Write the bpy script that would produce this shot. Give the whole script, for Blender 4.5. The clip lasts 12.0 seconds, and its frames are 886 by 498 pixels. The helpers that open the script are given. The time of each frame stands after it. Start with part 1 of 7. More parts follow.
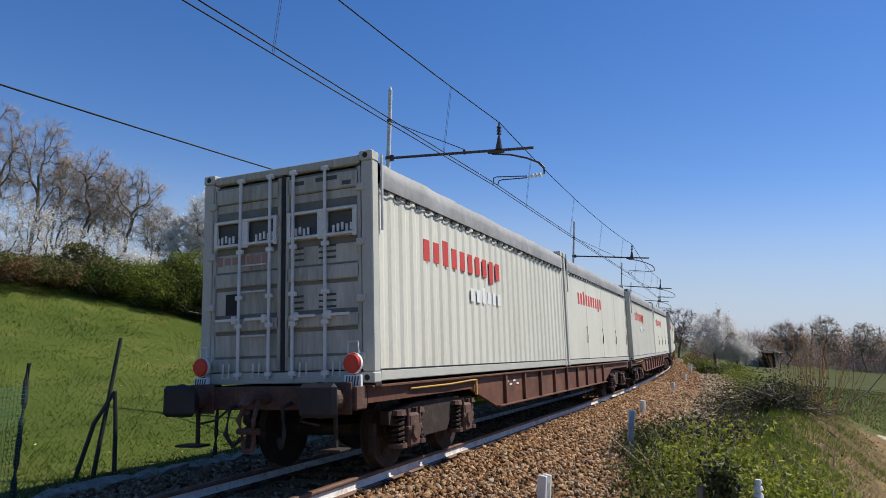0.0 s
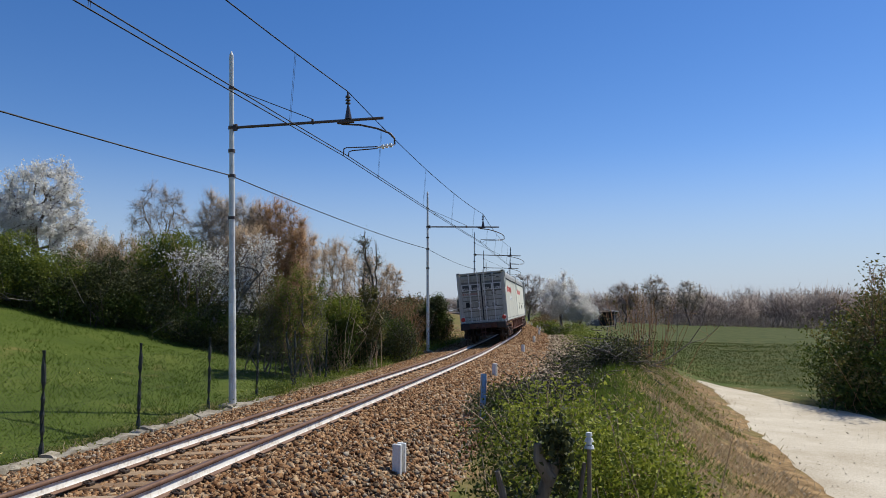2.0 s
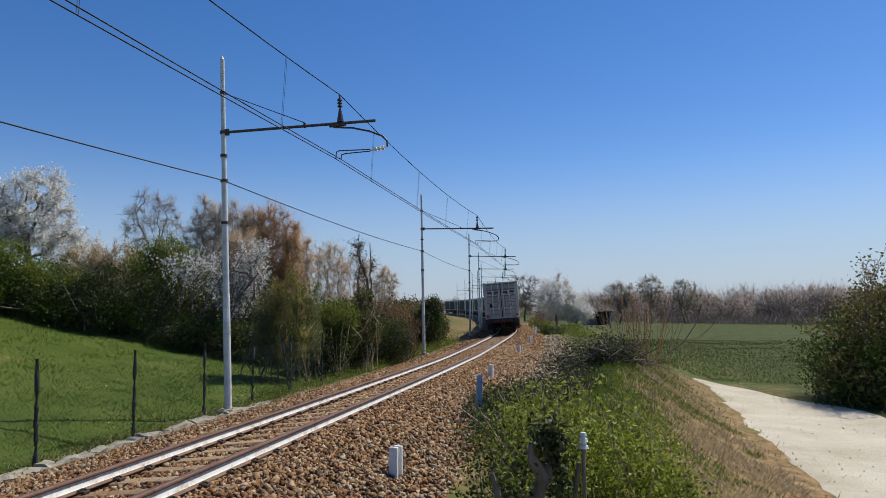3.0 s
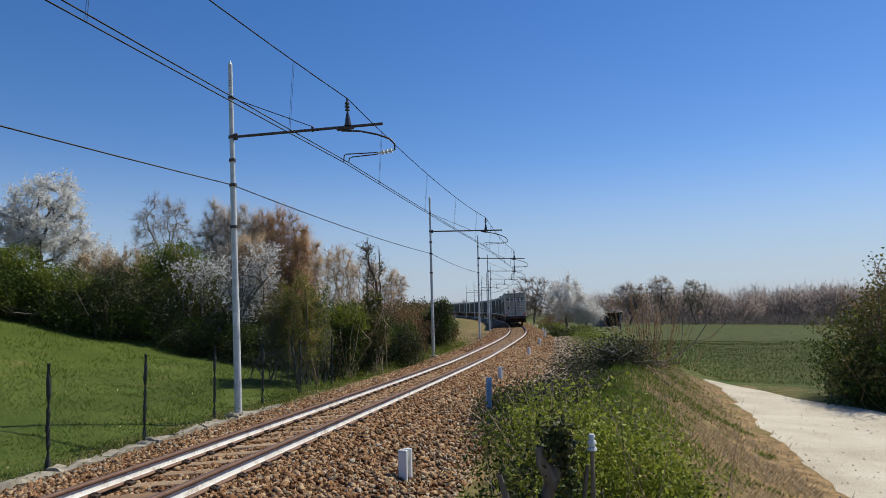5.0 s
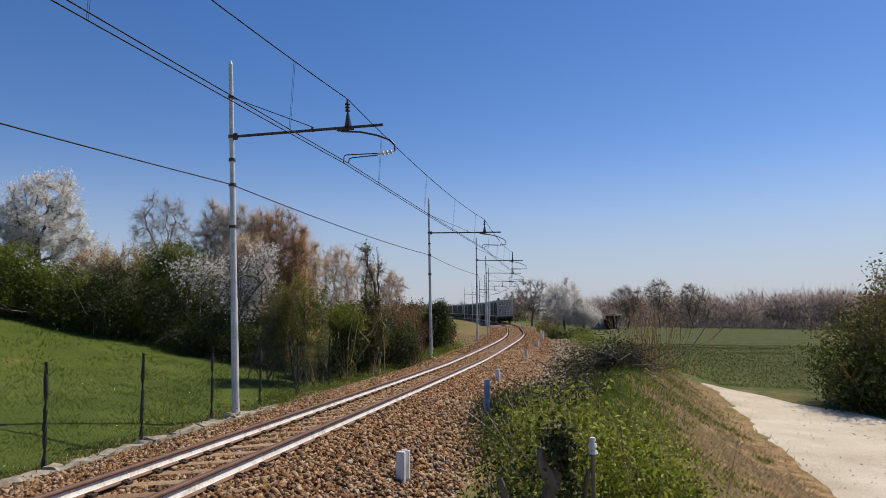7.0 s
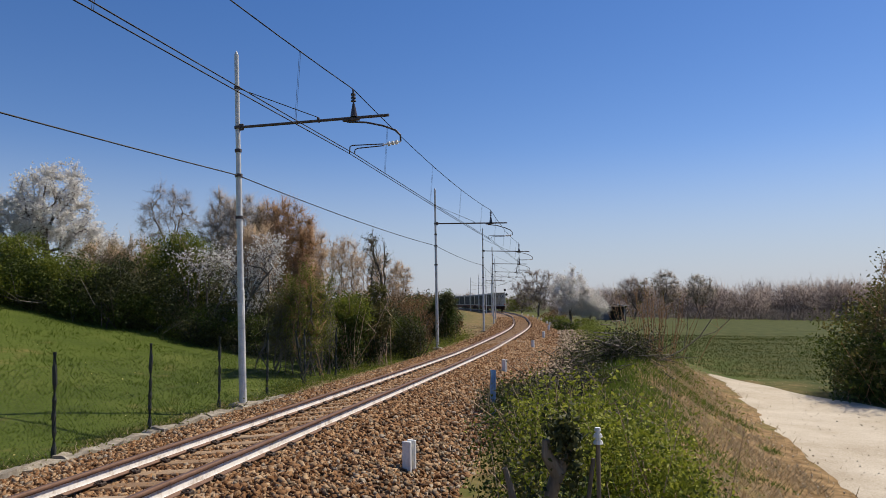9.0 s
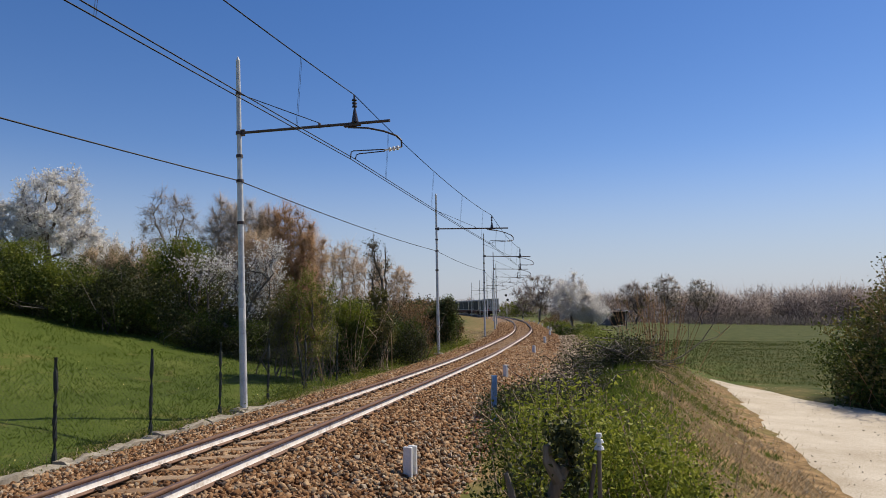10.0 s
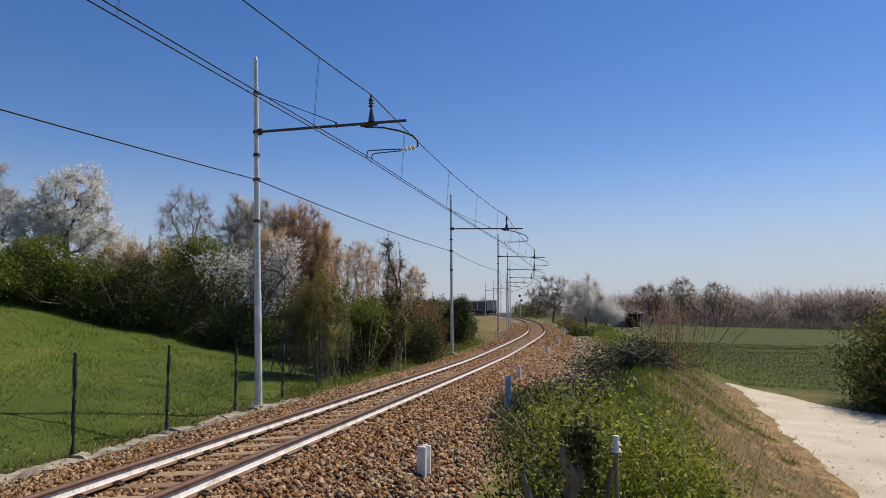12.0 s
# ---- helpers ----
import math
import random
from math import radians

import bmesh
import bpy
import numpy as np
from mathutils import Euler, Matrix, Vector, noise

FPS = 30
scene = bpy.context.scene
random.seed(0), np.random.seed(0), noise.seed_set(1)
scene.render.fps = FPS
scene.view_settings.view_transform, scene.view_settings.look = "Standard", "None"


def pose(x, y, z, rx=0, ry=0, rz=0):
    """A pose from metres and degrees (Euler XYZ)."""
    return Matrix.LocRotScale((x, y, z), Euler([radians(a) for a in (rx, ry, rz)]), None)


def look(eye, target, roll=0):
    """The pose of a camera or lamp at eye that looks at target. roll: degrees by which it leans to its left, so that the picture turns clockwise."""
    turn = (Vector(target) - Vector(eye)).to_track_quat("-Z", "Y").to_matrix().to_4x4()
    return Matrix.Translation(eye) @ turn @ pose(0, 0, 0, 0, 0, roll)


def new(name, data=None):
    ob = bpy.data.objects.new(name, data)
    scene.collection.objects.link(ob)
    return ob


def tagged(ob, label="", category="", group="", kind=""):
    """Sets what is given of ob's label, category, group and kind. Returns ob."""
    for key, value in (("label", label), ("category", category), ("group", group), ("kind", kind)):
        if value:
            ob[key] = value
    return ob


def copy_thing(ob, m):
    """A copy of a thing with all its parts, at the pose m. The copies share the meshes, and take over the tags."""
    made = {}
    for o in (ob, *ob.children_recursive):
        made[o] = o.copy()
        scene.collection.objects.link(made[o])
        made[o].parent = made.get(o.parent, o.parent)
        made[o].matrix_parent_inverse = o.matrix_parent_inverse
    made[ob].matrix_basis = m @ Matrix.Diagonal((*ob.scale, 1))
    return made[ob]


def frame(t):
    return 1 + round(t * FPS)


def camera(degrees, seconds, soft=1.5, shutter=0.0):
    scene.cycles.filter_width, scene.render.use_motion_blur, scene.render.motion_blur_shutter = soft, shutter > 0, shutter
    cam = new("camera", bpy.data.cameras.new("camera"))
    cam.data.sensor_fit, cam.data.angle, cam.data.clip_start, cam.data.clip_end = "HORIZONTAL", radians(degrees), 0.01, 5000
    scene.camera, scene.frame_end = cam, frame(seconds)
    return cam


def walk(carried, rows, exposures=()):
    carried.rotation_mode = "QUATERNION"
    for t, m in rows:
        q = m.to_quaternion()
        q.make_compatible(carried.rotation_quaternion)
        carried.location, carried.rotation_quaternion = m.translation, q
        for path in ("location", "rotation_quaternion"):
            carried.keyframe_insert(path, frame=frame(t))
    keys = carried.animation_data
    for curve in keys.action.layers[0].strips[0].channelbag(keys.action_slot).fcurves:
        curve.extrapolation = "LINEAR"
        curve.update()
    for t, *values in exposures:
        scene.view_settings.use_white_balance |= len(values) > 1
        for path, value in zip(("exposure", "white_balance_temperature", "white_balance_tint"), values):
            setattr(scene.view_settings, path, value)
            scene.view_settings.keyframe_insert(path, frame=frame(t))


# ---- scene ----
cam = camera(66.3, 12.0, soft=0.8)
PATH = [
    (0, -0.106, -0.113, 1.603, 97.13, -2.94, 0),
    (0.1, -0.091, -0.084, 1.602, 96.95, -1.99, -4.53),
    (0.2, -0.082, -0.066, 1.601, 96.83, -1.37, -7.49),
    (0.3, -0.078, -0.057, 1.601, 96.77, -1.1, -8.77),
    (0.4, -0.075, -0.052, 1.6, 96.74, -0.94, -9.56),
    (0.5, -0.075, -0.051, 1.6, 96.73, -0.88, -9.86),
    (1, -0.028, -0.02, 1.6, 97.08, -0.24, -10.44),
    (1.5, -0.001, 0, 1.6, 95.98, -0.21, -11.17),
    (2, -0.002, -0.015, 1.6, 95.13, -0.15, -11.81),
    (2.5, 0.01, -0.009, 1.595, 94.95, 0.4, -11.96),
    (3, 0.018, -0.008, 1.6, 95.28, 0.74, -12.16),
    (3.5, 0.028, -0.001, 1.598, 95.63, 1.21, -11.55),
    (5.5, 0.032, -0.006, 1.598, 95.48, 1.09, -11.33),
    (6, 0.028, 0.002, 1.6, 95.53, 0.84, -11.5),
    (6.5, 0.02, 0.003, 1.598, 95.42, 0.62, -11.66),
    (7, 0.015, 0.004, 1.599, 95.63, 0.64, -11.56),
    (9, 0.024, 0.013, 1.596, 94.86, 0.62, -11.02),
    (9.5, 0.03, 0.02, 1.597, 94.97, 0.49, -10.93),
    (10, 0.024, 0.008, 1.597, 95.3, 0.64, -10.93),
    (10.5, 0.023, 0.008, 1.596, 95.32, 0.6, -10.47),
    (11, 0.015, 0.003, 1.598, 95.24, 0.32, -10.51),
    (11.5, 0.012, 0.013, 1.598, 95.2, 0.01, -9.99),
    (12, 0, 0, 1.6, 95.29, -0, -9.8),
]
walk(cam, [(t, pose(x, y, z, a, b, c)) for t, x, y, z, a, b, c in PATH], [(0.0, 0.09, 6450, 8), (0.3, 0.15, 6450, 8), (0.6, 0.22, 6400, 8), (1.1, 0.20, 6400, 7), (1.6, 0.12, 6400, 6), (2.2, 0.02, 6350, 5), (3.5, 0.0, 6300, 3), (5.5, 0.0, 6500, 5), (6.5, 0.0, 6750, 9), (9.5, 0.0, 6950, 10), (12.0, 0.0, 6850, 9)])

# ---- sky and sun ----
SUN_AZ, SUN_EL = radians(66), radians(53)      # clockwise from +y, height
world = bpy.data.worlds.new("sky")
scene.world = world
world.use_nodes = True
wn = world.node_tree
sky = wn.nodes.new("ShaderNodeTexSky")
sky.sky_type, sky.sun_disc = "NISHITA", False
sky.sun_elevation, sky.sun_rotation = SUN_EL, SUN_AZ
sky.air_density, sky.dust_density, sky.ozone_density = 1.0, 0.1, 2.0
wn.nodes["Background"].inputs["Strength"].default_value = 0.103
deep = wn.nodes.new("ShaderNodeHueSaturation")      # a clear, deep spring sky
deep.inputs["Saturation"].default_value = 1.32
tint = wn.nodes.new("ShaderNodeMix")
tint.data_type, tint.blend_type = "RGBA", "MULTIPLY"
tint.inputs[0].default_value = 1.0
tint.inputs[7].default_value = (1.06, 0.965, 1.07, 1)
wn.links.new(sky.outputs[0], tint.inputs[6])
wn.links.new(tint.outputs[2], deep.inputs["Color"])
# pale spring haze all round the horizon
geo, cut, lift = wn.nodes.new("ShaderNodeTexCoord"), wn.nodes.new("ShaderNodeSeparateXYZ"), wn.nodes.new("ShaderNodeMapRange")
lift.interpolation_type = "SMOOTHSTEP"
for key, value in (("From Min", 0.0), ("From Max", 0.24), ("To Min", 0.8), ("To Max", 0.0)):
    lift.inputs[key].default_value = value
haze = wn.nodes.new("ShaderNodeMix")
haze.data_type = "RGBA"
haze.inputs[7].default_value = (3.7, 4.5, 6.0, 1)
wn.links.new(geo.outputs["Generated"], cut.inputs[0])
wn.links.new(cut.outputs[2], lift.inputs[0])
wn.links.new(lift.outputs[0], haze.inputs[0])
wn.links.new(deep.outputs[0], haze.inputs[6])
wn.links.new(haze.outputs[2], wn.nodes["Background"].inputs["Color"])
sun_data = bpy.data.lights.new("sun", "SUN")
sun_data.energy, sun_data.angle, sun_data.color = 5.0, radians(0.53), (1.0, 0.94, 0.84)
sun = new("sun", sun_data)
sun_way = Vector((math.sin(SUN_AZ) * math.cos(SUN_EL), math.cos(SUN_AZ) * math.cos(SUN_EL), math.sin(SUN_EL)))
sun.matrix_world = look(sun_way * 80, (0, 0, 0))
scene.view_settings.exposure = 0.0

# ---- the line of the track: arc length s, offset to the right, height ----
KN = [-60, 0, 15, 30, 45, 60, 75, 90, 110, 140, 180, 340]
KV = [-0.0030, -0.0040, -0.0002, 0.0028, 0.0020, 0.0013, 0.0022, 0.0026, 0.0017, 0.0018, 0.0018, 0.0018]
CN = [-60, 0, 20, 40, 60, 80, 100, 130, 340]
CV = [0.13, 0.13, 0.133, 0.139, 0.10, 0.045, 0.04, 0.025, 0.02]
GN = [-60, -40, 0, 30, 60, 100, 160, 260, 340]
GV = [0.0, 0.0, -0.148, -0.18, 0.035, 0.25, 0.72, 1.5, 1.9]
SS = np.arange(-60, 340.01, 0.5)
_i0 = int(np.searchsorted(SS, 0))
_th = np.cumsum(np.interp(SS, KN, KV)) * 0.5
_th = _th - _th[_i0] - 0.385
_x, _y = np.cumsum(-np.sin(_th) * 0.5), np.cumsum(np.cos(_th) * 0.5)
_x, _y = _x - _x[_i0] - 5.243 + 0.38 * np.exp(-((SS - 57) / 15.0) ** 2), _y - _y[_i0]
_th = -np.arctan2(np.gradient(_x), np.gradient(_y))
_z, _c = np.interp(SS, GN, GV), np.interp(SS, CN, CV)


def track(s, off, up):
    """Points at arc s, off metres to the right in the canted plane of the rails, up above it."""
    s, off, up = np.broadcast_arrays(np.asarray(s, float), np.asarray(off, float), np.asarray(up, float))
    th, a = np.interp(s, SS, _th), np.arcsin(np.interp(s, SS, _c) / 1.5)
    lat, zz = off * np.cos(a) - up * np.sin(a), off * np.sin(a) + up * np.cos(a)
    return np.stack([np.interp(s, SS, _x) + lat * np.cos(th), np.interp(s, SS, _y) + lat * np.sin(th), np.interp(s, SS, _z) + zz], -1)


def level(s, off, z=0.0):
    """A point off metres to the right of the track's middle, level, z above the rails' middle height."""
    th = np.interp(s, SS, _th)
    return Vector((float(np.interp(s, SS, _x) + off * np.cos(th)), float(np.interp(s, SS, _y) + off * np.sin(th)), float(np.interp(s, SS, _z) + z)))


def heading(s):
    return math.degrees(float(np.interp(s, SS, _th)))


def nearest(x, y):
    """Arc length, offset and track height of the ground points x, y."""
    x, y = np.asarray(x, float).ravel(), np.asarray(y, float).ravel()
    s, off, z = np.empty(len(x)), np.empty(len(x)), np.empty(len(x))
    for a in range(0, len(x), 20000):
        b = slice(a, a + 20000)
        i = np.argmin((x[b, None] - _x[None, ::3]) ** 2 + (y[b, None] - _y[None, ::3]) ** 2, 1) * 3
        dx, dy = x[b] - _x[i], y[b] - _y[i]
        s[b] = SS[i] + (-dx * np.sin(_th[i]) + dy * np.cos(_th[i]))
        off[b], z[b] = dx * np.cos(_th[i]) + dy * np.sin(_th[i]), _z[i]
    return s, off, z


def ramp(v, *knots):
    return np.interp(v, knots[0::2], knots[1::2])


def ground_z(x, y, rough=True):
    """Height of the ground: meadow rising on the left of the line, bank, lane and sinking field on its right."""
    shape = np.shape(x)
    x, y = np.ravel(np.asarray(x, float)), np.ravel(np.asarray(y, float))
    s, off, tz = nearest(x, y)
    o = np.abs(off)
    left = ramp(o, 0, -0.32, 1.5, -0.34, 2.7, -0.48, 4.0, -0.5) + 0.115 * np.clip(o - 4, 0, 30) + 0.0085 * np.clip(o - 4, 0, 14) ** 2
    left = left * ramp(s, 25, 1.0, 60, 0.45, 120, 0.2) + ramp(s, 25, 0.0, 60, -0.25)
    right = ramp(o, 0, -0.3, 1.7, -0.32, 3.4, -0.55, 4.2, -0.55, 7.5, -0.72, 11, -0.8, 25, -1.1, 60, -1.8, 120, -2.1, 300, -2.2)
    bank = np.exp(-((o - ramp(s, 0, 5.2, 10, 5.3, 30, 6.4)) / ramp(s, 5, 1.0, 25, 1.7)) ** 2) * ramp(s, -5, 0.1, 6, 0.35, 11, 0.8, 17, 1.3, 24, 1.12, 32, 0.65, 45, 0.25, 70, 0.0)
    right = right + bank
    z = tz * ramp(o, 6, 1.0, 40, 0.0) + np.where(off < 0, left, right)
    if rough:
        n = np.array([noise.noise((a * 0.35, b * 0.35, 0)) * 0.10 + noise.noise((a * 1.3, b * 1.3, 5)) * 0.04 for a, b in zip(x, y)])
        z = z + n * ramp(o, 3.0, 0.0, 4.5, 1.0) * np.where((off > 0), ramp(o, 5.6, 1.0, 6.4, 0.35, 7.4, 0.2, 11.0, 0.2, 13, 1.0), 1.0)
    return z.reshape(shape)


def gz(x, y):
    return float(ground_z(np.array([x]), np.array([y]))[0])


# ---- mesh helpers ----
def part(name, bm, material, parent=None, label="", smooth=False):
    """Links a bmesh as one mesh object, under a thing or a part."""
    me = bpy.data.meshes.new(name)
    bm.to_mesh(me)
    bm.free()
    if smooth:
        for p in me.polygons:
            p.use_smooth = True
    me.materials.append(material)
    ob = new(name, me)
    if parent is not None:
        ob.parent = parent
    return tagged(ob, label) if label else ob


def array_mesh(name, verts, faces, material, parent=None, smooth=False):
    """One mesh object from arrays of corners and of faces that all have the same number of corners."""
    verts, faces = np.asarray(verts, np.float32), np.asarray(faces, np.int32)
    me = bpy.data.meshes.new(name)
    n = faces.shape[1]
    me.vertices.add(len(verts))
    me.vertices.foreach_set("co", verts.ravel())
    me.loops.add(faces.size)
    me.loops.foreach_set("vertex_index", faces.ravel())
    me.polygons.add(len(faces))
    me.polygons.foreach_set("loop_start", np.arange(0, faces.size, n, dtype=np.int32))
    if smooth:
        me.polygons.foreach_set("use_smooth", np.ones(len(faces), bool))
    me.update(calc_edges=True)
    me.validate()
    me.materials.append(material)
    ob = new(name, me)
    if parent is not None:
        ob.parent = parent
    return ob


def empty(name, m=None):
    ob = new(name)
    ob.empty_display_size = 0.2
    if m is not None:
        ob.matrix_world = m
    return ob


def box(bm, c, size, bevel=0.0, m=None):
    """A box with its middle at c."""
    r = bmesh.ops.create_cube(bm, size=1.0, matrix=(m or Matrix()) @ Matrix.LocRotScale(c, None, size))
    if bevel:
        es = list({e for v in r["verts"] for e in v.link_edges})
        bmesh.ops.bevel(bm, geom=es, offset=bevel, segments=1, affect="EDGES", profile=0.5)
    return bm


def rod(bm, a, b, r0, r1=None, n=8, caps=True):
    """A round bar from a to b."""
    a, b = Vector(a), Vector(b)
    d = b - a
    q = d.to_track_quat("Z", "Y").to_matrix().to_4x4()
    bmesh.ops.create_cone(bm, cap_ends=caps, segments=n, radius1=r0, radius2=r0 if r1 is None else r1, depth=d.length, matrix=Matrix.Translation((a + b) / 2) @ q)
    return bm


def pipe(bm, pts, r, n=6):
    """A round bar along a line of points."""
    pts = [Vector(p) for p in pts]
    rings = []
    for i, p in enumerate(pts):
        d = (pts[min(i + 1, len(pts) - 1)] - pts[max(i - 1, 0)]).normalized()
        q = d.to_track_quat("Z", "Y")
        rr = r[i] if isinstance(r, (list, tuple)) else r
        rings.append([bm.verts.new(p + q @ Vector((rr * math.cos(k * math.tau / n), rr * math.sin(k * math.tau / n), 0))) for k in range(n)])
    for a, b in zip(rings, rings[1:]):
        for k in range(n):
            bm.faces.new((a[k], a[(k + 1) % n], b[(k + 1) % n], b[k]))
    bm.faces.new(list(reversed(rings[0])))
    bm.faces.new(rings[-1])
    return bm


def prism(bm, outline, x0, x1, axis="x"):
    """An outline of (u, v) drawn out from x0 to x1: along x (u = y, v = z), y (u = x, v = z) or z (u = x, v = y)."""
    def place(u, v, w):
        return {"x": (w, u, v), "y": (u, w, v), "z": (u, v, w)}[axis]
    a = [bm.verts.new(place(u, v, x0)) for u, v in outline]
    b = [bm.verts.new(place(u, v, x1)) for u, v in outline]
    n = len(a)
    fs = [bm.faces.new(a), bm.faces.new(list(reversed(b)))]
    for i in range(n):
        fs.append(bm.faces.new((a[(i + 1) % n], a[i], b[i], b[(i + 1) % n])))
    bmesh.ops.recalc_face_normals(bm, faces=fs)
    return bm


# ---- materials ----
def material(name, colours, scale=4.0, rough=0.8, metal=0.0, bump=0.3, detail=6.0, kind="noise", fine=40.0, island=0.0, obj_random=0.0, spec=0.5, coord="Object", stretch=(1, 1, 1), translucent=0.0, bump_scale=None, dist=0.02):
    """A rough, varied surface: colours along two scales of noise, fine relief, and a spread by piece."""
    m = bpy.data.materials.new(name)
    m.use_nodes = True
    nt = m.node_tree
    N, Lk = nt.nodes, nt.links
    b = N["Principled BSDF"]
    tc = N.new("ShaderNodeTexCoord")
    mp = N.new("ShaderNodeMapping")
    mp.inputs["Scale"].default_value = stretch
    Lk.new(tc.outputs[coord], mp.inputs["Vector"])
    big = N.new("ShaderNodeTexVoronoi" if kind == "voronoi" else "ShaderNodeTexNoise")
    big.inputs["Scale"].default_value = scale
    if kind == "noise":
        big.inputs["Detail"].default_value = detail
        big.inputs["Roughness"].default_value = 0.6
    Lk.new(mp.outputs[0], big.inputs["Vector"])
    small = N.new("ShaderNodeTexNoise")
    small.inputs["Scale"].default_value, small.inputs["Detail"].default_value = fine, 4.0
    Lk.new(mp.outputs[0], small.inputs["Vector"])
    fac = big.outputs[0] if kind == "noise" else N.new("ShaderNodeSeparateColor").outputs[0]
    if kind == "voronoi":
        Lk.new(big.outputs["Color"], fac.node.inputs[0])
    mixv = N.new("ShaderNodeMix")
    mixv.inputs[0].default_value = 0.35
    Lk.new(fac, mixv.inputs[2])
    Lk.new(small.outputs[0], mixv.inputs[3])
    val = mixv.outputs[0]
    if island or obj_random:
        src = N.new("ShaderNodeNewGeometry").outputs["Random Per Island"] if island else N.new("ShaderNodeObjectInfo").outputs["Random"]
        mi = N.new("ShaderNodeMix")
        mi.inputs[0].default_value = island or obj_random
        Lk.new(val, mi.inputs[2])
        Lk.new(src, mi.inputs[3])
        val = mi.outputs[0]
    cr = N.new("ShaderNodeValToRGB")
    while len(cr.color_ramp.elements) < len(colours):
        cr.color_ramp.elements.new(0.5)
    lo, hi = (0.3, 0.7) if not (island or obj_random) else (0.12, 0.88)
    for i, c in enumerate(colours):
        e = cr.color_ramp.elements[i]
        e.position = lo + (hi - lo) * i / max(1, len(colours) - 1)
        e.color = (*c, 1)
    Lk.new(val, cr.inputs[0])
    Lk.new(cr.outputs[0], b.inputs["Base Color"])
    b.inputs["Roughness"].default_value = rough
    b.inputs["Metallic"].default_value = metal
    b.inputs["Specular IOR Level"].default_value = spec
    if translucent:
        tr = N.new("ShaderNodeBsdfTranslucent")
        ms = N.new("ShaderNodeMixShader")
        ms.inputs[0].default_value = translucent
        Lk.new(cr.outputs[0], tr.inputs["Color"])
        Lk.new(b.outputs[0], ms.inputs[1])
        Lk.new(tr.outputs[0], ms.inputs[2])
        Lk.new(ms.outputs[0], N["Material Output"].inputs["Surface"])
    if bump:
        bp = N.new("ShaderNodeBump")
        bp.inputs["Strength"].default_value, bp.inputs["Distance"].default_value = bump, dist
        if bump_scale:
            bn = N.new("ShaderNodeTexNoise")
            bn.inputs["Scale"].default_value, bn.inputs["Detail"].default_value = bump_scale, 3.0
            Lk.new(mp.outputs[0], bn.inputs["Vector"])
            Lk.new(bn.outputs[0], bp.inputs["Height"])
        else:
            Lk.new(mixv.outputs[0], bp.inputs["Height"])
        Lk.new(bp.outputs[0], b.inputs["Normal"])
    return m


GRASS_SOIL = material("meadow_turf", [(0.038, 0.056, 0.010), (0.072, 0.098, 0.017), (0.125, 0.138, 0.033)], 0.35, 0.95, bump=0.6, fine=14, spec=0.1)
LANE = material("pale_gravel_lane", [(0.34, 0.27, 0.185), (0.49, 0.42, 0.32), (0.62, 0.55, 0.44)], 0.7, 0.97, bump=1.0, fine=30, spec=0.15)
BALLAST = material("rusty_ballast", [(0.07, 0.032, 0.014), (0.20, 0.10, 0.042), (0.30, 0.19, 0.10)], 9, 0.92, bump=0.9, fine=40, kind="voronoi", dist=0.05)
STONE = material("ballast_stone", [(0.06, 0.026, 0.011), (0.19, 0.092, 0.04), (0.30, 0.17, 0.085), (0.44, 0.31, 0.19)], 14, 0.95, bump=0.6, island=0.7, spec=0.2)
GREY_STONE = material("grey_rubble", [(0.07, 0.045, 0.028), (0.20, 0.145, 0.095), (0.40, 0.33, 0.25)], 14, 0.95, bump=0.6, island=0.7, spec=0.2)
RAIL = material("rusty_rail", [(0.10, 0.05, 0.03), (0.17, 0.09, 0.055), (0.23, 0.13, 0.08)], 6, 0.75, 0.15, 0.3)
RAIL_TOP = material("worn_rail_head", [(0.11, 0.06, 0.042), (0.17, 0.10, 0.07)], 5, 0.6, 0.2, 0.1)
WHITEWASH = material("whitewashed_rail", [(0.34, 0.25, 0.18), (0.70, 0.65, 0.58), (0.82, 0.79, 0.74)], 5, 0.85, 0, 0.3, fine=25)
SLEEPER = material("weathered_concrete_sleeper", [(0.14, 0.075, 0.035), (0.27, 0.165, 0.085), (0.40, 0.30, 0.20)], 5, 0.9, 0, 0.7, obj_random=0.3)
CLIP = material("dark_rail_clip", [(0.03, 0.02, 0.015), (0.07, 0.045, 0.03)], 20, 0.7, 0.3, 0.2)
CONCRETE = material("old_concrete", [(0.13, 0.10, 0.065), (0.27, 0.23, 0.17), (0.44, 0.39, 0.31)], 6, 0.92, 0, 0.5)
GALV = material("galvanised_mast", [(0.44, 0.44, 0.42), (0.60, 0.60, 0.57), (0.72, 0.71, 0.67)], 5, 0.5, 0.1, 0.15)
DARK_STEEL = material("dark_steel_arm", [(0.07, 0.05, 0.045), (0.13, 0.10, 0.085)], 8, 0.6, 0.4, 0.15)
WIRE = material("copper_wire", [(0.012, 0.012, 0.014), (0.025, 0.024, 0.026)], 3, 0.6, 0.3, 0)
PORCELAIN = material("insulator_glaze", [(0.05, 0.04, 0.04), (0.09, 0.075, 0.07)], 5, 0.25, 0, 0.05)
WHITE_PAINT = material("white_painted_marker", [(0.66, 0.66, 0.63), (0.80, 0.80, 0.78)], 8, 0.8, 0, 0.2)
BLUE_PAINT = material("faded_blue_paint", [(0.13, 0.27, 0.46), (0.26, 0.42, 0.60), (0.50, 0.60, 0.68)], 7, 0.7, 0, 0.2)
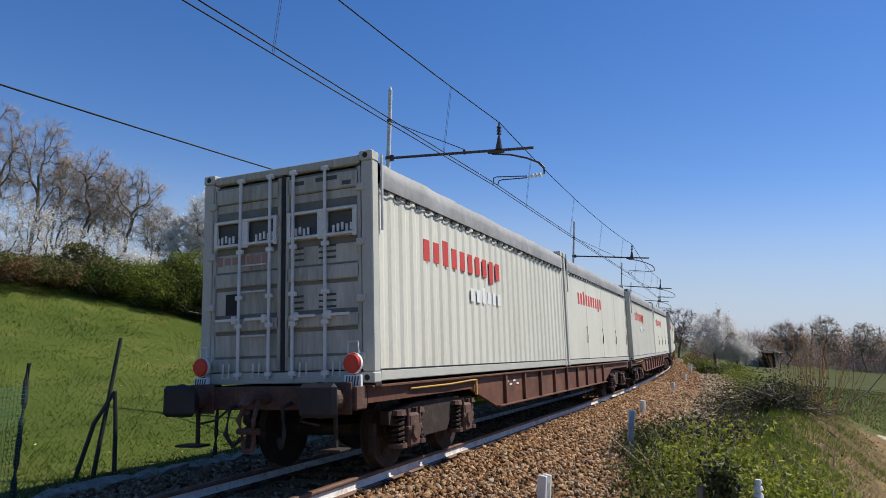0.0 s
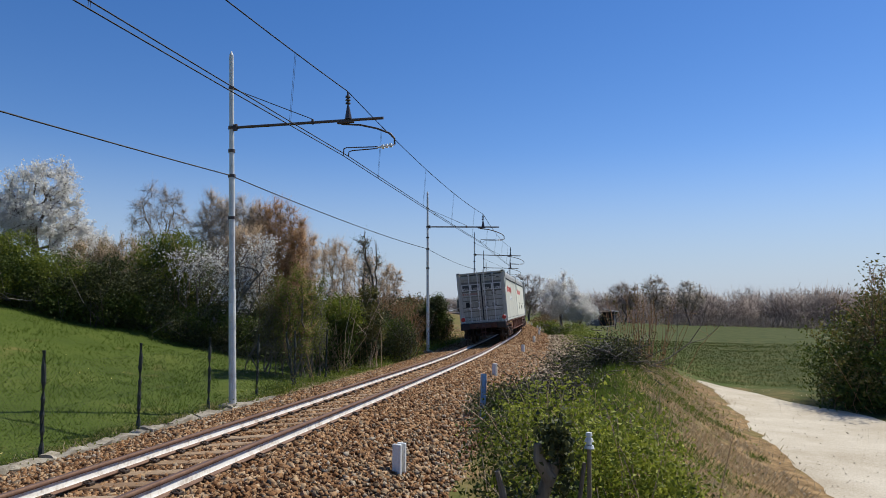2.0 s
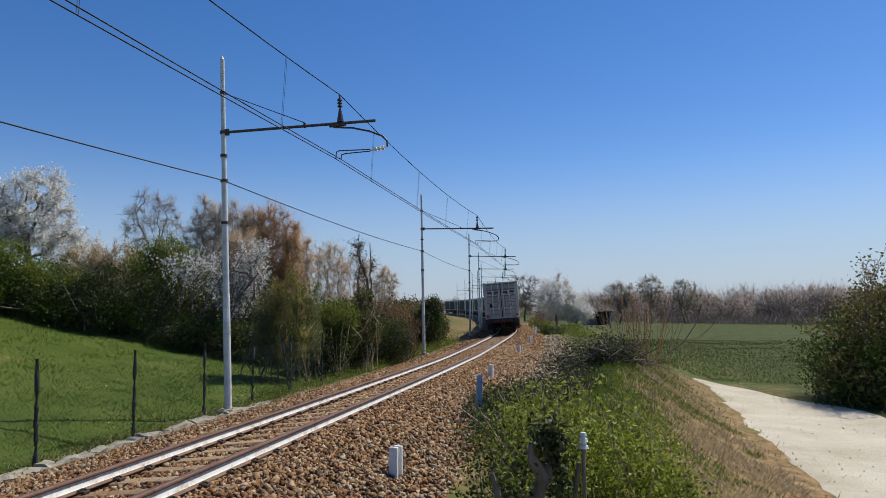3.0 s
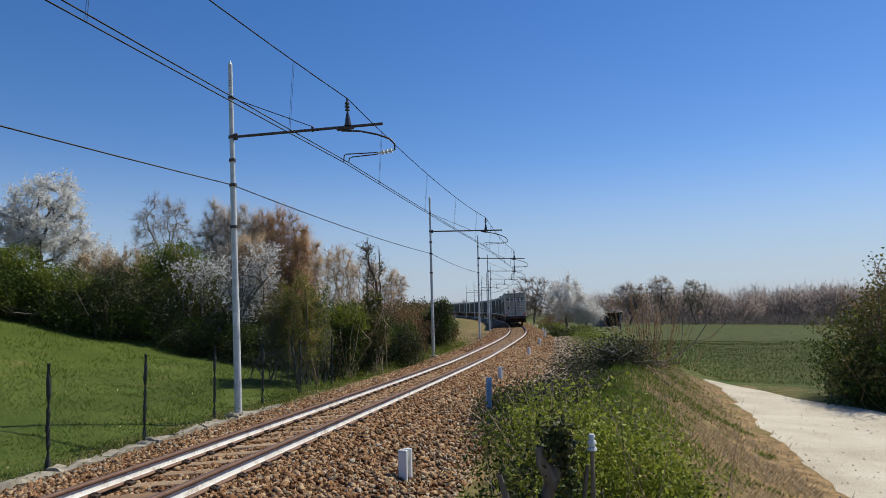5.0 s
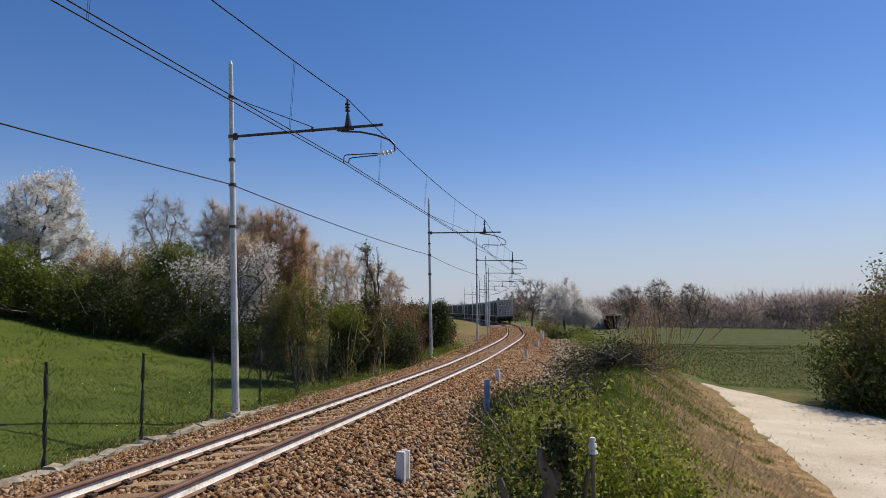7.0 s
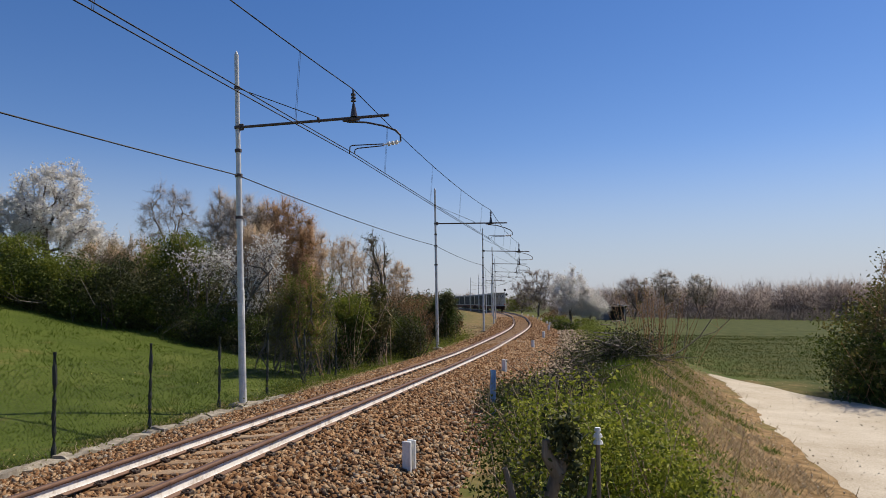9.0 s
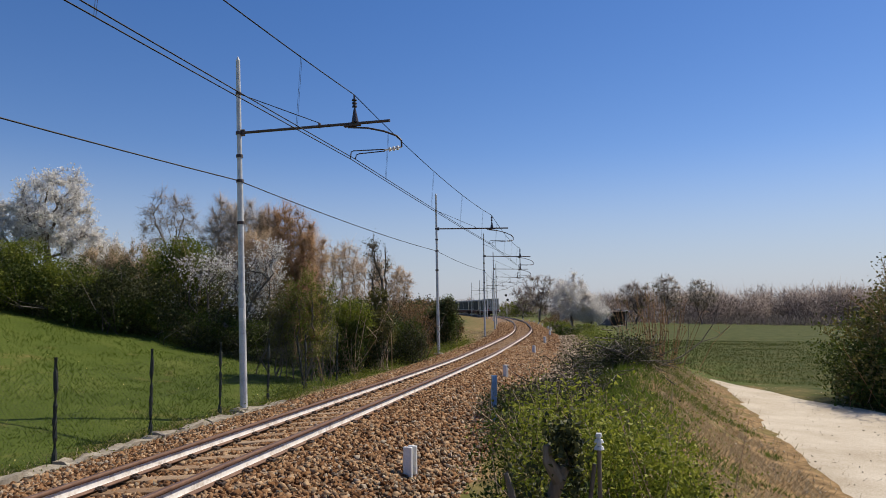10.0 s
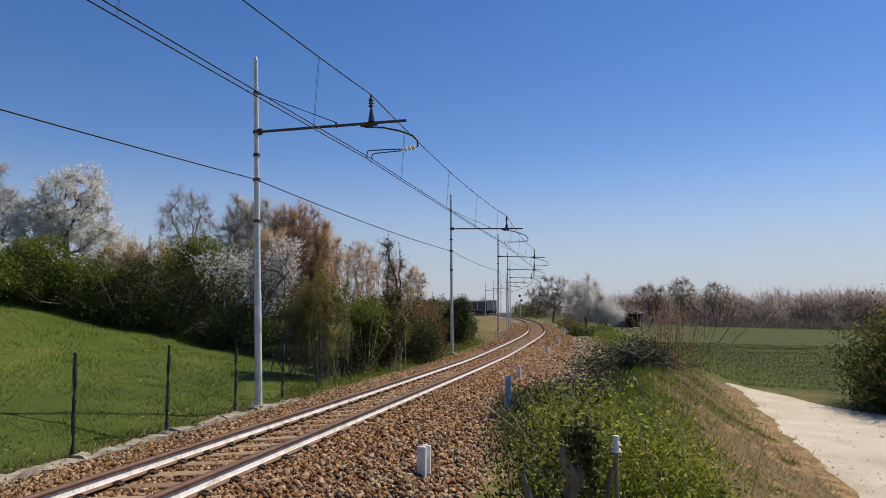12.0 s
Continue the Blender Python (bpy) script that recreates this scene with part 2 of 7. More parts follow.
FENCE = material("dark_fence_post", [(0.022, 0.026, 0.022), (0.05, 0.055, 0.045)], 7, 0.8, 0, 0.3)
BARK = material("grey_bark", [(0.06, 0.048, 0.038), (0.14, 0.115, 0.09), (0.22, 0.19, 0.16)], 8, 0.95, 0, 0.7, stretch=(1, 1, 0.3))
TWIG = material("brown_twigs", [(0.28, 0.185, 0.11), (0.44, 0.31, 0.20), (0.56, 0.43, 0.30)], 3, 0.95, 0, 0, island=0.5)
TWIG_GREY = material("grey_twigs", [(0.26, 0.215, 0.175), (0.46, 0.39, 0.325)], 3, 0.95, 0, 0, island=0.5)
BLOSSOM = material("white_blossom", [(0.66, 0.62, 0.56), (0.86, 0.83, 0.79), (0.92, 0.90, 0.87)], 4, 0.8, 0, 0, island=0.6, translucent=0.45)
LEAF = material("hedge_leaf", [(0.030, 0.048, 0.008), (0.068, 0.095, 0.015), (0.145, 0.168, 0.030)], 2.5, 0.65, 0, 0, island=0.6, translucent=0.3, spec=0.25)
IVY = material("ivy_leaf", [(0.025, 0.033, 0.011), (0.055, 0.065, 0.02), (0.14, 0.135, 0.045)], 2.5, 0.6, 0, 0, island=0.6, translucent=0.25, spec=0.25)
SPRING = material("spring_leaf", [(0.085, 0.11, 0.015), (0.16, 0.19, 0.026), (0.27, 0.28, 0.05)], 2.5, 0.6, 0, 0, island=0.6, translucent=0.4, spec=0.25)
BRAMBLE = material("sunlit_bramble_leaf", [(0.10, 0.125, 0.016), (0.23, 0.26, 0.03), (0.42, 0.42, 0.08)], 2.5, 0.55, 0, 0, island=0.7, translucent=0.4, spec=0.15)
RUSSET = material("russet_leaf", [(0.11, 0.06, 0.025), (0.20, 0.115, 0.045), (0.28, 0.18, 0.08)], 2.5, 0.8, 0, 0, island=0.6, translucent=0.3)
# ---- ground ----
def spread(a, b, step, far, grow=1.22):
    """Even steps from a to b, then ever longer ones out to far on both sides."""
    mid = list(np.arange(a, b + 1e-6, step))
    lo, hi, d = [a], [b], step
    while hi[-1] < far:
        d *= grow
        hi.append(hi[-1] + d)
        lo.append(lo[-1] - d)
    return np.array(lo[:0:-1] + mid + hi[1:])


def zone_material(base, other):
    """The turf, turned to dry soil and straw where the mesh's dry value is high."""
    nt = base.node_tree
    N, Lk = nt.nodes, nt.links
    b = N["Principled BSDF"]
    grass = b.inputs["Base Color"].links[0].from_socket
    at = N.new("ShaderNodeAttribute")
    at.attribute_name = "dry"
    tc, nz = N.new("ShaderNodeTexCoord"), N.new("ShaderNodeTexNoise")
    nz.inputs["Scale"].default_value, nz.inputs["Detail"].default_value = 1.1, 8.0
    Lk.new(tc.outputs["Object"], nz.inputs["Vector"])
    ad = N.new("ShaderNodeMath")
    ad.operation = "MULTIPLY_ADD"
    ad.inputs[1].default_value, ad.inputs[2].default_value = 2.4, -1.2
    Lk.new(nz.outputs[0], ad.inputs[0])
    sm = N.new("ShaderNodeMath")
    sm.use_clamp = True
    Lk.new(at.outputs["Fac"], sm.inputs[0])
    Lk.new(ad.outputs[0], sm.inputs[1])
    n2 = N.new("ShaderNodeTexNoise")
    n2.inputs["Scale"].default_value, n2.inputs["Detail"].default_value = 6.0, 8.0
    Lk.new(tc.outputs["Object"], n2.inputs["Vector"])
    cr = N.new("ShaderNodeValToRGB")
    cr.color_ramp.elements[0].position, cr.color_ramp.elements[1].position = 0.3, 0.7
    cr.color_ramp.elements[0].color, cr.color_ramp.elements[1].color = (*other[0], 1), (*other[1], 1)
    Lk.new(n2.outputs[0], cr.inputs[0])
    mx = N.new("ShaderNodeMix")
    mx.data_type = "RGBA"
    Lk.new(sm.outputs[0], mx.inputs[0])
    Lk.new(grass, mx.inputs[6])
    Lk.new(cr.outputs[0], mx.inputs[7])
    # the darker young crop of the field
    crop, mc, wave = N.new("ShaderNodeAttribute"), N.new("ShaderNodeMix"), N.new("ShaderNodeValToRGB")
    crop.attribute_name, mc.data_type = "crop", "RGBA"
    wave.color_ramp.elements[0].position, wave.color_ramp.elements[1].position = 0.35, 0.7
    wave.color_ramp.elements[0].color, wave.color_ramp.elements[1].color = (0.036, 0.048, 0.010, 1), (0.090, 0.088, 0.028, 1)
    Lk.new(nz.outputs[0], wave.inputs[0])
    Lk.new(crop.outputs["Fac"], mc.inputs[0])
    Lk.new(mx.outputs[2], mc.inputs[6])
    Lk.new(wave.outputs[0], mc.inputs[7])
    Lk.new(mc.outputs[2], b.inputs["Base Color"])
    return base


def build_ground():
    xs, ys = spread(-24, 26, 0.4, 2600), spread(-8, 56, 0.4, 2600)
    X, Y = np.meshgrid(xs, ys)
    Z = ground_z(X, Y)
    V = np.stack([X.ravel(), Y.ravel(), Z.ravel()], -1)
    w, h = len(xs), len(ys)
    i = (np.arange(h - 1)[:, None] * w + np.arange(w - 1)[None]).ravel()
    ob = array_mesh("ground", V, np.stack([i, i + 1, i + w + 1, i + w], -1), zone_material(GRASS_SOIL, [(0.11, 0.065, 0.027), (0.36, 0.235, 0.115)]), smooth=True)
    s, off, _ = nearest(X.ravel(), Y.ravel())
    dry = np.where(off > 0, ramp(off, 1, 0.7, 4.5, 0.55, 5.6, 0.35, 6.1, 0.95, 7.8, 1.15, 8.8, 0.7, 13, 0.15, 20, -0.2), ramp(-off, 2, 0.9, 3.1, 0.5, 4.2, -0.25))
    dry = np.where((off < 0) & (s > 42), np.maximum(dry, ramp(-off, 2.5, 0.8, 6, 0.6, 9, 0.0)), dry)
    dry = np.where((off > 4) & (s > 26), ramp(off, 4, 0.2, 9, 0.1, 40, 0.0), dry)
    dry = np.where((off > 20) & (np.hypot(X.ravel(), Y.ravel()) > 62), -0.6, dry)
    crop = np.where((off > 0) & (s > 20), ramp(off, 8.5, 0.0, 12, 0.85), np.where(off > 12, ramp(off, 12.5, 0.0, 16, 0.85), 0.0))
    a = ob.data.attributes.new("crop", "FLOAT", "POINT")
    a.data.foreach_set("value", crop.astype(np.float32))
    a = ob.data.attributes.new("dry", "FLOAT", "POINT")
    a.data.foreach_set("value", dry.astype(np.float32))
    tagged(ob, "green spring meadow and field with dry banks along the railway", "ground", kind="structure")


build_ground()


def strip(name, svals, offs, zfun, mat, rough=0.0, smooth=True):
    """A sheet along the track: rows of arc lengths, columns of offsets."""
    Sg, O = np.meshgrid(svals, offs, indexing="ij")
    V = zfun(Sg, O)
    if rough:
        for r in V.reshape(-1, 3):
            r[2] += rough * noise.noise((r[0] * 9, r[1] * 9, 0)) + rough * 0.8 * noise.noise((r[0] * 3, r[1] * 3, 3))
    h, w = Sg.shape
    i = (np.arange(h - 1)[:, None] * w + np.arange(w - 1)[None]).ravel()
    return array_mesh(name, V.reshape(-1, 3), np.stack([i, i + 1, i + w + 1, i + w], -1), mat, smooth=smooth)


def ballast_up(off):
    """Height of the ballast below the plane of the rails."""
    return ramp(off, -2.85, -0.24, -2.3, -0.21, -1.5, -0.2, -0.85, -0.2, -0.6, -0.235, 0.6, -0.235, 0.85, -0.2, 1.5, -0.22, 2.3, -0.40, 3.6, -0.98)


def build_ballast():
    sv = np.concatenate([np.arange(-60, 0, 1.0), np.arange(0, 40, 0.14), np.arange(40, 336, 1.0)])
    ob = strip("ballast_bed", sv, np.concatenate([np.arange(-2.85, 3.61, 0.125)]), lambda s, o: track(s, o, ballast_up(o)), BALLAST, 0.035)
    return tagged(ob, "rust-brown crushed stone ballast bed under the track", "ballast", kind="structure")


ballast = build_ballast()


def build_lane():
    sv = np.arange(-30, 26.8, 0.4)
    rows = []
    for s in sv:
        a = ramp(s, -30, 7.7, 11, 7.82, 16, 8.05, 20, 8.25, 23, 8.5, 25, 8.6, 27, 8.5) + 0.22 * noise.noise((s * 0.6, 0, 0)) + 0.2 * noise.noise((s * 2.1, 4, 0)) + 0.1 * noise.noise((s * 5.3, 7, 0))
        b = ramp(s, -30, 12.2, 18, 12.3, 21, 11.5, 24.5, 10.0, 26.6, 8.75) + 0.25 * noise.noise((s * 0.5, 9, 0))
        rows.append([level(s, float(a + (b - a) * k / 10)) for k in range(11)])
    V = np.array([[tuple(p) for p in r] for r in rows])
    V[..., 2] = ground_z(V[..., 0], V[..., 1]) + 0.03
    V[:, 0, 2] -= 0.06
    V[:, -1, 2] -= 0.06
    h, w = V.shape[:2]
    i = (np.arange(h - 1)[:, None] * w + np.arange(w - 1)[None]).ravel()
    ob = array_mesh("lane", V.reshape(-1, 3), np.stack([i, i + 1, i + w + 1, i + w], -1), LANE, smooth=True)
    tagged(ob, "pale dusty gravel lane beside the railway", "lane", kind="structure")


build_lane()


# ---- rails ----
def build_rail(side):
    """A rail: brown foot and head, web limewashed on both sides, worn running surface."""
    off = 0.7525 * side
    sv = np.concatenate([np.arange(-58, 0, 1.0), np.arange(0, 60, 0.5), np.arange(60, 336, 2.0)])
    thing = empty("rail")
    outer = [(-0.075, -0.165), (0.075, -0.165), (0.075, -0.150), (0.022, -0.135), (0.0105, -0.118), (0.0105, -0.052), (0.036, -0.042), (0.036, -0.006), (0.026, 0.0), (-0.026, 0.0), (-0.036, -0.006), (-0.036, -0.042), (-0.0105, -0.052), (-0.0105, -0.118), (-0.022, -0.135), (-0.075, -0.150)]
    n = len(outer)
    V = np.stack([track(sv, off + u, v) for u, v in outer], 1)
    runs = {"foot": ([15, 0, 1, 2, 14], RAIL), "web": ([3, 4, 12, 13], WHITEWASH), "head": ([5, 6, 10, 11, 7, 9], RAIL), "running_surface": ([8], RAIL_TOP)}
    for name, (cols, mat) in runs.items():
        F = []
        for c in cols:
            d = (c + 1) % n
            k = np.arange(len(sv) - 1)
            F.append(np.stack([k * n + c, (k + 1) * n + c, (k + 1) * n + d, k * n + d], -1))
        array_mesh(name, V.reshape(-1, 3), np.concatenate(F), mat, thing)
    tagged(thing, "rusty steel running rail with whitewashed web on concrete sleepers", "rail", "rails of the track")


build_rail(1)
build_rail(-1)


# ---- overhead line ----
POLES = [16.5, 36.5, 56.5, 75.5, 95.0, 114.0, 133.0, 152.0, 171.0]
POLE_OFF, ARM_Z, TOP_Z = -2.9, 6.06, 7.85


def build_pole():
    """A tubular mast with cantilever, insulators and steady arm. x towards the track, z up, foot at 0.5 below the rails."""
    p = empty("catenary_pole")
    bm = bmesh.new()
    pipe(bm, [(0, 0, z) for z in (-0.9, 2.15, 2.2, 2.24, 4.85, 4.9, 4.94, TOP_Z)], [0.085, 0.08, 0.08, 0.071, 0.068, 0.068, 0.058, 0.05], 14)
    part("mast", bm, GALV, p, smooth=False)
    bm = bmesh.new()
    rod(bm, (0, 0, TOP_Z), (0, 0, TOP_Z + 0.1), 0.05, 0.006, 10)
    part("cap", bm, GALV, p)
    for z, r in ((7.03, 0.055), (ARM_Z, 0.068), (5.5, 0.068), (4.9, 0.078), (3.9, 0.078)):
        bm = bmesh.new()
        rod(bm, (0, 0, z - 0.035), (0, 0, z + 0.035), r + 0.012, None, 12)
        part("clamp_band", bm, DARK_STEEL, p)
    bm = bmesh.new()
    box(bm, (0.09, 0, ARM_Z), (0.12, 0.05, 0.16), 0.01)
    part("arm_bracket", bm, DARK_STEEL, p)
    bm = bmesh.new()
    box(bm, (0.02, -0.085, 1.75), (0.10, 0.012, 0.30), 0.004)
    part("sign_plate", bm, WHITE_PAINT, p, "small white plate strapped to the mast")
    bm = bmesh.new()
    rod(bm, (0.1, 0, ARM_Z), (3.75, 0, ARM_Z - 0.11), 0.034, None, 10)
    box(bm, (2.85, 0, ARM_Z - 0.12), (0.40, 0.09, 0.06), 0.01)
    box(bm, (2.05, 0, ARM_Z - 0.04), (0.05, 0.06, 0.12), 0.008)
    part("cantilever_arm", bm, DARK_STEEL, p, "dark tubular steel cantilever arm")
    bm = bmesh.new()
    rod(bm, (0, 0, 7.03), (2.05, 0, ARM_Z + 0.02), 0.010, None, 6)
    part("stay_wire", bm, WIRE, p)
    bm = bmesh.new()
    rod(bm, (2.92, 0, ARM_Z - 0.06), (2.92, 0, ARM_Z + 0.24), 0.085, 0.03, 10)
    rod(bm, (2.92, 0, ARM_Z + 0.22), (2.92, 0, ARM_Z + 0.58), 0.022, None, 8)
    for k in range(3):
        rod(bm, (2.92, 0, ARM_Z + 0.30 + k * 0.075), (2.92, 0, ARM_Z + 0.34 + k * 0.075), 0.062, 0.045, 12)
    part("insulator", bm, PORCELAIN, p, "dark ribbed suspension insulator")
    bm = bmesh.new()
    pipe(bm, [(2.75, 0, ARM_Z - 0.16), (3.2, 0, ARM_Z - 0.22), (3.6, 0, ARM_Z - 0.34), (3.9, 0, ARM_Z - 0.48), (4.0, 0, ARM_Z - 0.60), (4.0, 0, ARM_Z - 0.74)], 0.022, 8)
    pipe(bm, [(3.6, 0, ARM_Z - 0.76), (2.86, 0, ARM_Z - 0.72), (2.80, 0, ARM_Z - 0.74), (2.78, 0, ARM_Z - 0.90)], 0.013, 6)
    pipe(bm, [(3.6, 0, ARM_Z - 0.80), (3.0, 0, ARM_Z - 0.80), (2.92, 0, ARM_Z - 0.82), (2.90, 0, ARM_Z - 0.92)], 0.013, 6)
    part("steady_arm", bm, DARK_STEEL, p, "curved steel steady arm with twin rods")
    bm = bmesh.new()
    for k in range(3):
        a = Vector((3.93, 0, ARM_Z - 0.75)) + Vector((-0.09 * k, 0, -0.008 * k))
        rod(bm, a, a + Vector((-0.05, 0, -0.006)), 0.05, None, 10)
    rod(bm, (4.0, 0, ARM_Z - 0.745), (3.58, 0, ARM_Z - 0.78), 0.018, None, 8)
    part("rod_insulator", bm, WHITE_PAINT, p, "pale ribbed rod insulator")
    bm = bmesh.new()
    box(bm, (0, 0, -0.62), (0.5, 0.5, 0.5), 0.03)
    part("footing", bm, CONCRETE, p, "square concrete footing")
    return tagged(p, "galvanised tubular catenary mast with cantilever arm beside the track", "catenary pole", "catenary poles along the line")


def pole_pose(k):
    s = POLES[k]
    q = level(s, POLE_OFF - 0.13 if k == 0 else POLE_OFF)
    return pose(q.x, q.y, q.z, 0, -2.1 if k == 0 else (-0.4 if k % 2 else 0.2), heading(s))


pole = build_pole()
pole_at = [pole_pose(k) for k in range(len(POLES))]
pole.matrix_basis = pole_at[0]
for k in range(1, len(POLES)):
    copy_thing(pole, pole_at[k])


def wire_thing(name, spans, r, label, n=4):
    """A wire through its hanging points, sagging between them."""
    bm = bmesh.new()
    pts = []
    for (a, b, sag) in spans:
        for i in range(12):
            t = i / 12
            pts.append(a.lerp(b, t) - Vector((0, 0, sag * 4 * t * (1 - t))))
    pts.append(spans[-1][1])
    pipe(bm, pts, r, n)
    ob = part(name, bm, WIRE)
    return tagged(ob, label, "overhead wire")


def build_wires():
    top = [m @ Vector((2.92, 0, ARM_Z + 0.59)) for m in pole_at]
    low = [m @ Vector((2.78, 0, ARM_Z - 0.90)) for m in pole_at]
    lowb = [m @ Vector((2.90, 0, ARM_Z - 0.92)) for m in pole_at]
    feed = [m @ Vector((0, -0.1, 4.9)) for m in pole_at]
    def ends(row, x, y, z):
        """The row of hanging points, carried on to the support behind the viewpoint and the one beyond it."""
        p = Vector((x, y, z))
        return [p + (p - row[0]), p] + row
    for row, behind, sag, r, name, label in ((top, (-7.91, -3.18, 6.70), 0.25, 0.014, "messenger_wire", "dark stranded messenger wire carrying the contact wire"),
                                             (low, (-8.0, -3.15, 5.16), 0.03, 0.011, "contact_wire", "dark copper contact wire above the track"),
                                             (lowb, (-7.75, -3.25, 5.16), 0.03, 0.011, "contact_wire", "dark copper contact wire beside its twin"),
                                             (feed, (-11.98, -1.24, 4.73), 0.12, 0.014, "earth_wire", "dark earth wire strung from mast to mast")):
        pts = ends(row, *behind)
        wire_thing(name, [(a, b, sag) for a, b in zip(pts, pts[1:])], r, label)
    # droppers
    m1, l1 = ends(top, -7.91, -3.18, 6.70), ends(low, -8.0, -3.15, 5.16)
    for k in range(1, 6):
        for f in (0.13, 0.38, 0.62, 0.87):
            a = m1[k].lerp(m1[k + 1], f) - Vector((0, 0, 0.25 * 4 * f * (1 - f)))
            b = l1[k].lerp(l1[k + 1], f) - Vector((0, 0, 0.03 * 4 * f * (1 - f)))
            bm = bmesh.new()
            for dx in (-0.012, 0.012):
                rod(bm, a + Vector((dx, 0, 0)), b + Vector((dx, 0, 0)), 0.0035, None, 3)
            tagged(part("dropper", bm, WIRE), "thin twin dropper wire between messenger and contact wire", "dropper wire", "droppers of the overhead line")


build_wires()

# ---- plants ----
def tubes(segs, n):
    """Corners and faces of tapered bars: rows of ax, ay, az, bx, by, bz, ra, rb."""
    g = np.asarray(segs, float)
    a, b = g[:, :3], g[:, 3:6]
    d = b - a
    d /= np.linalg.norm(d, axis=1, keepdims=True) + 1e-9
    h = np.where(np.abs(d[:, 2:3]) > 0.9, np.array([[1.0, 0, 0]]), np.array([[0, 0, 1.0]]))
    u = np.cross(d, h)
    u /= np.linalg.norm(u, axis=1, keepdims=True) + 1e-9
    w = np.cross(d, u)
    ang = np.arange(n) * math.tau / n
    ring = np.cos(ang)[None, :, None] * u[:, None] + np.sin(ang)[None, :, None] * w[:, None]
    V = np.concatenate([a[:, None] + ring * g[:, 6, None, None], b[:, None] + ring * g[:, 7, None, None]], 1).reshape(-1, 3)
    k, j = np.arange(n), (np.arange(n) + 1) % n
    F = np.stack([k, j, j + n, k + n], -1)[None] + (np.arange(len(g)) * 2 * n)[:, None, None]
    return V, F.reshape(-1, 4)


def spikes(A, B, r):
    """Corners and faces of three-sided twigs from A, pointed at B."""
    A, B = np.asarray(A, float), np.asarray(B, float)
    d = B - A
    d /= np.linalg.norm(d, axis=1, keepdims=True) + 1e-9
    h = np.where(np.abs(d[:, 2:3]) > 0.9, np.array([[1.0, 0, 0]]), np.array([[0, 0, 1.0]]))
    u = np.cross(d, h)
    u /= np.linalg.norm(u, axis=1, keepdims=True) + 1e-9
    w = np.cross(d, u)
    ring = [A + r * (math.cos(k * math.tau / 3) * u + math.sin(k * math.tau / 3) * w) for k in range(3)]
    V = np.stack(ring + [B], 1).reshape(-1, 3)
    F = np.array([(0, 1, 3), (1, 2, 3), (2, 0, 3)])[None] + (np.arange(len(A)) * 4)[:, None, None]
    return V, F.reshape(-1, 3)


def leaves(P, size, rng, up=0.3, aspect=0.55):
    """Small bent blades at the points P, turned at random: two faces each."""
    P = np.asarray(P, float)
    n = len(P)
    a = rng.normal(size=(n, 3))
    a /= np.linalg.norm(a, axis=1, keepdims=True)
    b = rng.normal(size=(n, 3)) + np.array([0, 0, up])
    b = np.cross(a, b)
    b /= np.linalg.norm(b, axis=1, keepdims=True) + 1e-9
    c = np.cross(a, b)
    sz = (size * rng.uniform(0.6, 1.35, n))[:, None]
    fold = c * sz * 0.18
    V = np.stack([P - a * sz * 0.5, P + b * sz * 0.5 * aspect + fold, P + a * sz * 0.5, P - b * sz * 0.5 * aspect + fold], 1).reshape(-1, 3)
    i = np.arange(n)[:, None] * 4
    F = np.concatenate([i + np.array([[0, 1, 2]]), i + np.array([[0, 2, 3]])])
    return V, F


def grow(rng, height, spread_=0.6, levels=4, kids=5, lean=(0, 0), trunk_r=None, first=0.3, up=0.25, wob=0.22):
    """Segments of a tree, with their level, and the ends of its twigs."""
    segs, tips = [], []
    r0 = trunk_r or height * 0.02

    def limb(p, d, length, r, lv):
        steps = 4 if lv < 2 else 3
        q, r_here = p, r
        nodes = []
        for i in range(steps):
            d = d + Vector(rng.normal(size=3)) * wob * (0.5 if lv == 0 else 1.0) + Vector((0, 0, up * (0.3 if lv == 0 else 0.55)))
            d.normalize()
            e = q + d * (length / steps)
            r_next = max(0.003, r * (1 - (i + 1) / steps * (0.55 if lv < levels - 1 else 0.75)))
            segs.append((*q, *e, r_here, r_next, lv))
            q, r_here = e, r_next
            nodes.append((e.copy(), d.copy(), r_next))
        if lv >= levels - 1:
            tips.append(tuple(q))
            tips.append(tuple(nodes[0][0]))
            return
        n = kids if lv else kids + 2
        for i in range(n):
            f = (first if lv == 0 else 0.25) + (1 - (first if lv == 0 else 0.25)) * (i + rng.uniform(0, 0.9)) / n
            j = min(steps - 1, int(f * steps))
            e, dd, rr = nodes[j]
            base = e if j == 0 else nodes[j - 1][0].lerp(e, min(1.0, f * steps - j))
            side = Vector(rng.normal(size=3))
            side = (side - side.dot(dd) * dd).normalized()
            k = rng.uniform(0.6, 1.1)
            limb(base, (dd * (1 - spread_) + side * spread_ * 1.25 + Vector((0, 0, 0.1))).normalized(), length * (0.58 if lv else 0.62) * k, rr * 0.62, lv + 1)

    limb(Vector((0, 0, -0.15)), Vector((lean[0], lean[1], 1)).normalized(), height * 0.62, r0, 0)
    return np.array(segs), np.array(tips)


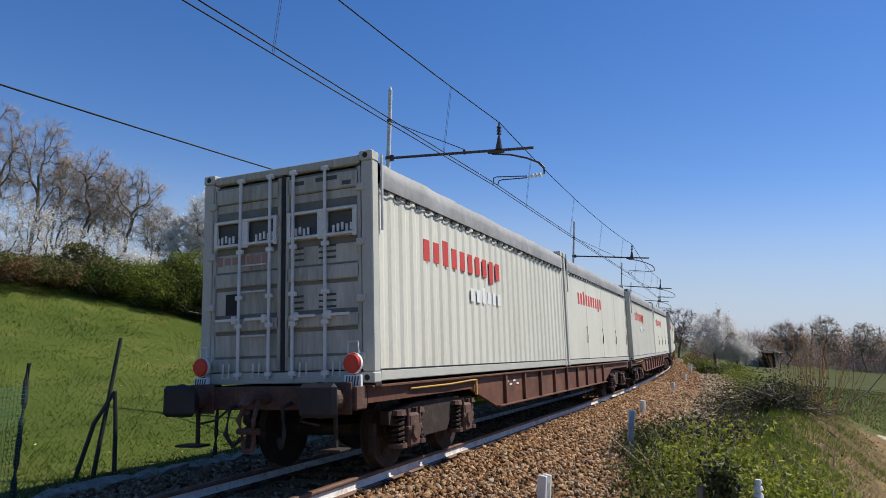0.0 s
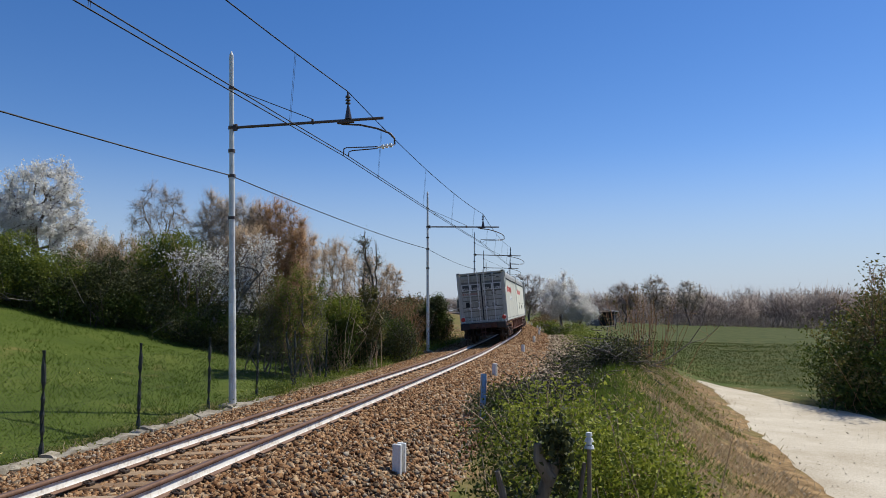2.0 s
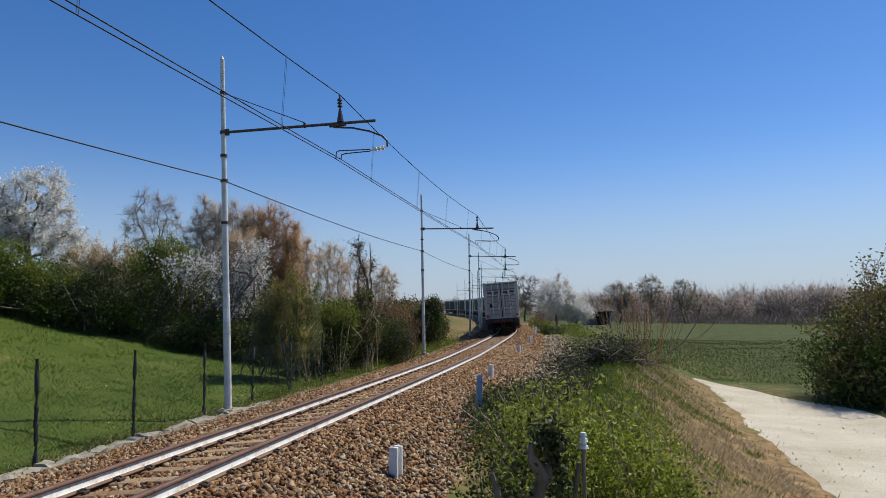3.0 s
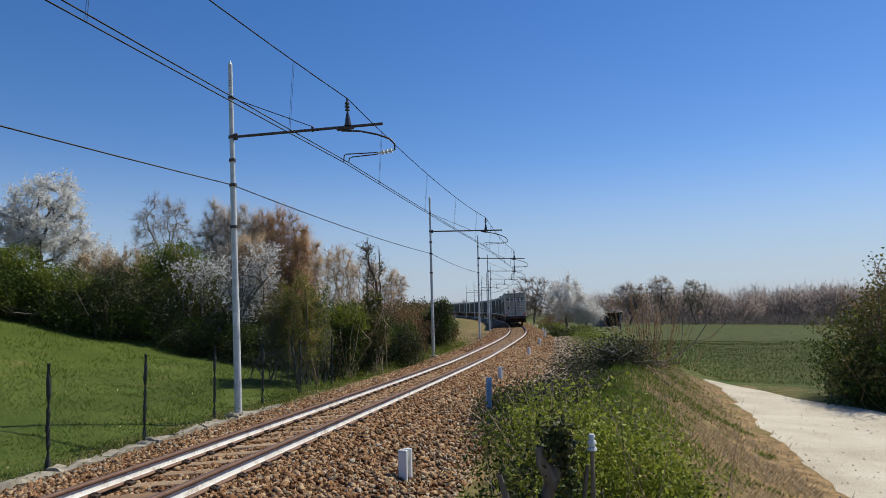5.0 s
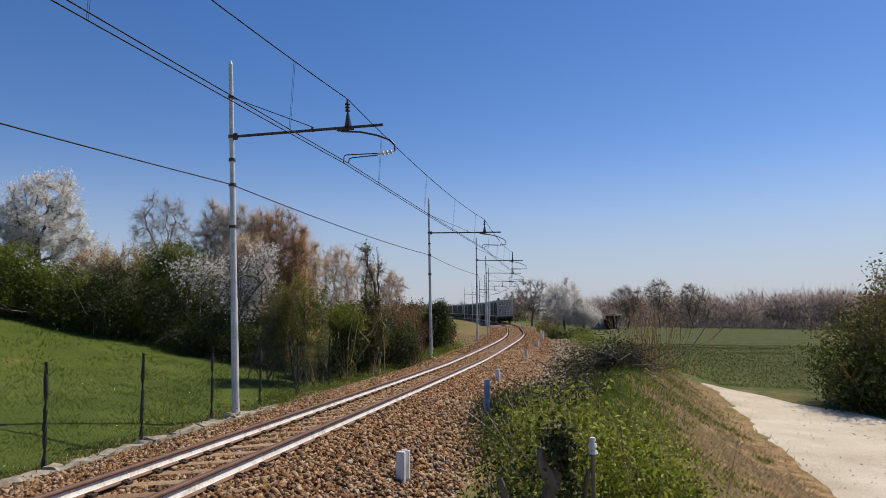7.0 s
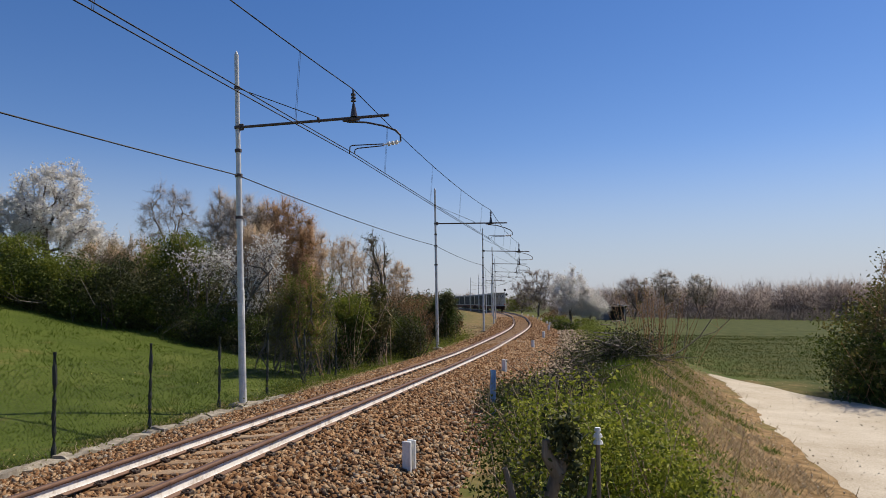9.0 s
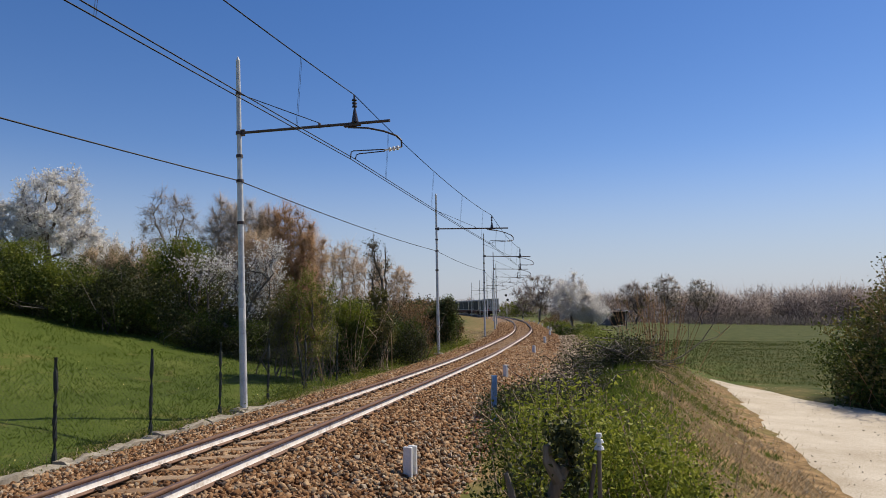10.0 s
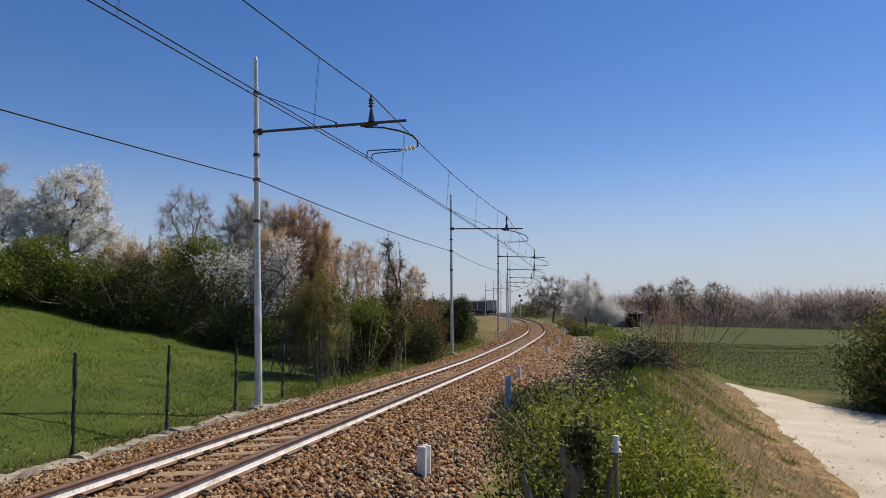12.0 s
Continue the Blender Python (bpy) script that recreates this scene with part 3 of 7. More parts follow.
def tree(name, at, height, seed, label, crown_mat, n_leaf=0, leaf=0.1, twig_mat=None, group="", category="tree", scatter=0.25, crown_from=0.0, twig_min=0.006, wide=1.0, **kw):
    """A tree: trunk with limbs, twigs, and a crown of single leaves or blossoms."""
    rng = np.random.default_rng(seed)
    segs, tips = grow(rng, height, **kw)
    scale = height / max(1e-6, segs[:, 5].max())
    segs[:, :8] *= scale
    tips = tips * scale
    for g in (segs[:, 0:2], segs[:, 3:5], tips[:, 0:2]):
        g *= wide
    thing = empty(name, pose(at[0], at[1], at[2], 0, 0, seed * 47 % 360))
    thick = segs[segs[:, 8] < 2]
    thin = segs[segs[:, 8] >= 2].copy()
    thin[:, 6:8] = np.maximum(thin[:, 6:8], twig_min)
    array_mesh("trunk", *tubes(thick[:, :8], 7), BARK, thing, smooth=True)
    tagged(array_mesh("branchwork", *tubes(thin[:, :8], 3), twig_mat or TWIG, thing), kind="stuff")
    if n_leaf:
        ends = np.concatenate([thin[:, 3:6], tips])
        ends = ends[ends[:, 2] > height * crown_from]
        P = ends[rng.integers(0, len(ends), n_leaf)] + rng.normal(size=(n_leaf, 3)) * scatter
        array_mesh("crown", *leaves(P, leaf, rng), crown_mat, thing)
    return tagged(thing, label, category, group)


def clumps(rng, blobs, n):
    """Points in and near the skins of rounded masses (cx, cy, cz, rx, ry, rz), bunched in sprays."""
    out = []
    vol = np.array([b[3] * b[4] + b[4] * b[5] + b[3] * b[5] for b in blobs])
    for b, share in zip(blobs, vol / vol.sum()):
        k = max(10, int(n * share / 14))
        d = rng.normal(size=(k, 3))
        d /= np.linalg.norm(d, axis=1, keepdims=True)
        r = rng.uniform(0.25, 1.1, k)[:, None] ** 0.6
        c = np.array(b[:3]) + d * r * np.array(b[3:6])
        spr = 0.17 * min(b[3:6])
        P = np.repeat(c, 14, 0) + rng.normal(size=(k * 14, 3)) * spr
        out.append(P)
    return np.concatenate(out)


def bush(name, at, blobs, n, leaf, mat, seed, label, category="bush", stems=40, stem_mat=None, stem_r=0.012, group="", second=None, second_share=0.3):
    """A bush: bare stems inside, leaf masses outside, in one or two kinds of leaf."""
    rng = np.random.default_rng(seed)
    thing = empty(name, pose(*at))
    P = clumps(rng, blobs, n)
    P = P[P[:, 2] > -0.1]
    if second is not None:
        # the second leaf gathers at the top, putting the sunlit tops into colour
        high = P[:, 2] / max(0.1, P[:, 2].max())
        pick = np.array([noise.noise((p[0] * 1.1, p[1] * 1.1, p[2] * 1.1 + seed)) for p in P]) + (high - 0.55) * 0.9 > (0.35 - second_share)
        if pick.any():
            array_mesh("fresh_growth", *leaves(P[pick], leaf, rng), second, thing)
        P = P[~pick]
    array_mesh("foliage", *leaves(P, leaf, rng), mat, thing)
    sg = []
    for _ in range(stems):
        b = blobs[rng.integers(len(blobs))]
        p = Vector((b[0] + rng.normal() * b[3] * 0.35, b[1] + rng.normal() * b[4] * 0.35, -0.1))
        q = Vector((b[0] + rng.normal() * b[3] * 0.6, b[1] + rng.normal() * b[4] * 0.6, b[2] + b[5] * rng.uniform(0.2, 1.05)))
        mid = p.lerp(q, 0.5) + Vector(rng.normal(size=3)) * 0.12 * (q - p).length
        sg += [(*p, *mid, stem_r * 1.3, stem_r), (*mid, *q, stem_r, stem_r * 0.4)]
    array_mesh("stemwork", *tubes(sg, 4), stem_mat or TWIG, thing)
    return tagged(thing, label, category, group)


def limbwork(rng, base, ends, r_tip, wob=0.10, reach=0.42, droop=0.0):
    """Forking limbs from base that share themselves out among the ends: rows of tapered bars and the count of ends that each serves."""
    rows = []

    def fork(p, idx, r):
        q = ends[idx]
        if len(idx) <= 2:
            for e in q:
                m = (p + e) / 2 + rng.normal(size=3) * wob * 0.6 * np.linalg.norm(e - p) + np.array([0, 0, droop * np.linalg.norm(e - p)])
                rows.append((*p, *m, min(r, r_tip * 1.8), r_tip * 1.2, 1))
                rows.append((*m, *e, r_tip * 1.2, r_tip * 0.7, 1))
            return
        c = q.mean(0)
        d = c - p
        n = p + d * reach * rng.uniform(0.8, 1.15) + rng.normal(size=3) * wob * np.linalg.norm(d)
        m = (p + n) / 2 + rng.normal(size=3) * wob * 0.45 * np.linalg.norm(d)
        rn = r_tip * len(idx) ** 0.47
        rows.append((*p, *m, max(r, rn), (r + rn) / 2, len(idx)))
        rows.append((*m, *n, (r + rn) / 2, rn, len(idx)))
        v = q - n
        v = v / (np.linalg.norm(v, axis=1, keepdims=True) + 1e-6)
        k = 3 if len(idx) > 24 and rng.random() < 0.6 else 2
        seeds = [v[rng.integers(len(v))]]
        for _ in range(k - 1):
            far = np.min(np.stack([1 - v @ sd for sd in seeds]), 0)
            seeds.append(v[int(np.argmax(far * rng.uniform(0.6, 1, len(v))))])
        own = np.argmax(np.stack([v @ sd for sd in seeds]), 0)
        for j in range(k):
            part_ = idx[own == j]
            if len(part_) == len(idx):
                part_a, part_b = idx[::2], idx[1::2]
                fork(n, part_a, rn * 0.8)
                fork(n, part_b, rn * 0.8)
                break
            if len(part_):
                fork(n, part_, min(rn * 0.95, r_tip * len(part_) ** 0.5))

    fork(np.asarray(base, float), np.arange(len(ends)), r_tip * len(ends) ** 0.5)
    return np.array(rows)


def crown_tree(name, deg, d, masses, seed, label, ends=160, twigs=12, twig=0.45, r_tip=0.012, twig_r=0.005, rise=0.0, spread_=0.8, stems=1, bark=None, twig_mat=None, leaf_mat=None, per_twig=0, leaf=0.06, bunch=0.05, category="tree", group="", fill=0.55, wob=0.065, droop=0.0, bare=0.0):
    """A tree or shrub whose limbs fork out to fill rounded masses (sideways, away, height over the ground, three radii), with fine twigs at their ends
    and leaves or blossom bunched along the twigs. stems: how many trunks rise from the foot. bare: share of the twigs without leaves."""
    rng = np.random.default_rng(seed)
    at = bearing(deg, d)
    thing = empty(name, pose(*at, 0, 0, -deg))
    vol = np.array([(b[3] * b[4] * b[5]) ** 0.67 for b in masses])
    E = []
    for b, share in zip(masses, vol / vol.sum()):
        n = max(6, int(ends * share))
        u = rng.normal(size=(n, 3))
        u /= np.linalg.norm(u, axis=1, keepdims=True)
        lump = np.array([1 + 0.22 * noise.noise(Vector(v) * 1.9 + Vector((seed, 0, 0))) for v in u])[:, None]
        E.append(np.array(b[:3]) + u * lump * rng.uniform(fill ** 3, 1, (n, 1)) ** (1 / 3) * np.array(b[3:6]))
    E = np.concatenate(E)
    E[:, 2] = np.maximum(E[:, 2], 0.15)
    rows = []
    pick = rng.integers(0, stems, len(E)) if stems > 1 else np.zeros(len(E), int)
    if stems > 1:
        feet = np.stack([rng.normal(size=stems) * 0.35 + masses[0][0], rng.normal(size=stems) * 0.3 + masses[0][1], np.full(stems, -0.15)], -1)
        spots = E[rng.integers(0, len(E), stems)]
        pick = np.argmin(np.linalg.norm(E[:, None, :2] - spots[None, :, :2], axis=2), 1)
    else:
        feet = np.array([(masses[0][0], masses[0][1], -0.2)])
    for k in range(stems):
        if (pick == k).any():
            rows.append(limbwork(rng, feet[k], E[pick == k], r_tip, wob, droop=droop))
    rows = np.concatenate(rows)
    thick, thin = rows[rows[:, 8] > 4], rows[rows[:, 8] <= 4]
    if len(thick):
        array_mesh("trunk", *tubes(thick[:, :8], 6), bark or BARK, thing, smooth=True)
    # twigs: from points along the thin limbs, outwards
    n = len(E) * twigs
    fork_rows = rows[rows[:, 8] <= 9]
    src = fork_rows[rng.integers(0, len(fork_rows), n)]
    f = rng.random((n, 1))
    a = src[:, 0:3] * (1 - f) + src[:, 3:6] * f
    dr = src[:, 3:6] - src[:, 0:3]
    dr /= np.linalg.norm(dr, axis=1, keepdims=True) + 1e-9
    dr = dr + rng.normal(size=(n, 3)) * spread_ + np.array([0, 0, rise])
    dr /= np.linalg.norm(dr, axis=1, keepdims=True) + 1e-9
    ln = twig * rng.uniform(0.4, 1.25, (n, 1))
    e = a + dr * ln
    tagged(array_mesh("branchwork", *tubes(thin[:, :8], 3), twig_mat or TWIG, thing), kind="stuff")
    tagged(array_mesh("brushwood", *spikes(a, e, twig_r), twig_mat or TWIG, thing), kind="stuff")
    if per_twig:
        keep = np.nonzero(rng.random(n) >= bare)[0]
        j = np.repeat(keep, per_twig)
        f = rng.random((len(j), 1))
        P = a[j] * (1 - f) + e[j] * f + rng.normal(size=(len(j), 3)) * bunch
        array_mesh("crown", *leaves(P, leaf, rng), leaf_mat, thing)
    return tagged(thing, label, category, group)


def on_ground(x, y, dz=0.0):
    return (x, y, gz(x, y) + dz)
# ---- the freight train ----
CREAM = material("cream_container_paint", [(0.55, 0.525, 0.42), (0.66, 0.635, 0.525), (0.72, 0.70, 0.59)], 0.9, 0.6, 0, 0.06, fine=30, stretch=(1, 1, 0.35))
FRAME_PAINT = material("dusty_frame_paint", [(0.42, 0.41, 0.355), (0.56, 0.55, 0.48)], 2.5, 0.65, 0, 0.08)
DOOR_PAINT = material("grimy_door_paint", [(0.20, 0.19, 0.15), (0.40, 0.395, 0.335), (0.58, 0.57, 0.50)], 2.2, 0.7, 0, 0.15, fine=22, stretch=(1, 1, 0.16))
# the ribs' own paint, darkened for the shade in the recesses between them
DOOR_RECESS = material("shaded_door_recess", [(0.13, 0.128, 0.105), (0.24, 0.235, 0.195)], 2.0, 0.8, 0, 0.1)
BAR_PAINT = material("pale_lock_bar", [(0.56, 0.56, 0.53), (0.74, 0.74, 0.70)], 5, 0.55, 0.1, 0.06)
# left walls away from the sun: their shade is painted in as dark grey
SHADED_SIDE = material("shaded_grey_side_paint", [(0.045, 0.046, 0.042), (0.085, 0.085, 0.078), (0.14, 0.14, 0.13)], 1.2, 0.85, 0, 0.1, fine=24, stretch=(1, 1, 0.35), spec=0.1)
TARP = material("grey_tarpaulin", [(0.22, 0.215, 0.205), (0.30, 0.295, 0.285), (0.38, 0.375, 0.36)], 1.4, 0.7, 0, 0.5, fine=9, bump_scale=3.0, dist=0.05)
BLACK_RUBBER = material("black_gasket", [(0.012, 0.012, 0.013), (0.03, 0.03, 0.03)], 6, 0.75, 0, 0.1)
LOGO_RED = material("red_lettering_paint", [(0.50, 0.035, 0.025), (0.62, 0.055, 0.035)], 4, 0.6, 0, 0.05)
LOGO_WHITE = material("white_lettering_paint", [(0.72, 0.72, 0.70), (0.82, 0.82, 0.80)], 4, 0.6, 0, 0.05)
FADED_RED = material("faded_red_lettering", [(0.34, 0.20, 0.17), (0.42, 0.24, 0.20)], 4, 0.7, 0, 0.05)
MARK_GREY = material("dark_grey_marking", [(0.055, 0.06, 0.06), (0.10, 0.105, 0.10)], 4, 0.7, 0, 0.05)
WAGON_BROWN = material("red_brown_wagon_paint", [(0.06, 0.022, 0.012), (0.135, 0.05, 0.026), (0.22, 0.095, 0.05)], 2.2, 0.75, 0.05, 0.25, fine=18)
BOGIE = material("dirty_bogie_steel", [(0.014, 0.009, 0.006), (0.035, 0.021, 0.014), (0.085, 0.052, 0.036)], 5, 0.85, 0.1, 0.3)
END_GRIME = material("grimy_end_beam", [(0.04, 0.02, 0.014), (0.10, 0.05, 0.034), (0.17, 0.095, 0.065)], 4, 0.8, 0.05, 0.3)
BUFFER = material("greasy_buffer_plate", [(0.022, 0.02, 0.021), (0.045, 0.04, 0.04)], 4, 0.65, 0.3, 0.2)
LAMP_RED = material("red_signal_disc", [(0.58, 0.03, 0.02), (0.70, 0.05, 0.03)], 5, 0.35, 0, 0.02)
YELLOW = material("yellow_handle_paint", [(0.42, 0.24, 0.04), (0.60, 0.36, 0.06)], 6, 0.65, 0, 0.1)

CL, CW, CH, BASE = 9.10, 2.5, 2.68, 1.08     # container length, width, height; its floor over the rails


def corrugated(x, side, y0, y1, z0, z1, pitch=0.30, depth=0.02):
    """A wall of upright trapezoid ribs at x, facing side."""
    bm = bmesh.new()
    prof, y = [], y0
    while y < y1 - 0.01:
        for dy, d in ((0.0, 0), (0.09, 0), (0.15, 1), (0.24, 1)):
            if y + dy * pitch / 0.30 <= y1:
                prof.append((x - side * (depth if d else 0.0), y + dy * pitch / 0.30))
        y += pitch
    prof.append((x, y1))
    lo = [bm.verts.new((a, b, z0)) for a, b in prof]
    hi = [bm.verts.new((a, b, z1)) for a, b in prof]
    for i in range(len(prof) - 1):
        f = (lo[i], lo[i + 1], hi[i + 1], hi[i])
        bm.faces.new(f if side > 0 else f[::-1])
    r = bmesh.ops.extrude_face_region(bm, geom=bm.faces[:])
    bmesh.ops.translate(bm, verts=[v for v in r["geom"] if isinstance(v, bmesh.types.BMVert)], vec=(-side * 0.02, 0, 0))
    bmesh.ops.recalc_face_normals(bm, faces=bm.faces[:])
    return bm


def lettering(c, x, side, y0, y1, z, h, mat, name, count, rng, label):
    """Plain upright blocks in place of the lettering on a side wall."""
    step = (y1 - y0) / count
    for i in range(count):
        lift, hh = ((0, 1.0), (0, 1.0), (0.12, 1.25), (0, 1.0), (0, 1.0), (0, 1.0), (0, 1.0), (0, 1.0), (-0.14, 1.28), (0, 1.0))[i % 10]
        bm = bmesh.new()
        box(bm, (x - side * 0.003, y0 + (i + 0.5) * step, z + lift * h), (0.004, step * 0.60, h * hh), 0.0015)
        part(name, bm, mat, c, label if i == 0 else "")


def add_door(c, sgn, inner, outer):
    """One leaf of the rear doors with its ribs, lock rods, cams, handles and placard rack. sgn: +1 right, -1 left."""
    x0, x1 = sorted((sgn * inner, sgn * outer))
    mid, w = (x0 + x1) / 2, x1 - x0
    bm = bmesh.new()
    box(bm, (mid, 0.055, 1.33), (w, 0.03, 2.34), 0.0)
    door = part("door", bm, DOOR_RECESS, c, "grimy grey steel door leaf with horizontal ribs and shade-dark recesses")
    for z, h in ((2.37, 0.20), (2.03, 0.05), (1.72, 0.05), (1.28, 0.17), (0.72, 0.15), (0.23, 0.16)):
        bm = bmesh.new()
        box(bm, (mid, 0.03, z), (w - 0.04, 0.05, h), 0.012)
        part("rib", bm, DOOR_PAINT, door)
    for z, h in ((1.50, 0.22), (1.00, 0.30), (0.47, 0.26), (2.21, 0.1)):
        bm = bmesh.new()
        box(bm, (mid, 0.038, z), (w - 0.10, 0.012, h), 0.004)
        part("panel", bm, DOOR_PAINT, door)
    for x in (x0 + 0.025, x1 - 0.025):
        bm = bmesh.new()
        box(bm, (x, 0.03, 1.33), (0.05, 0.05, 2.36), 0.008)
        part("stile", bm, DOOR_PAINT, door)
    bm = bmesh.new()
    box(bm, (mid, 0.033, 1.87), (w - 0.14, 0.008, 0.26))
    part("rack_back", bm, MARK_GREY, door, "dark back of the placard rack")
    # placard rack with slotted rails
    bm = bmesh.new()
    for z in (1.72, 2.02):
        box(bm, (mid, -0.012, z), (w - 0.12, 0.05, 0.035), 0.004)
    for x in (x0 + 0.07, mid + 0.02 * sgn, x1 - 0.07):
        box(bm, (x, -0.012, 1.86), (0.05 if abs(x - mid) > 0.1 else 0.14, 0.035, 0.36), 0.004)
    part("placard_rack", bm, BAR_PAINT, door, "pale slotted placard rack")
    for x in (x0 + 0.22, x1 - 0.24):
        for k in range(5):
            bm = bmesh.new()
            box(bm, (x - 0.12 + k * 0.06, -0.004, 1.785 + 0.012 * ((k * 7) % 3)), (0.032, 0.018, 0.09))
            part("rack_tooth", bm, BAR_PAINT, door)
    # lock rods
    for f in (0.13, 0.56):
        x = sgn * (inner + f * (outer - inner))
        bm = bmesh.new()
        rod(bm, (x, -0.035, 0.06), (x, -0.035, 2.56), 0.021, None, 10)
        lock = part("lock_rod", bm, BAR_PAINT, door, "pale round lock rod")
        for z in (2.53, 1.62, 1.05, 0.70, 0.12):
            bm = bmesh.new()
            box(bm, (x, -0.03, z), (0.10, 0.05, 0.055), 0.008)
            part("rod_guide", bm, BAR_PAINT, lock)
        bm = bmesh.new()
        box(bm, (x + sgn * 0.16, -0.055, 0.78), (0.36, 0.02, 0.035), 0.004)
        box(bm, (x + sgn * 0.06, -0.05, 0.78), (0.07, 0.04, 0.10), 0.01)
        part("door_handle", bm, BAR_PAINT, lock, "flat steel locking handle")
        bm = bmesh.new()
        pipe(bm, [(x + sgn * 0.12, -0.045, 0.25), (x + sgn * 0.12, -0.06, 0.08), (x + sgn * 0.21, -0.06, 0.08), (x + sgn * 0.21, -0.045, 0.25)], 0.012, 6)
        part("cam_keeper", bm, BAR_PAINT, door)
    for k, z in enumerate((0.3, 0.95, 1.6, 2.25)):
        bm = bmesh.new()
        box(bm, (sgn * (outer + 0.005), -0.0, z), (0.11, 0.05, 0.09), 0.01)
        part("hinge", bm, FRAME_PAINT, door)
    return door


def build_container(corrugate=True, seed=0):
    """A thirty-foot container with doors, castings, ribbed or plain sides and a sheeted top."""
    rng = np.random.default_rng(seed)
    c = empty("container")
    hw = CW / 2
    for sx in (-1, 1):
        for y in (0.075, CL - 0.075):
            bm = bmesh.new()
            box(bm, (sx * (hw - 0.075), y, CH / 2), (0.15, 0.15, CH - 0.24), 0.012)
            part("corner_post", bm, FRAME_PAINT, c)
            for z in (0.06, CH - 0.06):
                bm = bmesh.new()
                box(bm, (sx * (hw - 0.085), y, z), (0.178, 0.178, 0.12), 0.012)
                cast = part("corner_casting", bm, FRAME_PAINT, c)
                bm = bmesh.new()
                rod(bm, (sx * (hw + 0.002), y, z), (sx * (hw - 0.02), y, z), 0.035, None, 10)
                part("casting_hole", bm, BLACK_RUBBER, cast)
                if y < 1:
                    bm = bmesh.new()
                    rod(bm, (sx * (hw - 0.085), -0.016, z), (sx * (hw - 0.085), 0.01, z), 0.035, None, 10)
                    part("casting_hole", bm, BLACK_RUBBER, cast)
        bm = bmesh.new()
        box(bm, (sx * (hw - 0.04), CL / 2, 0.075), (0.07, CL - 0.33, 0.12), 0.01)
        part("bottom_rail", bm, FRAME_PAINT, c)
        bm = bmesh.new()
        box(bm, (sx * (hw - 0.012), CL / 2, 0.145), (0.02, CL - 0.31, 0.012))
        part("rail_gasket", bm, BLACK_RUBBER, c, "black line above the bottom rail")
        if corrugate:
            part("side_wall", corrugated(sx * (hw - 0.006), sx, 0.155, CL - 0.155, 0.14, 2.30), CREAM if sx > 0 else SHADED_SIDE, c, "ribbed cream steel side wall" if sx > 0 else "ribbed steel side wall, shade painted in dark grey")
        else:
            n = 4
            for k in range(n):
                a = 0.155 + (CL - 0.31) * k / n
                b = 0.155 + (CL - 0.31) * (k + 1) / n
                bm = bmesh.new()
                box(bm, (sx * (hw - 0.025), (a + b) / 2, 1.24), (0.04, b - a - 0.018, 2.2), 0.008)
                leaf = part("side_panel", bm, CREAM if sx > 0 else SHADED_SIDE, c, "plain cream steel side door panel" if sx > 0 else "plain steel side door panel, shade painted in dark grey")
                bm = bmesh.new()
                pipe(bm, [(sx * (hw + 0.01), b - 0.12, 0.55), (sx * (hw + 0.03), b - 0.16, 0.75), (sx * (hw + 0.01), b - 0.13, 0.98)], 0.012, 6)
                part("latch", bm, BLACK_RUBBER, leaf)
        if sx > 0:
            lettering(c, sx * hw, sx, 1.3, 4.5, 1.68, 0.29, LOGO_RED, "emblem_block", 10, rng, "bright red painted lettering block")
        if corrugate and sx > 0:
            lettering(c, sx * hw, sx, 3.0, 4.5, 1.2, 0.2, LOGO_WHITE, "emblem_bar", 6, rng, "white painted lettering block")
    # rear and front frames
    for y in (0.04, CL - 0.04):
        bm = bmesh.new()
        box(bm, (0, y, CH - 0.09), (CW - 0.36, 0.08, 0.10), 0.01)
        part("header", bm, DOOR_PAINT, c)
        bm = bmesh.new()
        box(bm, (0, y, 0.07), (CW - 0.36, 0.08, 0.13), 0.01)
        part("sill", bm, FRAME_PAINT, c)
    bm = bmesh.new()
    box(bm, (0, CL - 0.06, 1.35), (CW - 0.3, 0.04, 2.44))
    part("front_wall", bm, CREAM, c)
    bm = bmesh.new()
    box(bm, (0, CL / 2, 0.10), (CW - 0.16, CL - 0.2, 0.06))
    part("floor_pan", bm, BLACK_RUBBER, c)
    add_door(c, -1, 0.035, hw - 0.16)
    add_door(c, 1, 0.035, hw - 0.16)
    bm = bmesh.new()
    box(bm, (0, 0.03, 1.34), (0.06, 0.03, 2.40), 0.004)
    part("door_gasket", bm, BLACK_RUBBER, c, "black rubber seal between the door leaves")
    # weight table and other illegible marks on the right leaf, faded emblem on the left
    for k in range(3):
        for (x, wd) in ((0.22, 0.16), (0.62, 0.30)):
            for zz in (1.60, 1.02):
                bm = bmesh.new()
                box(bm, (x, 0.03, zz - k * 0.07), (wd * 0.8, 0.004, 0.026))
                part("marking_bar", bm, MARK_GREY, c)
    for x, wd, zz in ((0.22, 0.16, 2.40), (0.62, 0.30, 2.41), (0.90, 0.12, 2.33)):
        bm = bmesh.new()
        box(bm, (x, 0.003, zz), (wd, 0.004, 0.05))
        part("marking_bar", bm, MARK_GREY, c)
    for k in range(7):
        bm = bmesh.new()
        box(bm, (-0.98 + k * 0.115, 0.028, 1.53), (0.08, 0.004, 0.09 if k % 3 else 0.12))
        part("emblem_block", bm, FADED_RED, c)
    bm = bmesh.new()
    box(bm, (-0.78, 0.028, 0.98), (0.2, 0.008, 0.26))
    part("vent_opening", bm, BLACK_RUBBER, c, "dark square patch in the left door")
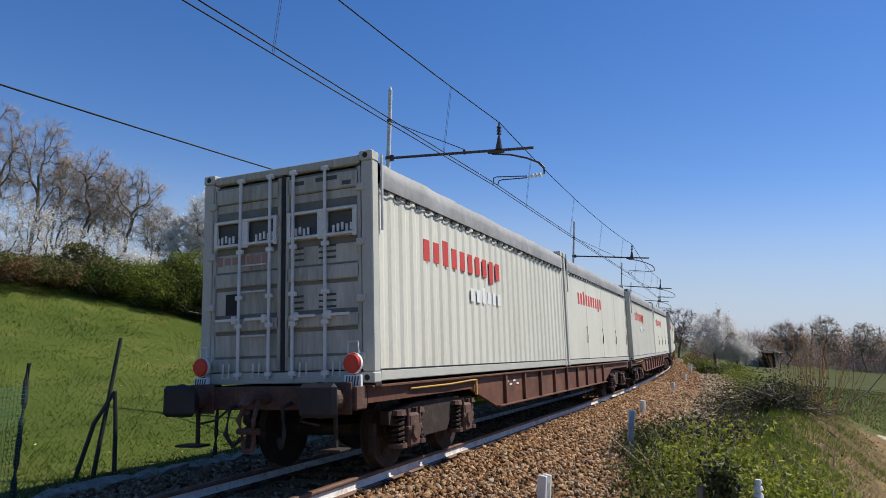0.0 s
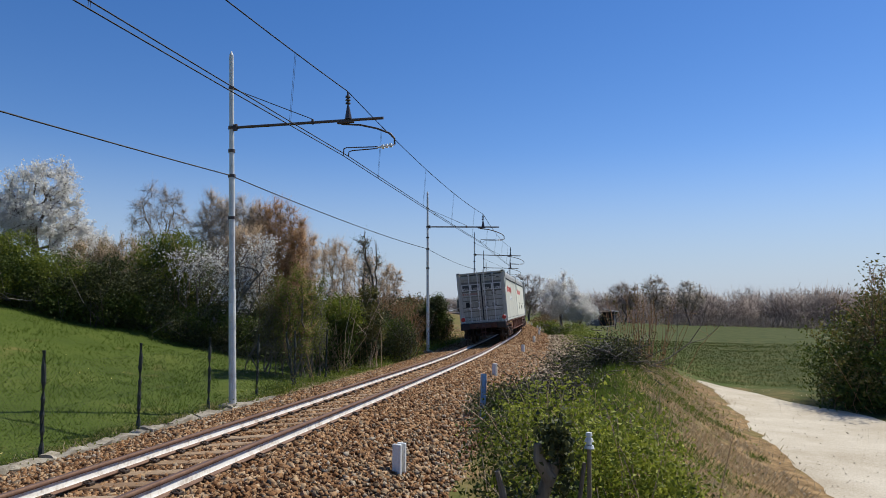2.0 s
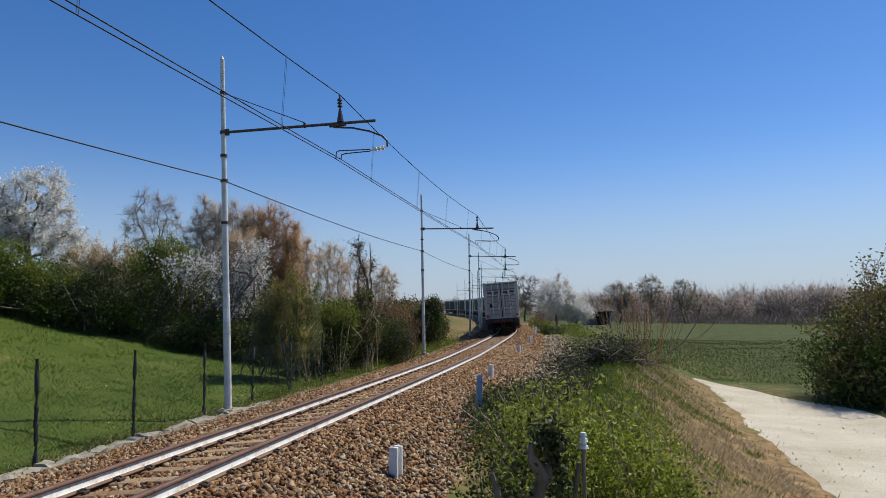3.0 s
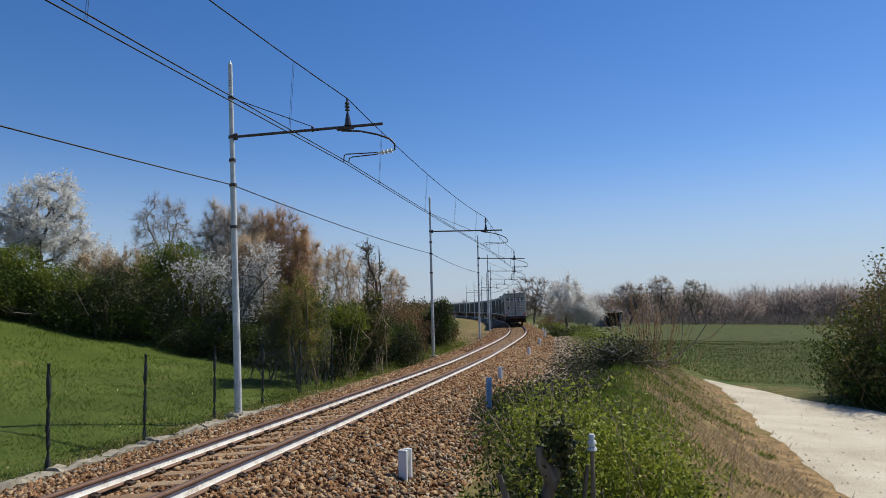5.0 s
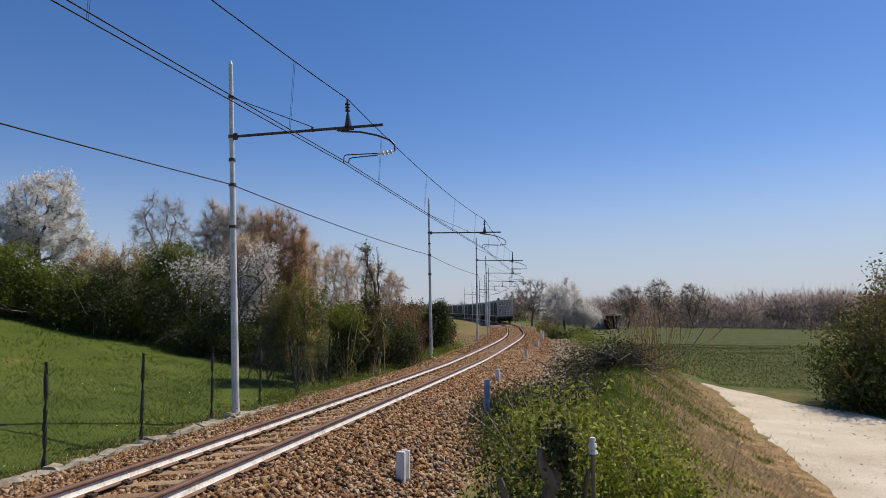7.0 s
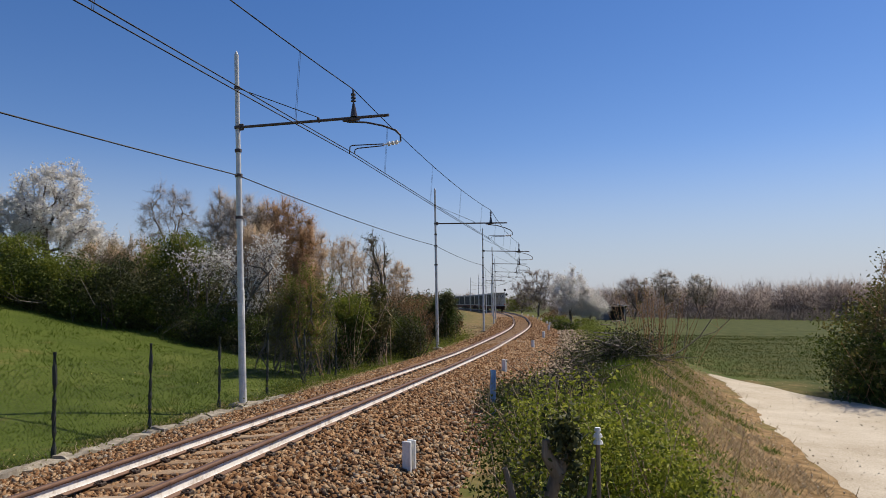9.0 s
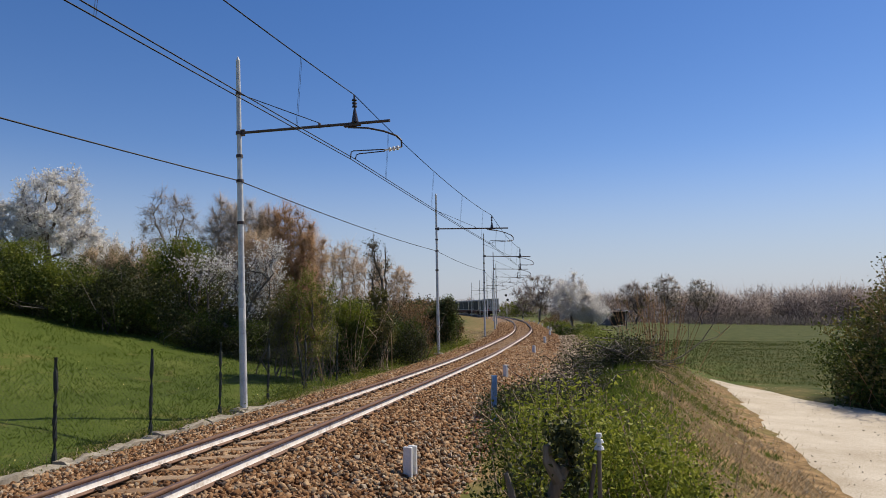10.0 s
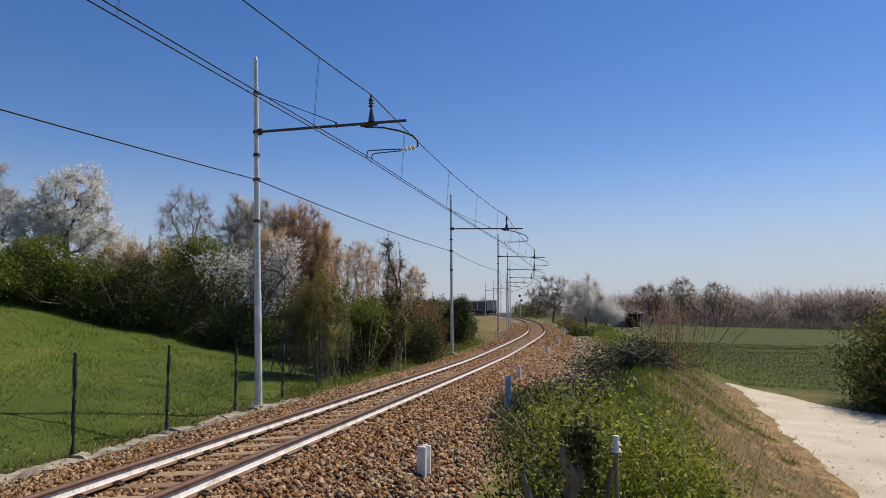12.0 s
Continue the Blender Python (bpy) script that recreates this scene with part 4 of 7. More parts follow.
    for z in (1.45, 1.12, 0.58):
        bm = bmesh.new()
        box(bm, (-0.42, -0.02, z), (0.36, 0.02, 0.018), 0.004)
        part("seal_bar", bm, BAR_PAINT, c)
    # sheeted top: sides hang to the eaves, with slack folds
    n, cols = 46, [(-hw - 0.014, 2.27), (-hw - 0.03, 2.40), (-hw - 0.008, 2.55), (-hw + 0.12, 2.625), (-0.6, 2.65), (0, 2.655), (0.6, 2.65), (hw - 0.12, 2.625), (hw + 0.008, 2.55), (hw + 0.03, 2.40), (hw + 0.014, 2.27)]
    V = []
    for i in range(n + 1):
        y = 0.16 + (CL - 0.32) * i / n
        for j, (x, z) in enumerate(cols):
            w = 0.022 * noise.noise((y * 2.3, j * 0.9, seed)) + 0.012 * math.sin(y * 21.0) * (1 if j in (0, 10) else 0.35)
            V.append((x + w * (1 if x > 0 else -1), y, z + 0.02 * noise.noise((y * 1.7, j * 1.3, seed + 7)) - (0.02 * abs(math.sin(y * 10.5)) if j in (0, 10) else 0)))
    m = len(cols)
    F = [(i * m + j, (i + 1) * m + j, (i + 1) * m + j + 1, i * m + j + 1) for i in range(n) for j in range(m - 1)]
    array_mesh("tarpaulin", V, [f[::-1] for f in F], TARP, c, smooth=True)["label"] = "wrinkled grey tarpaulin roof cover"
    for sx in (-1, 1):
        bm = bmesh.new()
        rod(bm, (sx * (hw + 0.03), 0.2, 2.245), (sx * (hw + 0.03), CL - 0.2, 2.245), 0.009, None, 6)
        part("tie_rope", bm, BLACK_RUBBER, c)
        for k in range(30):
            bm = bmesh.new()
            box(bm, (sx * (hw + 0.018), 0.3 + k * 0.295, 2.215), (0.014, 0.10, 0.05))
            part("tie_hook", bm, BLACK_RUBBER, c)
        bm = bmesh.new()
        rod(bm, (sx * (hw + 0.025), 0.19, 2.66), (sx * (hw + 0.025), 0.19, 1.75), 0.018, None, 8)
        part("tension_bar", bm, BAR_PAINT, c)
    return c


def build_bogie(w, y):
    """A two-axle bogie under the wagon w, its middle at y."""
    b = empty("bogie")
    b.parent = w
    for sx in (-1, 1):
        bm = bmesh.new()
        prism(bm, [(y - 1.35, 0.56), (y - 1.35, 0.72), (y - 0.5, 0.78), (y + 0.5, 0.78), (y + 1.35, 0.72), (y + 1.35, 0.56), (y + 0.55, 0.56), (y + 0.38, 0.34), (y - 0.38, 0.34), (y - 0.55, 0.56)], sx * 0.96, sx * 1.08)
        part("side_frame", bm, BOGIE, b)
        for dy in (-0.9, 0.9):
            bm = bmesh.new()
            box(bm, (sx * 1.10, y + dy, 0.47), (0.22, 0.30, 0.40), 0.03)
            rod(bm, (sx * 1.2, y + dy, 0.46), (sx * 1.24, y + dy, 0.46), 0.11, 0.10, 14)
            part("axle_box", bm, END_GRIME, b, "rust-brown axle box")
            for k in (-0.26, 0.26):
                bm = bmesh.new()
                pts = [(sx * 1.09 + 0.085 * math.cos(a * 0.9), y + dy + k + 0.085 * math.sin(a * 0.9), 0.33 + a * 0.0085) for a in range(40)]
                pipe(bm, pts, 0.019, 5)
                part("coil_spring", bm, BOGIE, b)
                bm = bmesh.new()
                rod(bm, (sx * 1.09, y + dy + k, 0.66), (sx * 1.09, y + dy + k, 0.72), 0.12, 0.10, 12)
                part("spring_cap", bm, END_GRIME, b)
                bm = bmesh.new()
                rod(bm, (sx * 1.09, y + dy + k, 0.28), (sx * 1.09, y + dy + k, 0.33), 0.12, None, 12)
                part("spring_cup", bm, END_GRIME, b)
                bm = bmesh.new()
                rod(bm, (sx * 1.19, y + dy + k * 0.62, 0.74), (sx * 1.19, y + dy + k * 0.62, 0.50), 0.018, None, 6)
                box(bm, (sx * 1.19, y + dy + k * 0.62, 0.50), (0.05, 0.07, 0.05), 0.008)
                part("hanger_link", bm, END_GRIME, b)
            bm = bmesh.new()
            box(bm, (sx * 0.90, y + dy - 0.53 * (1 if dy < 0 else -1), 0.42), (0.09, 0.06, 0.34), 0.01)
            part("brake_shoe", bm, BOGIE, b)
    bm = bmesh.new()
    box(bm, (0, y, 0.66), (2.0, 0.5, 0.2), 0.03)
    part("bolster", bm, BOGIE, b)
    for dy in (-0.9, 0.9):
        ax = empty("wheelset")
        ax.parent = b
        ax.location = (0, y + dy, 0.46)
        for sx in (-1, 1):
            bm = bmesh.new()
            rod(bm, (sx * 0.70, 0, 0), (sx * 0.725, 0, 0), 0.488, None, 28)
            rod(bm, (sx * 0.725, 0, 0), (sx * 0.835, 0, 0), 0.462, 0.455, 28)
            rod(bm, (sx * 0.835, 0, 0), (sx * 0.86, 0, 0), 0.16, None, 14)
            for k in range(6):
                a = k * math.tau / 6
                rod(bm, (sx * 0.836, 0.3 * math.cos(a), 0.3 * math.sin(a)), (sx * 0.842, 0.3 * math.cos(a), 0.3 * math.sin(a)), 0.05, None, 8)
            part("wheel", bm, BOGIE, ax)
        bm = bmesh.new()
        rod(bm, (-0.98, 0, 0), (0.98, 0, 0), 0.08, None, 12)
        part("axle", bm, BOGIE, ax)
        ax["spin"] = 1
    return b


WL = 18.36     # loaded length of a wagon


def build_wagon():
    """A four-axle container flat: fishbelly side sills, end beams, buffers, coupling and bogies."""
    w = empty("flat_wagon")
    for sx in (-1, 1):
        bm = bmesh.new()
        prism(bm, [(0.0, 0.86), (0.0, 1.04), (WL, 1.04), (WL, 0.86), (WL - 3.1, 0.86), (WL - 4.3, 0.52), (4.3, 0.52), (3.1, 0.86)], sx * 1.12, sx * 1.17)
        sill = part("side_sill", bm, WAGON_BROWN, w, "red-brown fishbelly side sill")
        for k in range(9):
            bm = bmesh.new()
            box(bm, (sx * 1.195, 4.7 + k * (WL - 9.4) / 8, 0.775), (0.06, 0.09, 0.5), 0.008)
            part("stiffener", bm, WAGON_BROWN, sill)
        for a, b_ in ((0.52, 0.02), (1.04, 0.02)):
            bm = bmesh.new()
            y0, y1 = (4.3, WL - 4.3) if a < 0.8 else (0.0, WL)
            box(bm, (sx * 1.16, (y0 + y1) / 2, a), (0.16, y1 - y0, 0.03), 0.005)
            part("flange", bm, WAGON_BROWN, sill)
        for k in range(4):
            bm = bmesh.new()
            box(bm, (sx * 1.176, 4.85 + 0.2 * k, 0.90 - 0.055 * (k % 2)), (0.006, 0.14, 0.03))
            part("marking_bar", bm, LOGO_WHITE, sill)
        for y in (0.12, CL - 0.1, CL + 0.22, WL - 0.15):
            bm = bmesh.new()
            box(bm, (sx * 1.15, y, 1.06), (0.2, 0.16, 0.05), 0.01)
            part("container_spigot", bm, BOGIE, w)
        bm = bmesh.new()
        pipe(bm, [(sx * 1.2, 1.0, 0.97), (sx * 1.22, 2.2, 0.97), (sx * 1.22, 3.0, 0.99), (sx * 1.22, 3.25, 0.99)], 0.014, 6)
        part("brake_lever", bm, YELLOW, w, "yellow painted brake lever")
        bm = bmesh.new()
        box(bm, (sx * 1.21, 3.25, 0.88), (0.03, 0.05, 0.24), 0.006)
        part("lever_arm", bm, YELLOW, w)
    for y in (-0.12, WL + 0.12):
        bm = bmesh.new()
        box(bm, (0, y, 0.93), (2.34, 0.24, 0.26), 0.015)
        part("end_beam", bm, END_GRIME, w, "grimy dark brown end beam")
    bm = bmesh.new()
    box(bm, (0, WL / 2, 0.93), (0.5, WL, 0.22), 0.01)
    for k in range(11):
        box(bm, (0, 0.6 + k * (WL - 1.2) / 10, 0.94), (2.2, 0.14, 0.16), 0.01)
    box(bm, (0, WL / 2, 1.035), (2.2, WL - 0.1, 0.02))
    part("underframe", bm, BOGIE, w)
    bm = bmesh.new()
    for k in range(5):
        rod(bm, (-0.5 + 0.25 * k, 5.5, 0.62), (-0.5 + 0.25 * k, WL - 5.5, 0.62), 0.03, None, 6)
    rod(bm, (0.25, 7.5, 0.55), (0.25, 8.6, 0.55), 0.19, None, 14)
    part("brake_gear", bm, BOGIE, w)
    for end, y in ((-1, 0.0), (1, WL)):
        for sx in (-1, 1):
            bm = bmesh.new()
            rod(bm, (sx * 0.94, y + end * 0.22, 0.93), (sx * 0.94, y + end * 0.5, 0.93), 0.12, 0.115, 16)
            box(bm, (sx * 0.94, y + end * 0.25, 0.93), (0.36, 0.04, 0.34), 0.01)
            buf = part("buffer", bm, END_GRIME, w)
            bm = bmesh.new()
            rod(bm, (sx * 0.94, y + end * 0.46, 0.93), (sx * 0.94, y + end * 0.58, 0.93), 0.15, 0.19, 20)
            box(bm, (sx * 0.94, y + end * 0.62, 0.93), (0.46, 0.09, 0.35), 0.04)
            part("buffer_head", bm, BUFFER, buf, "greasy black buffer head")
        bm = bmesh.new()
        pipe(bm, [(0, y + end * 0.2, 0.93), (0, y + end * 0.55, 0.95), (0, y + end * 0.66, 0.88), (0, y + end * 0.58, 0.80)], [0.06, 0.07, 0.055, 0.035], 8)
        part("draw_hook", bm, END_GRIME, w, "rusty brown draw hook")
        bm = bmesh.new()
        for sx in (-1, 1):
            pipe(bm, [(sx * 0.08, y + end * 0.5, 0.92), (sx * 0.10, y + end * 0.6, 0.72), (sx * 0.07, y + end * 0.55, 0.48)], 0.028, 7)
        rod(bm, (-0.14, y + end * 0.56, 0.60), (0.14, y + end * 0.56, 0.60), 0.035, None, 8)
        pipe(bm, [(-0.07, y + end * 0.55, 0.48), (-0.05, y + end * 0.56, 0.40), (0.05, y + end * 0.56, 0.40), (0.07, y + end * 0.55, 0.48)], 0.03, 7)
        part("screw_coupling", bm, END_GRIME, w, "rusty screw coupling hanging from the hook")
        for sx in (-1, 1):
            bm = bmesh.new()
            pipe(bm, [(sx * 0.32, y + end * 0.22, 0.88), (sx * 0.36, y + end * 0.44, 0.84), (sx * 0.40, y + end * 0.46, 0.55), (sx * 0.33, y + end * 0.42, 0.42), (sx * 0.26, y + end * 0.36, 0.5)], 0.028, 8)
            part("brake_hose", bm, BUFFER, w)
            bm = bmesh.new()
            rod(bm, (sx * 0.95, y + end * 0.3, 0.80), (sx * 0.95, y + end * 0.3, 0.42), 0.025, None, 8)
            box(bm, (sx * 0.95, y + end * 0.38, 0.41), (0.34, 0.22, 0.025), 0.006)
            part("shunter_step", bm, BOGIE, w)
            bm = bmesh.new()
            pipe(bm, [(sx * 0.55, y + end * 0.26, 0.80), (sx * 0.58, y + end * 0.42, 0.70), (sx * 0.82, y + end * 0.42, 0.66)], 0.014, 6)
            part("grab_rail", bm, BOGIE, w)
    build_bogie(w, 2.0)
    build_bogie(w, WL - 2.0)
    return tagged(w, "red-brown four-axle container flat wagon on the track", "freight wagon", "wagons of the train")


def build_tail_disc(sx):
    """A red tail disc with its white reflector plate."""
    t = empty("tail_disc")
    bm = bmesh.new()
    rod(bm, (0, 0.015, 0), (0, -0.025, 0), 0.116, None, 28)
    part("rim", bm, LOGO_WHITE, t)
    bm = bmesh.new()
    rod(bm, (0, -0.028, 0), (0, -0.055, 0), 0.112, 0.096, 28)
    part("disc", bm, LAMP_RED, t, "domed red signal disc")
    bm = bmesh.new()
    box(bm, (0, 0, -0.19), (0.21, 0.05, 0.13), 0.006)
    part("reflector_plate", bm, LOGO_WHITE, t, "white reflector plate below the disc")
    for k in range(5):
        bm = bmesh.new()
        prism(bm, [(-0.09 + k * 0.036, -0.245), (-0.075 + k * 0.036, -0.245), (-0.058 + k * 0.036, -0.14), (-0.073 + k * 0.036, -0.14)], -0.029, -0.025, "y")
        part("stripe", bm, MARK_GREY, t)
    bm = bmesh.new()
    rod(bm, (0, 0.02, -0.40), (0, 0.02, 0.0), 0.018, None, 8)
    box(bm, (0, 0.06, -0.36), (0.06, 0.1, 0.08), 0.01)
    part("bracket", bm, MARK_GREY, t)
    bm = bmesh.new()
    pipe(bm, [(-0.07, 0, 0.11), (-0.06, 0, 0.24), (0.06, 0, 0.24), (0.07, 0, 0.11)], 0.008, 6)
    part("carrying_loop", bm, BAR_PAINT, t)
    return tagged(t, "red tail disc with white plate hung on the last wagon", "tail signal", "tail discs of the train")


def vehicle_pose(s):
    """Pose of a wagon whose rear end stands at arc s, leaning with the cant."""
    a, b = Vector(track(s + 2.0, 0, 0)), Vector(track(s + WL - 2.0, 0, 0))
    f = (b - a).normalized()
    r = f.cross(Vector((0, 0, 1))).normalized()
    u = r.cross(f)
    k = math.asin(float(np.interp(s + WL * 0.4, SS, _c)) / 1.5)
    r, u = r * math.cos(k) + u * math.sin(k), u * math.cos(k) - r * math.sin(k)
    o = a - f * 2.0
    return Matrix(((r.x, f.x, u.x, o.x), (r.y, f.y, u.y, o.y), (r.z, f.z, u.z, o.z), (0, 0, 0, 1)))


WAGONS, START, SPEED, PITCH = 8, 8.62, 14.34, 19.65
wagon = build_wagon()
ribbed = tagged(build_container(True, 1), "cream ribbed container with grey tarpaulin roof on a flat wagon", "container", "containers of the train")
plain = tagged(build_container(False, 2), "cream smooth-sided container with grey tarpaulin roof on a flat wagon", "container", "containers of the train")
train = []
for k in range(WAGONS):
    w = wagon if k == 0 else copy_thing(wagon, Matrix())
    train.append((w, k, Matrix()))
    a = ribbed if k == 0 else copy_thing(ribbed, Matrix())
    b = plain if k == 0 else copy_thing(plain, Matrix())
    train.append((a, k, pose(0, 0.02, BASE)))
    train.append((b, k, pose(0, CL + 0.16, BASE)))
for sx in (-1, 1):
    train.append((build_tail_disc(sx), 0, pose(sx * 1.07, -0.13, 1.30)))


def motions():
    """The train runs away round the curve; the wheels of the last wagon turn."""
    times = [i * 0.25 for i in range(49)]
    for ob, k, m in train:
        walk(ob, [(t, vehicle_pose(START + k * PITCH + SPEED * t) @ m) for t in times])
    for b in wagon.children:
        for ax in b.children:
            if ax.get("spin"):
                home = ax.location.copy()
                walk(ax, [(i / FPS, pose(home.x, home.y, home.z, -math.degrees(SPEED * i / FPS / 0.46) % 360)) for i in range(0, 361)])
# ---- trees and bushes ----
GRASS_BLADE = material("meadow_grass_blade", [(0.054, 0.088, 0.013), (0.092, 0.136, 0.021), (0.158, 0.188, 0.038)], 1.2, 0.7, 0, 0, island=0.4, translucent=0.6, spec=0.15)
FIELD_BLADE = material("field_crop_blade", [(0.042, 0.060, 0.011), (0.072, 0.092, 0.017), (0.14, 0.135, 0.045)], 0.5, 0.7, 0, 0, island=0.5, translucent=0.35, spec=0.2)
STRAW = material("dry_straw", [(0.26, 0.185, 0.09), (0.44, 0.335, 0.19), (0.58, 0.48, 0.31)], 2, 0.85, 0, 0, island=0.6, translucent=0.2)
DANDELION = material("yellow_flower", [(0.6, 0.5, 0.12), (0.75, 0.66, 0.3)], 3, 0.7, 0, 0, island=0.5)
HAZE_TWIG = material("far_bare_wood", [(0.14, 0.105, 0.088), (0.23, 0.18, 0.155), (0.33, 0.275, 0.245)], 0.08, 0.95, 0, 0, island=0.45)
RED_TWIG = material("reddish_shoots", [(0.20, 0.10, 0.045), (0.33, 0.18, 0.085), (0.43, 0.27, 0.14)], 3, 0.8, 0, 0, island=0.5)
DARK_TWIG = material("dark_dead_twigs", [(0.035, 0.028, 0.022), (0.075, 0.06, 0.048), (0.22, 0.19, 0.16)], 3, 0.9, 0, 0, island=0.7)
PALE_WOOD = material("pale_dead_wood", [(0.08, 0.06, 0.042), (0.18, 0.145, 0.105), (0.30, 0.25, 0.19)], 14, 0.9, 0, 0.4, stretch=(1, 1, 0.2))
OLIVE = material("olive_spring_leaf", [(0.07, 0.065, 0.015), (0.13, 0.12, 0.03), (0.21, 0.185, 0.05)], 2.5, 0.65, 0, 0, island=0.6, translucent=0.3)


SLOPE_TWIG = material("grey_brown_slope_twigs", [(0.21, 0.17, 0.14), (0.35, 0.29, 0.24)], 3, 0.95, 0, 0, island=0.5)


def bearing(deg, d, dz=0.0):
    """A spot on the ground, deg clockwise from +y and d metres from the viewpoint."""
    return on_ground(d * math.sin(radians(deg)), d * math.cos(radians(deg)), dz)


def build_left_trees():
    def over(deg, d, *masses):
        """Masses given with heights over the level of the rails, turned into heights over the ground there."""
        z = bearing(deg, d)[2]
        return [(x, y, (lo + hi) / 2 - z, rx, ry, (hi - lo) / 2) for x, y, lo, hi, rx, ry in masses]
    # the cherry in full blossom, its dark limbs showing through
    crown_tree("cherry_tree", -19.4, 36, over(-19.4, 36, (0.1, 0, 4.4, 8.5, 1.9, 1.8), (-1.3, 0.2, 3.8, 7.0, 1.3, 1.4), (1.8, 0, 3.4, 6.0, 1.3, 1.4), (2.8, 0, 3.2, 4.6, 0.8, 0.9)), 3, "white flowering cherry tree in full blossom behind the hedge", 440, 11, 0.55, 0.011, 0.005, 0.1, 0.8, 1, BARK, BARK, BLOSSOM, 10, 0.088, 0.035, "tree", "blossoming trees", 0.45)
    crown_tree("cherry_tree", -24.4, 39, over(-24.4, 39, (0, 0, 2.6, 5.0, 1.8, 1.4), (1.6, 0, 2.6, 4.4, 1.2, 1.2)), 8, "low white flowering cherry behind the hedge", 150, 12, 0.5, 0.009, 0.005, 0.1, 0.8, 1, BARK, BARK, BLOSSOM, 8, 0.09, 0.06, "tree", "blossoming trees", 0.5)
    crown_tree("cherry_tree", -29.5, 42, over(-29.5, 42, (0, 0, 2.8, 5.2, 2.2, 1.4), (-2.2, 0, 3.0, 4.9, 1.4, 1.2)), 9, "low white flowering cherry on the slope", 150, 12, 0.5, 0.009, 0.005, 0.1, 0.8, 1, BARK, SLOPE_TWIG, BLOSSOM, 6, 0.09, 0.06, "tree", "blossoming trees", 0.5)
    for i, (deg, d, w, lo, hi) in enumerate(((-27.0, 43, 2.0, 3.2, 7.0), (-33.0, 44, 2.6, 3.6, 8.2), (-36.4, 42, 2.4, 3.6, 7.6), (-31.0, 42, 2.4, 3.2, 7.4), (-22.2, 37, 1.2, 2.6, 4.6), (-16.6, 37, 1.0, 2.6, 4.4))):
        crown_tree("blackthorn_shrub", deg, d, over(deg, d, (0, 0, lo, hi, w, 1.2)), 75 + i, "pale blackthorn shrub in blossom behind the hedge", 120, 14, 0.5, 0.008, 0.005, 0.2, 0.7, 4, BARK, SLOPE_TWIG, BLOSSOM, 4, 0.08, 0.05, "shrub", "blossoming trees", 0.3, bare=0.3)
    crown_tree("bare_tree", -11.1, 48, over(-11.1, 48, (0, 0, 5.4, 10.0, 2.1, 1.9)), 12, "slender leafless tree with fine grey twigs", 420, 16, 0.55, 0.0055, 0.0042, 0.15, 0.8, 1, SLOPE_TWIG, SLOPE_TWIG, group="bare trees", fill=0.35)
    for i, (deg, d, w, lo, hi) in enumerate(((-31.8, 50, 2.3, 7.2, 14.4), (-30.0, 55, 1.8, 7.4, 13.0), (-28.6, 52, 2.0, 7.0, 13.2), (-27.2, 54, 1.8, 6.6, 12.6), (-25.6, 50, 2.4, 6.2, 12.2), (-35.0, 47, 2.4, 7.2, 14.0), (-23.4, 58, 1.7, 6.2, 10.6))):
        crown_tree("bare_tree", deg, d, over(deg, d, (0, 0, lo, hi, w, w)), 20 + i, "tall leafless tree with grey twigs on the slope", 380, 17, 0.7, 0.008, 0.0055, 0.2, 0.7, 1, BARK, SLOPE_TWIG, group="bare trees", fill=0.3)
    # brown thicket trees behind the mast, with steep fine twigs
    for i, (deg, d, w, lo, hi, m) in enumerate(((-6.9, 37, 1.2, 3.2, 7.9, TWIG_GREY), (-5.2, 36, 1.3, 3.0, 7.7, TWIG_GREY), (-3.7, 34, 0.8, 2.4, 6.9, TWIG), (-2.6, 34, 1.1, 2.2, 7.1, RED_TWIG), (-1.2, 33, 1.1, 1.6, 6.7, RED_TWIG), (-0.1, 35, 1.0, 1.8, 5.9, TWIG), (-4.4, 31.5, 1.1, 1.8, 5.4, TWIG))):
        crown_tree("bare_tree", deg, d, over(deg, d, (0, 0, lo, hi, w, w * 0.9), (0, 0, lo * 0.6, (lo + hi) / 2, w * 0.6, w * 0.6)), 40 + i, "leafless thicket tree with dense reddish-brown twigs" if m is RED_TWIG else "leafless thicket tree with dense brown twigs", 420, 30, 0.6, 0.005, 0.0045, 0.45, 0.6, 5, m, m, OLIVE, 1 if i in (2, 4, 6) else 0, 0.05, 0.03, group="bare trees", fill=0.3, bare=0.75)
    # hazy trees further back along the line
    for i, (deg, d, w, lo, hi, lf) in enumerate(((1.4, 56, 2.2, 3.0, 7.6, 0), (3.0, 58, 1.8, 3.2, 8.0, 1), (4.6, 60, 2.0, 2.6, 7.2, 0), (6.3, 64, 1.8, 2.4, 6.8, 0), (7.4, 66, 1.4, 2.0, 5.8, 0))):
        crown_tree("bare_tree", deg, d, over(deg, d, (0, 0, lo, hi, w, w), (0, 0, 0.5, lo + 1, w, w)), 60 + i, "hazy leafless tree with pinkish-brown twigs", 300, 20, 0.6, 0.007, 0.007, 0.25, 0.75, 3, TWIG, TWIG, BLOSSOM, lf, 0.08, 0.05, group="bare trees", fill=0.3, bare=0.5)
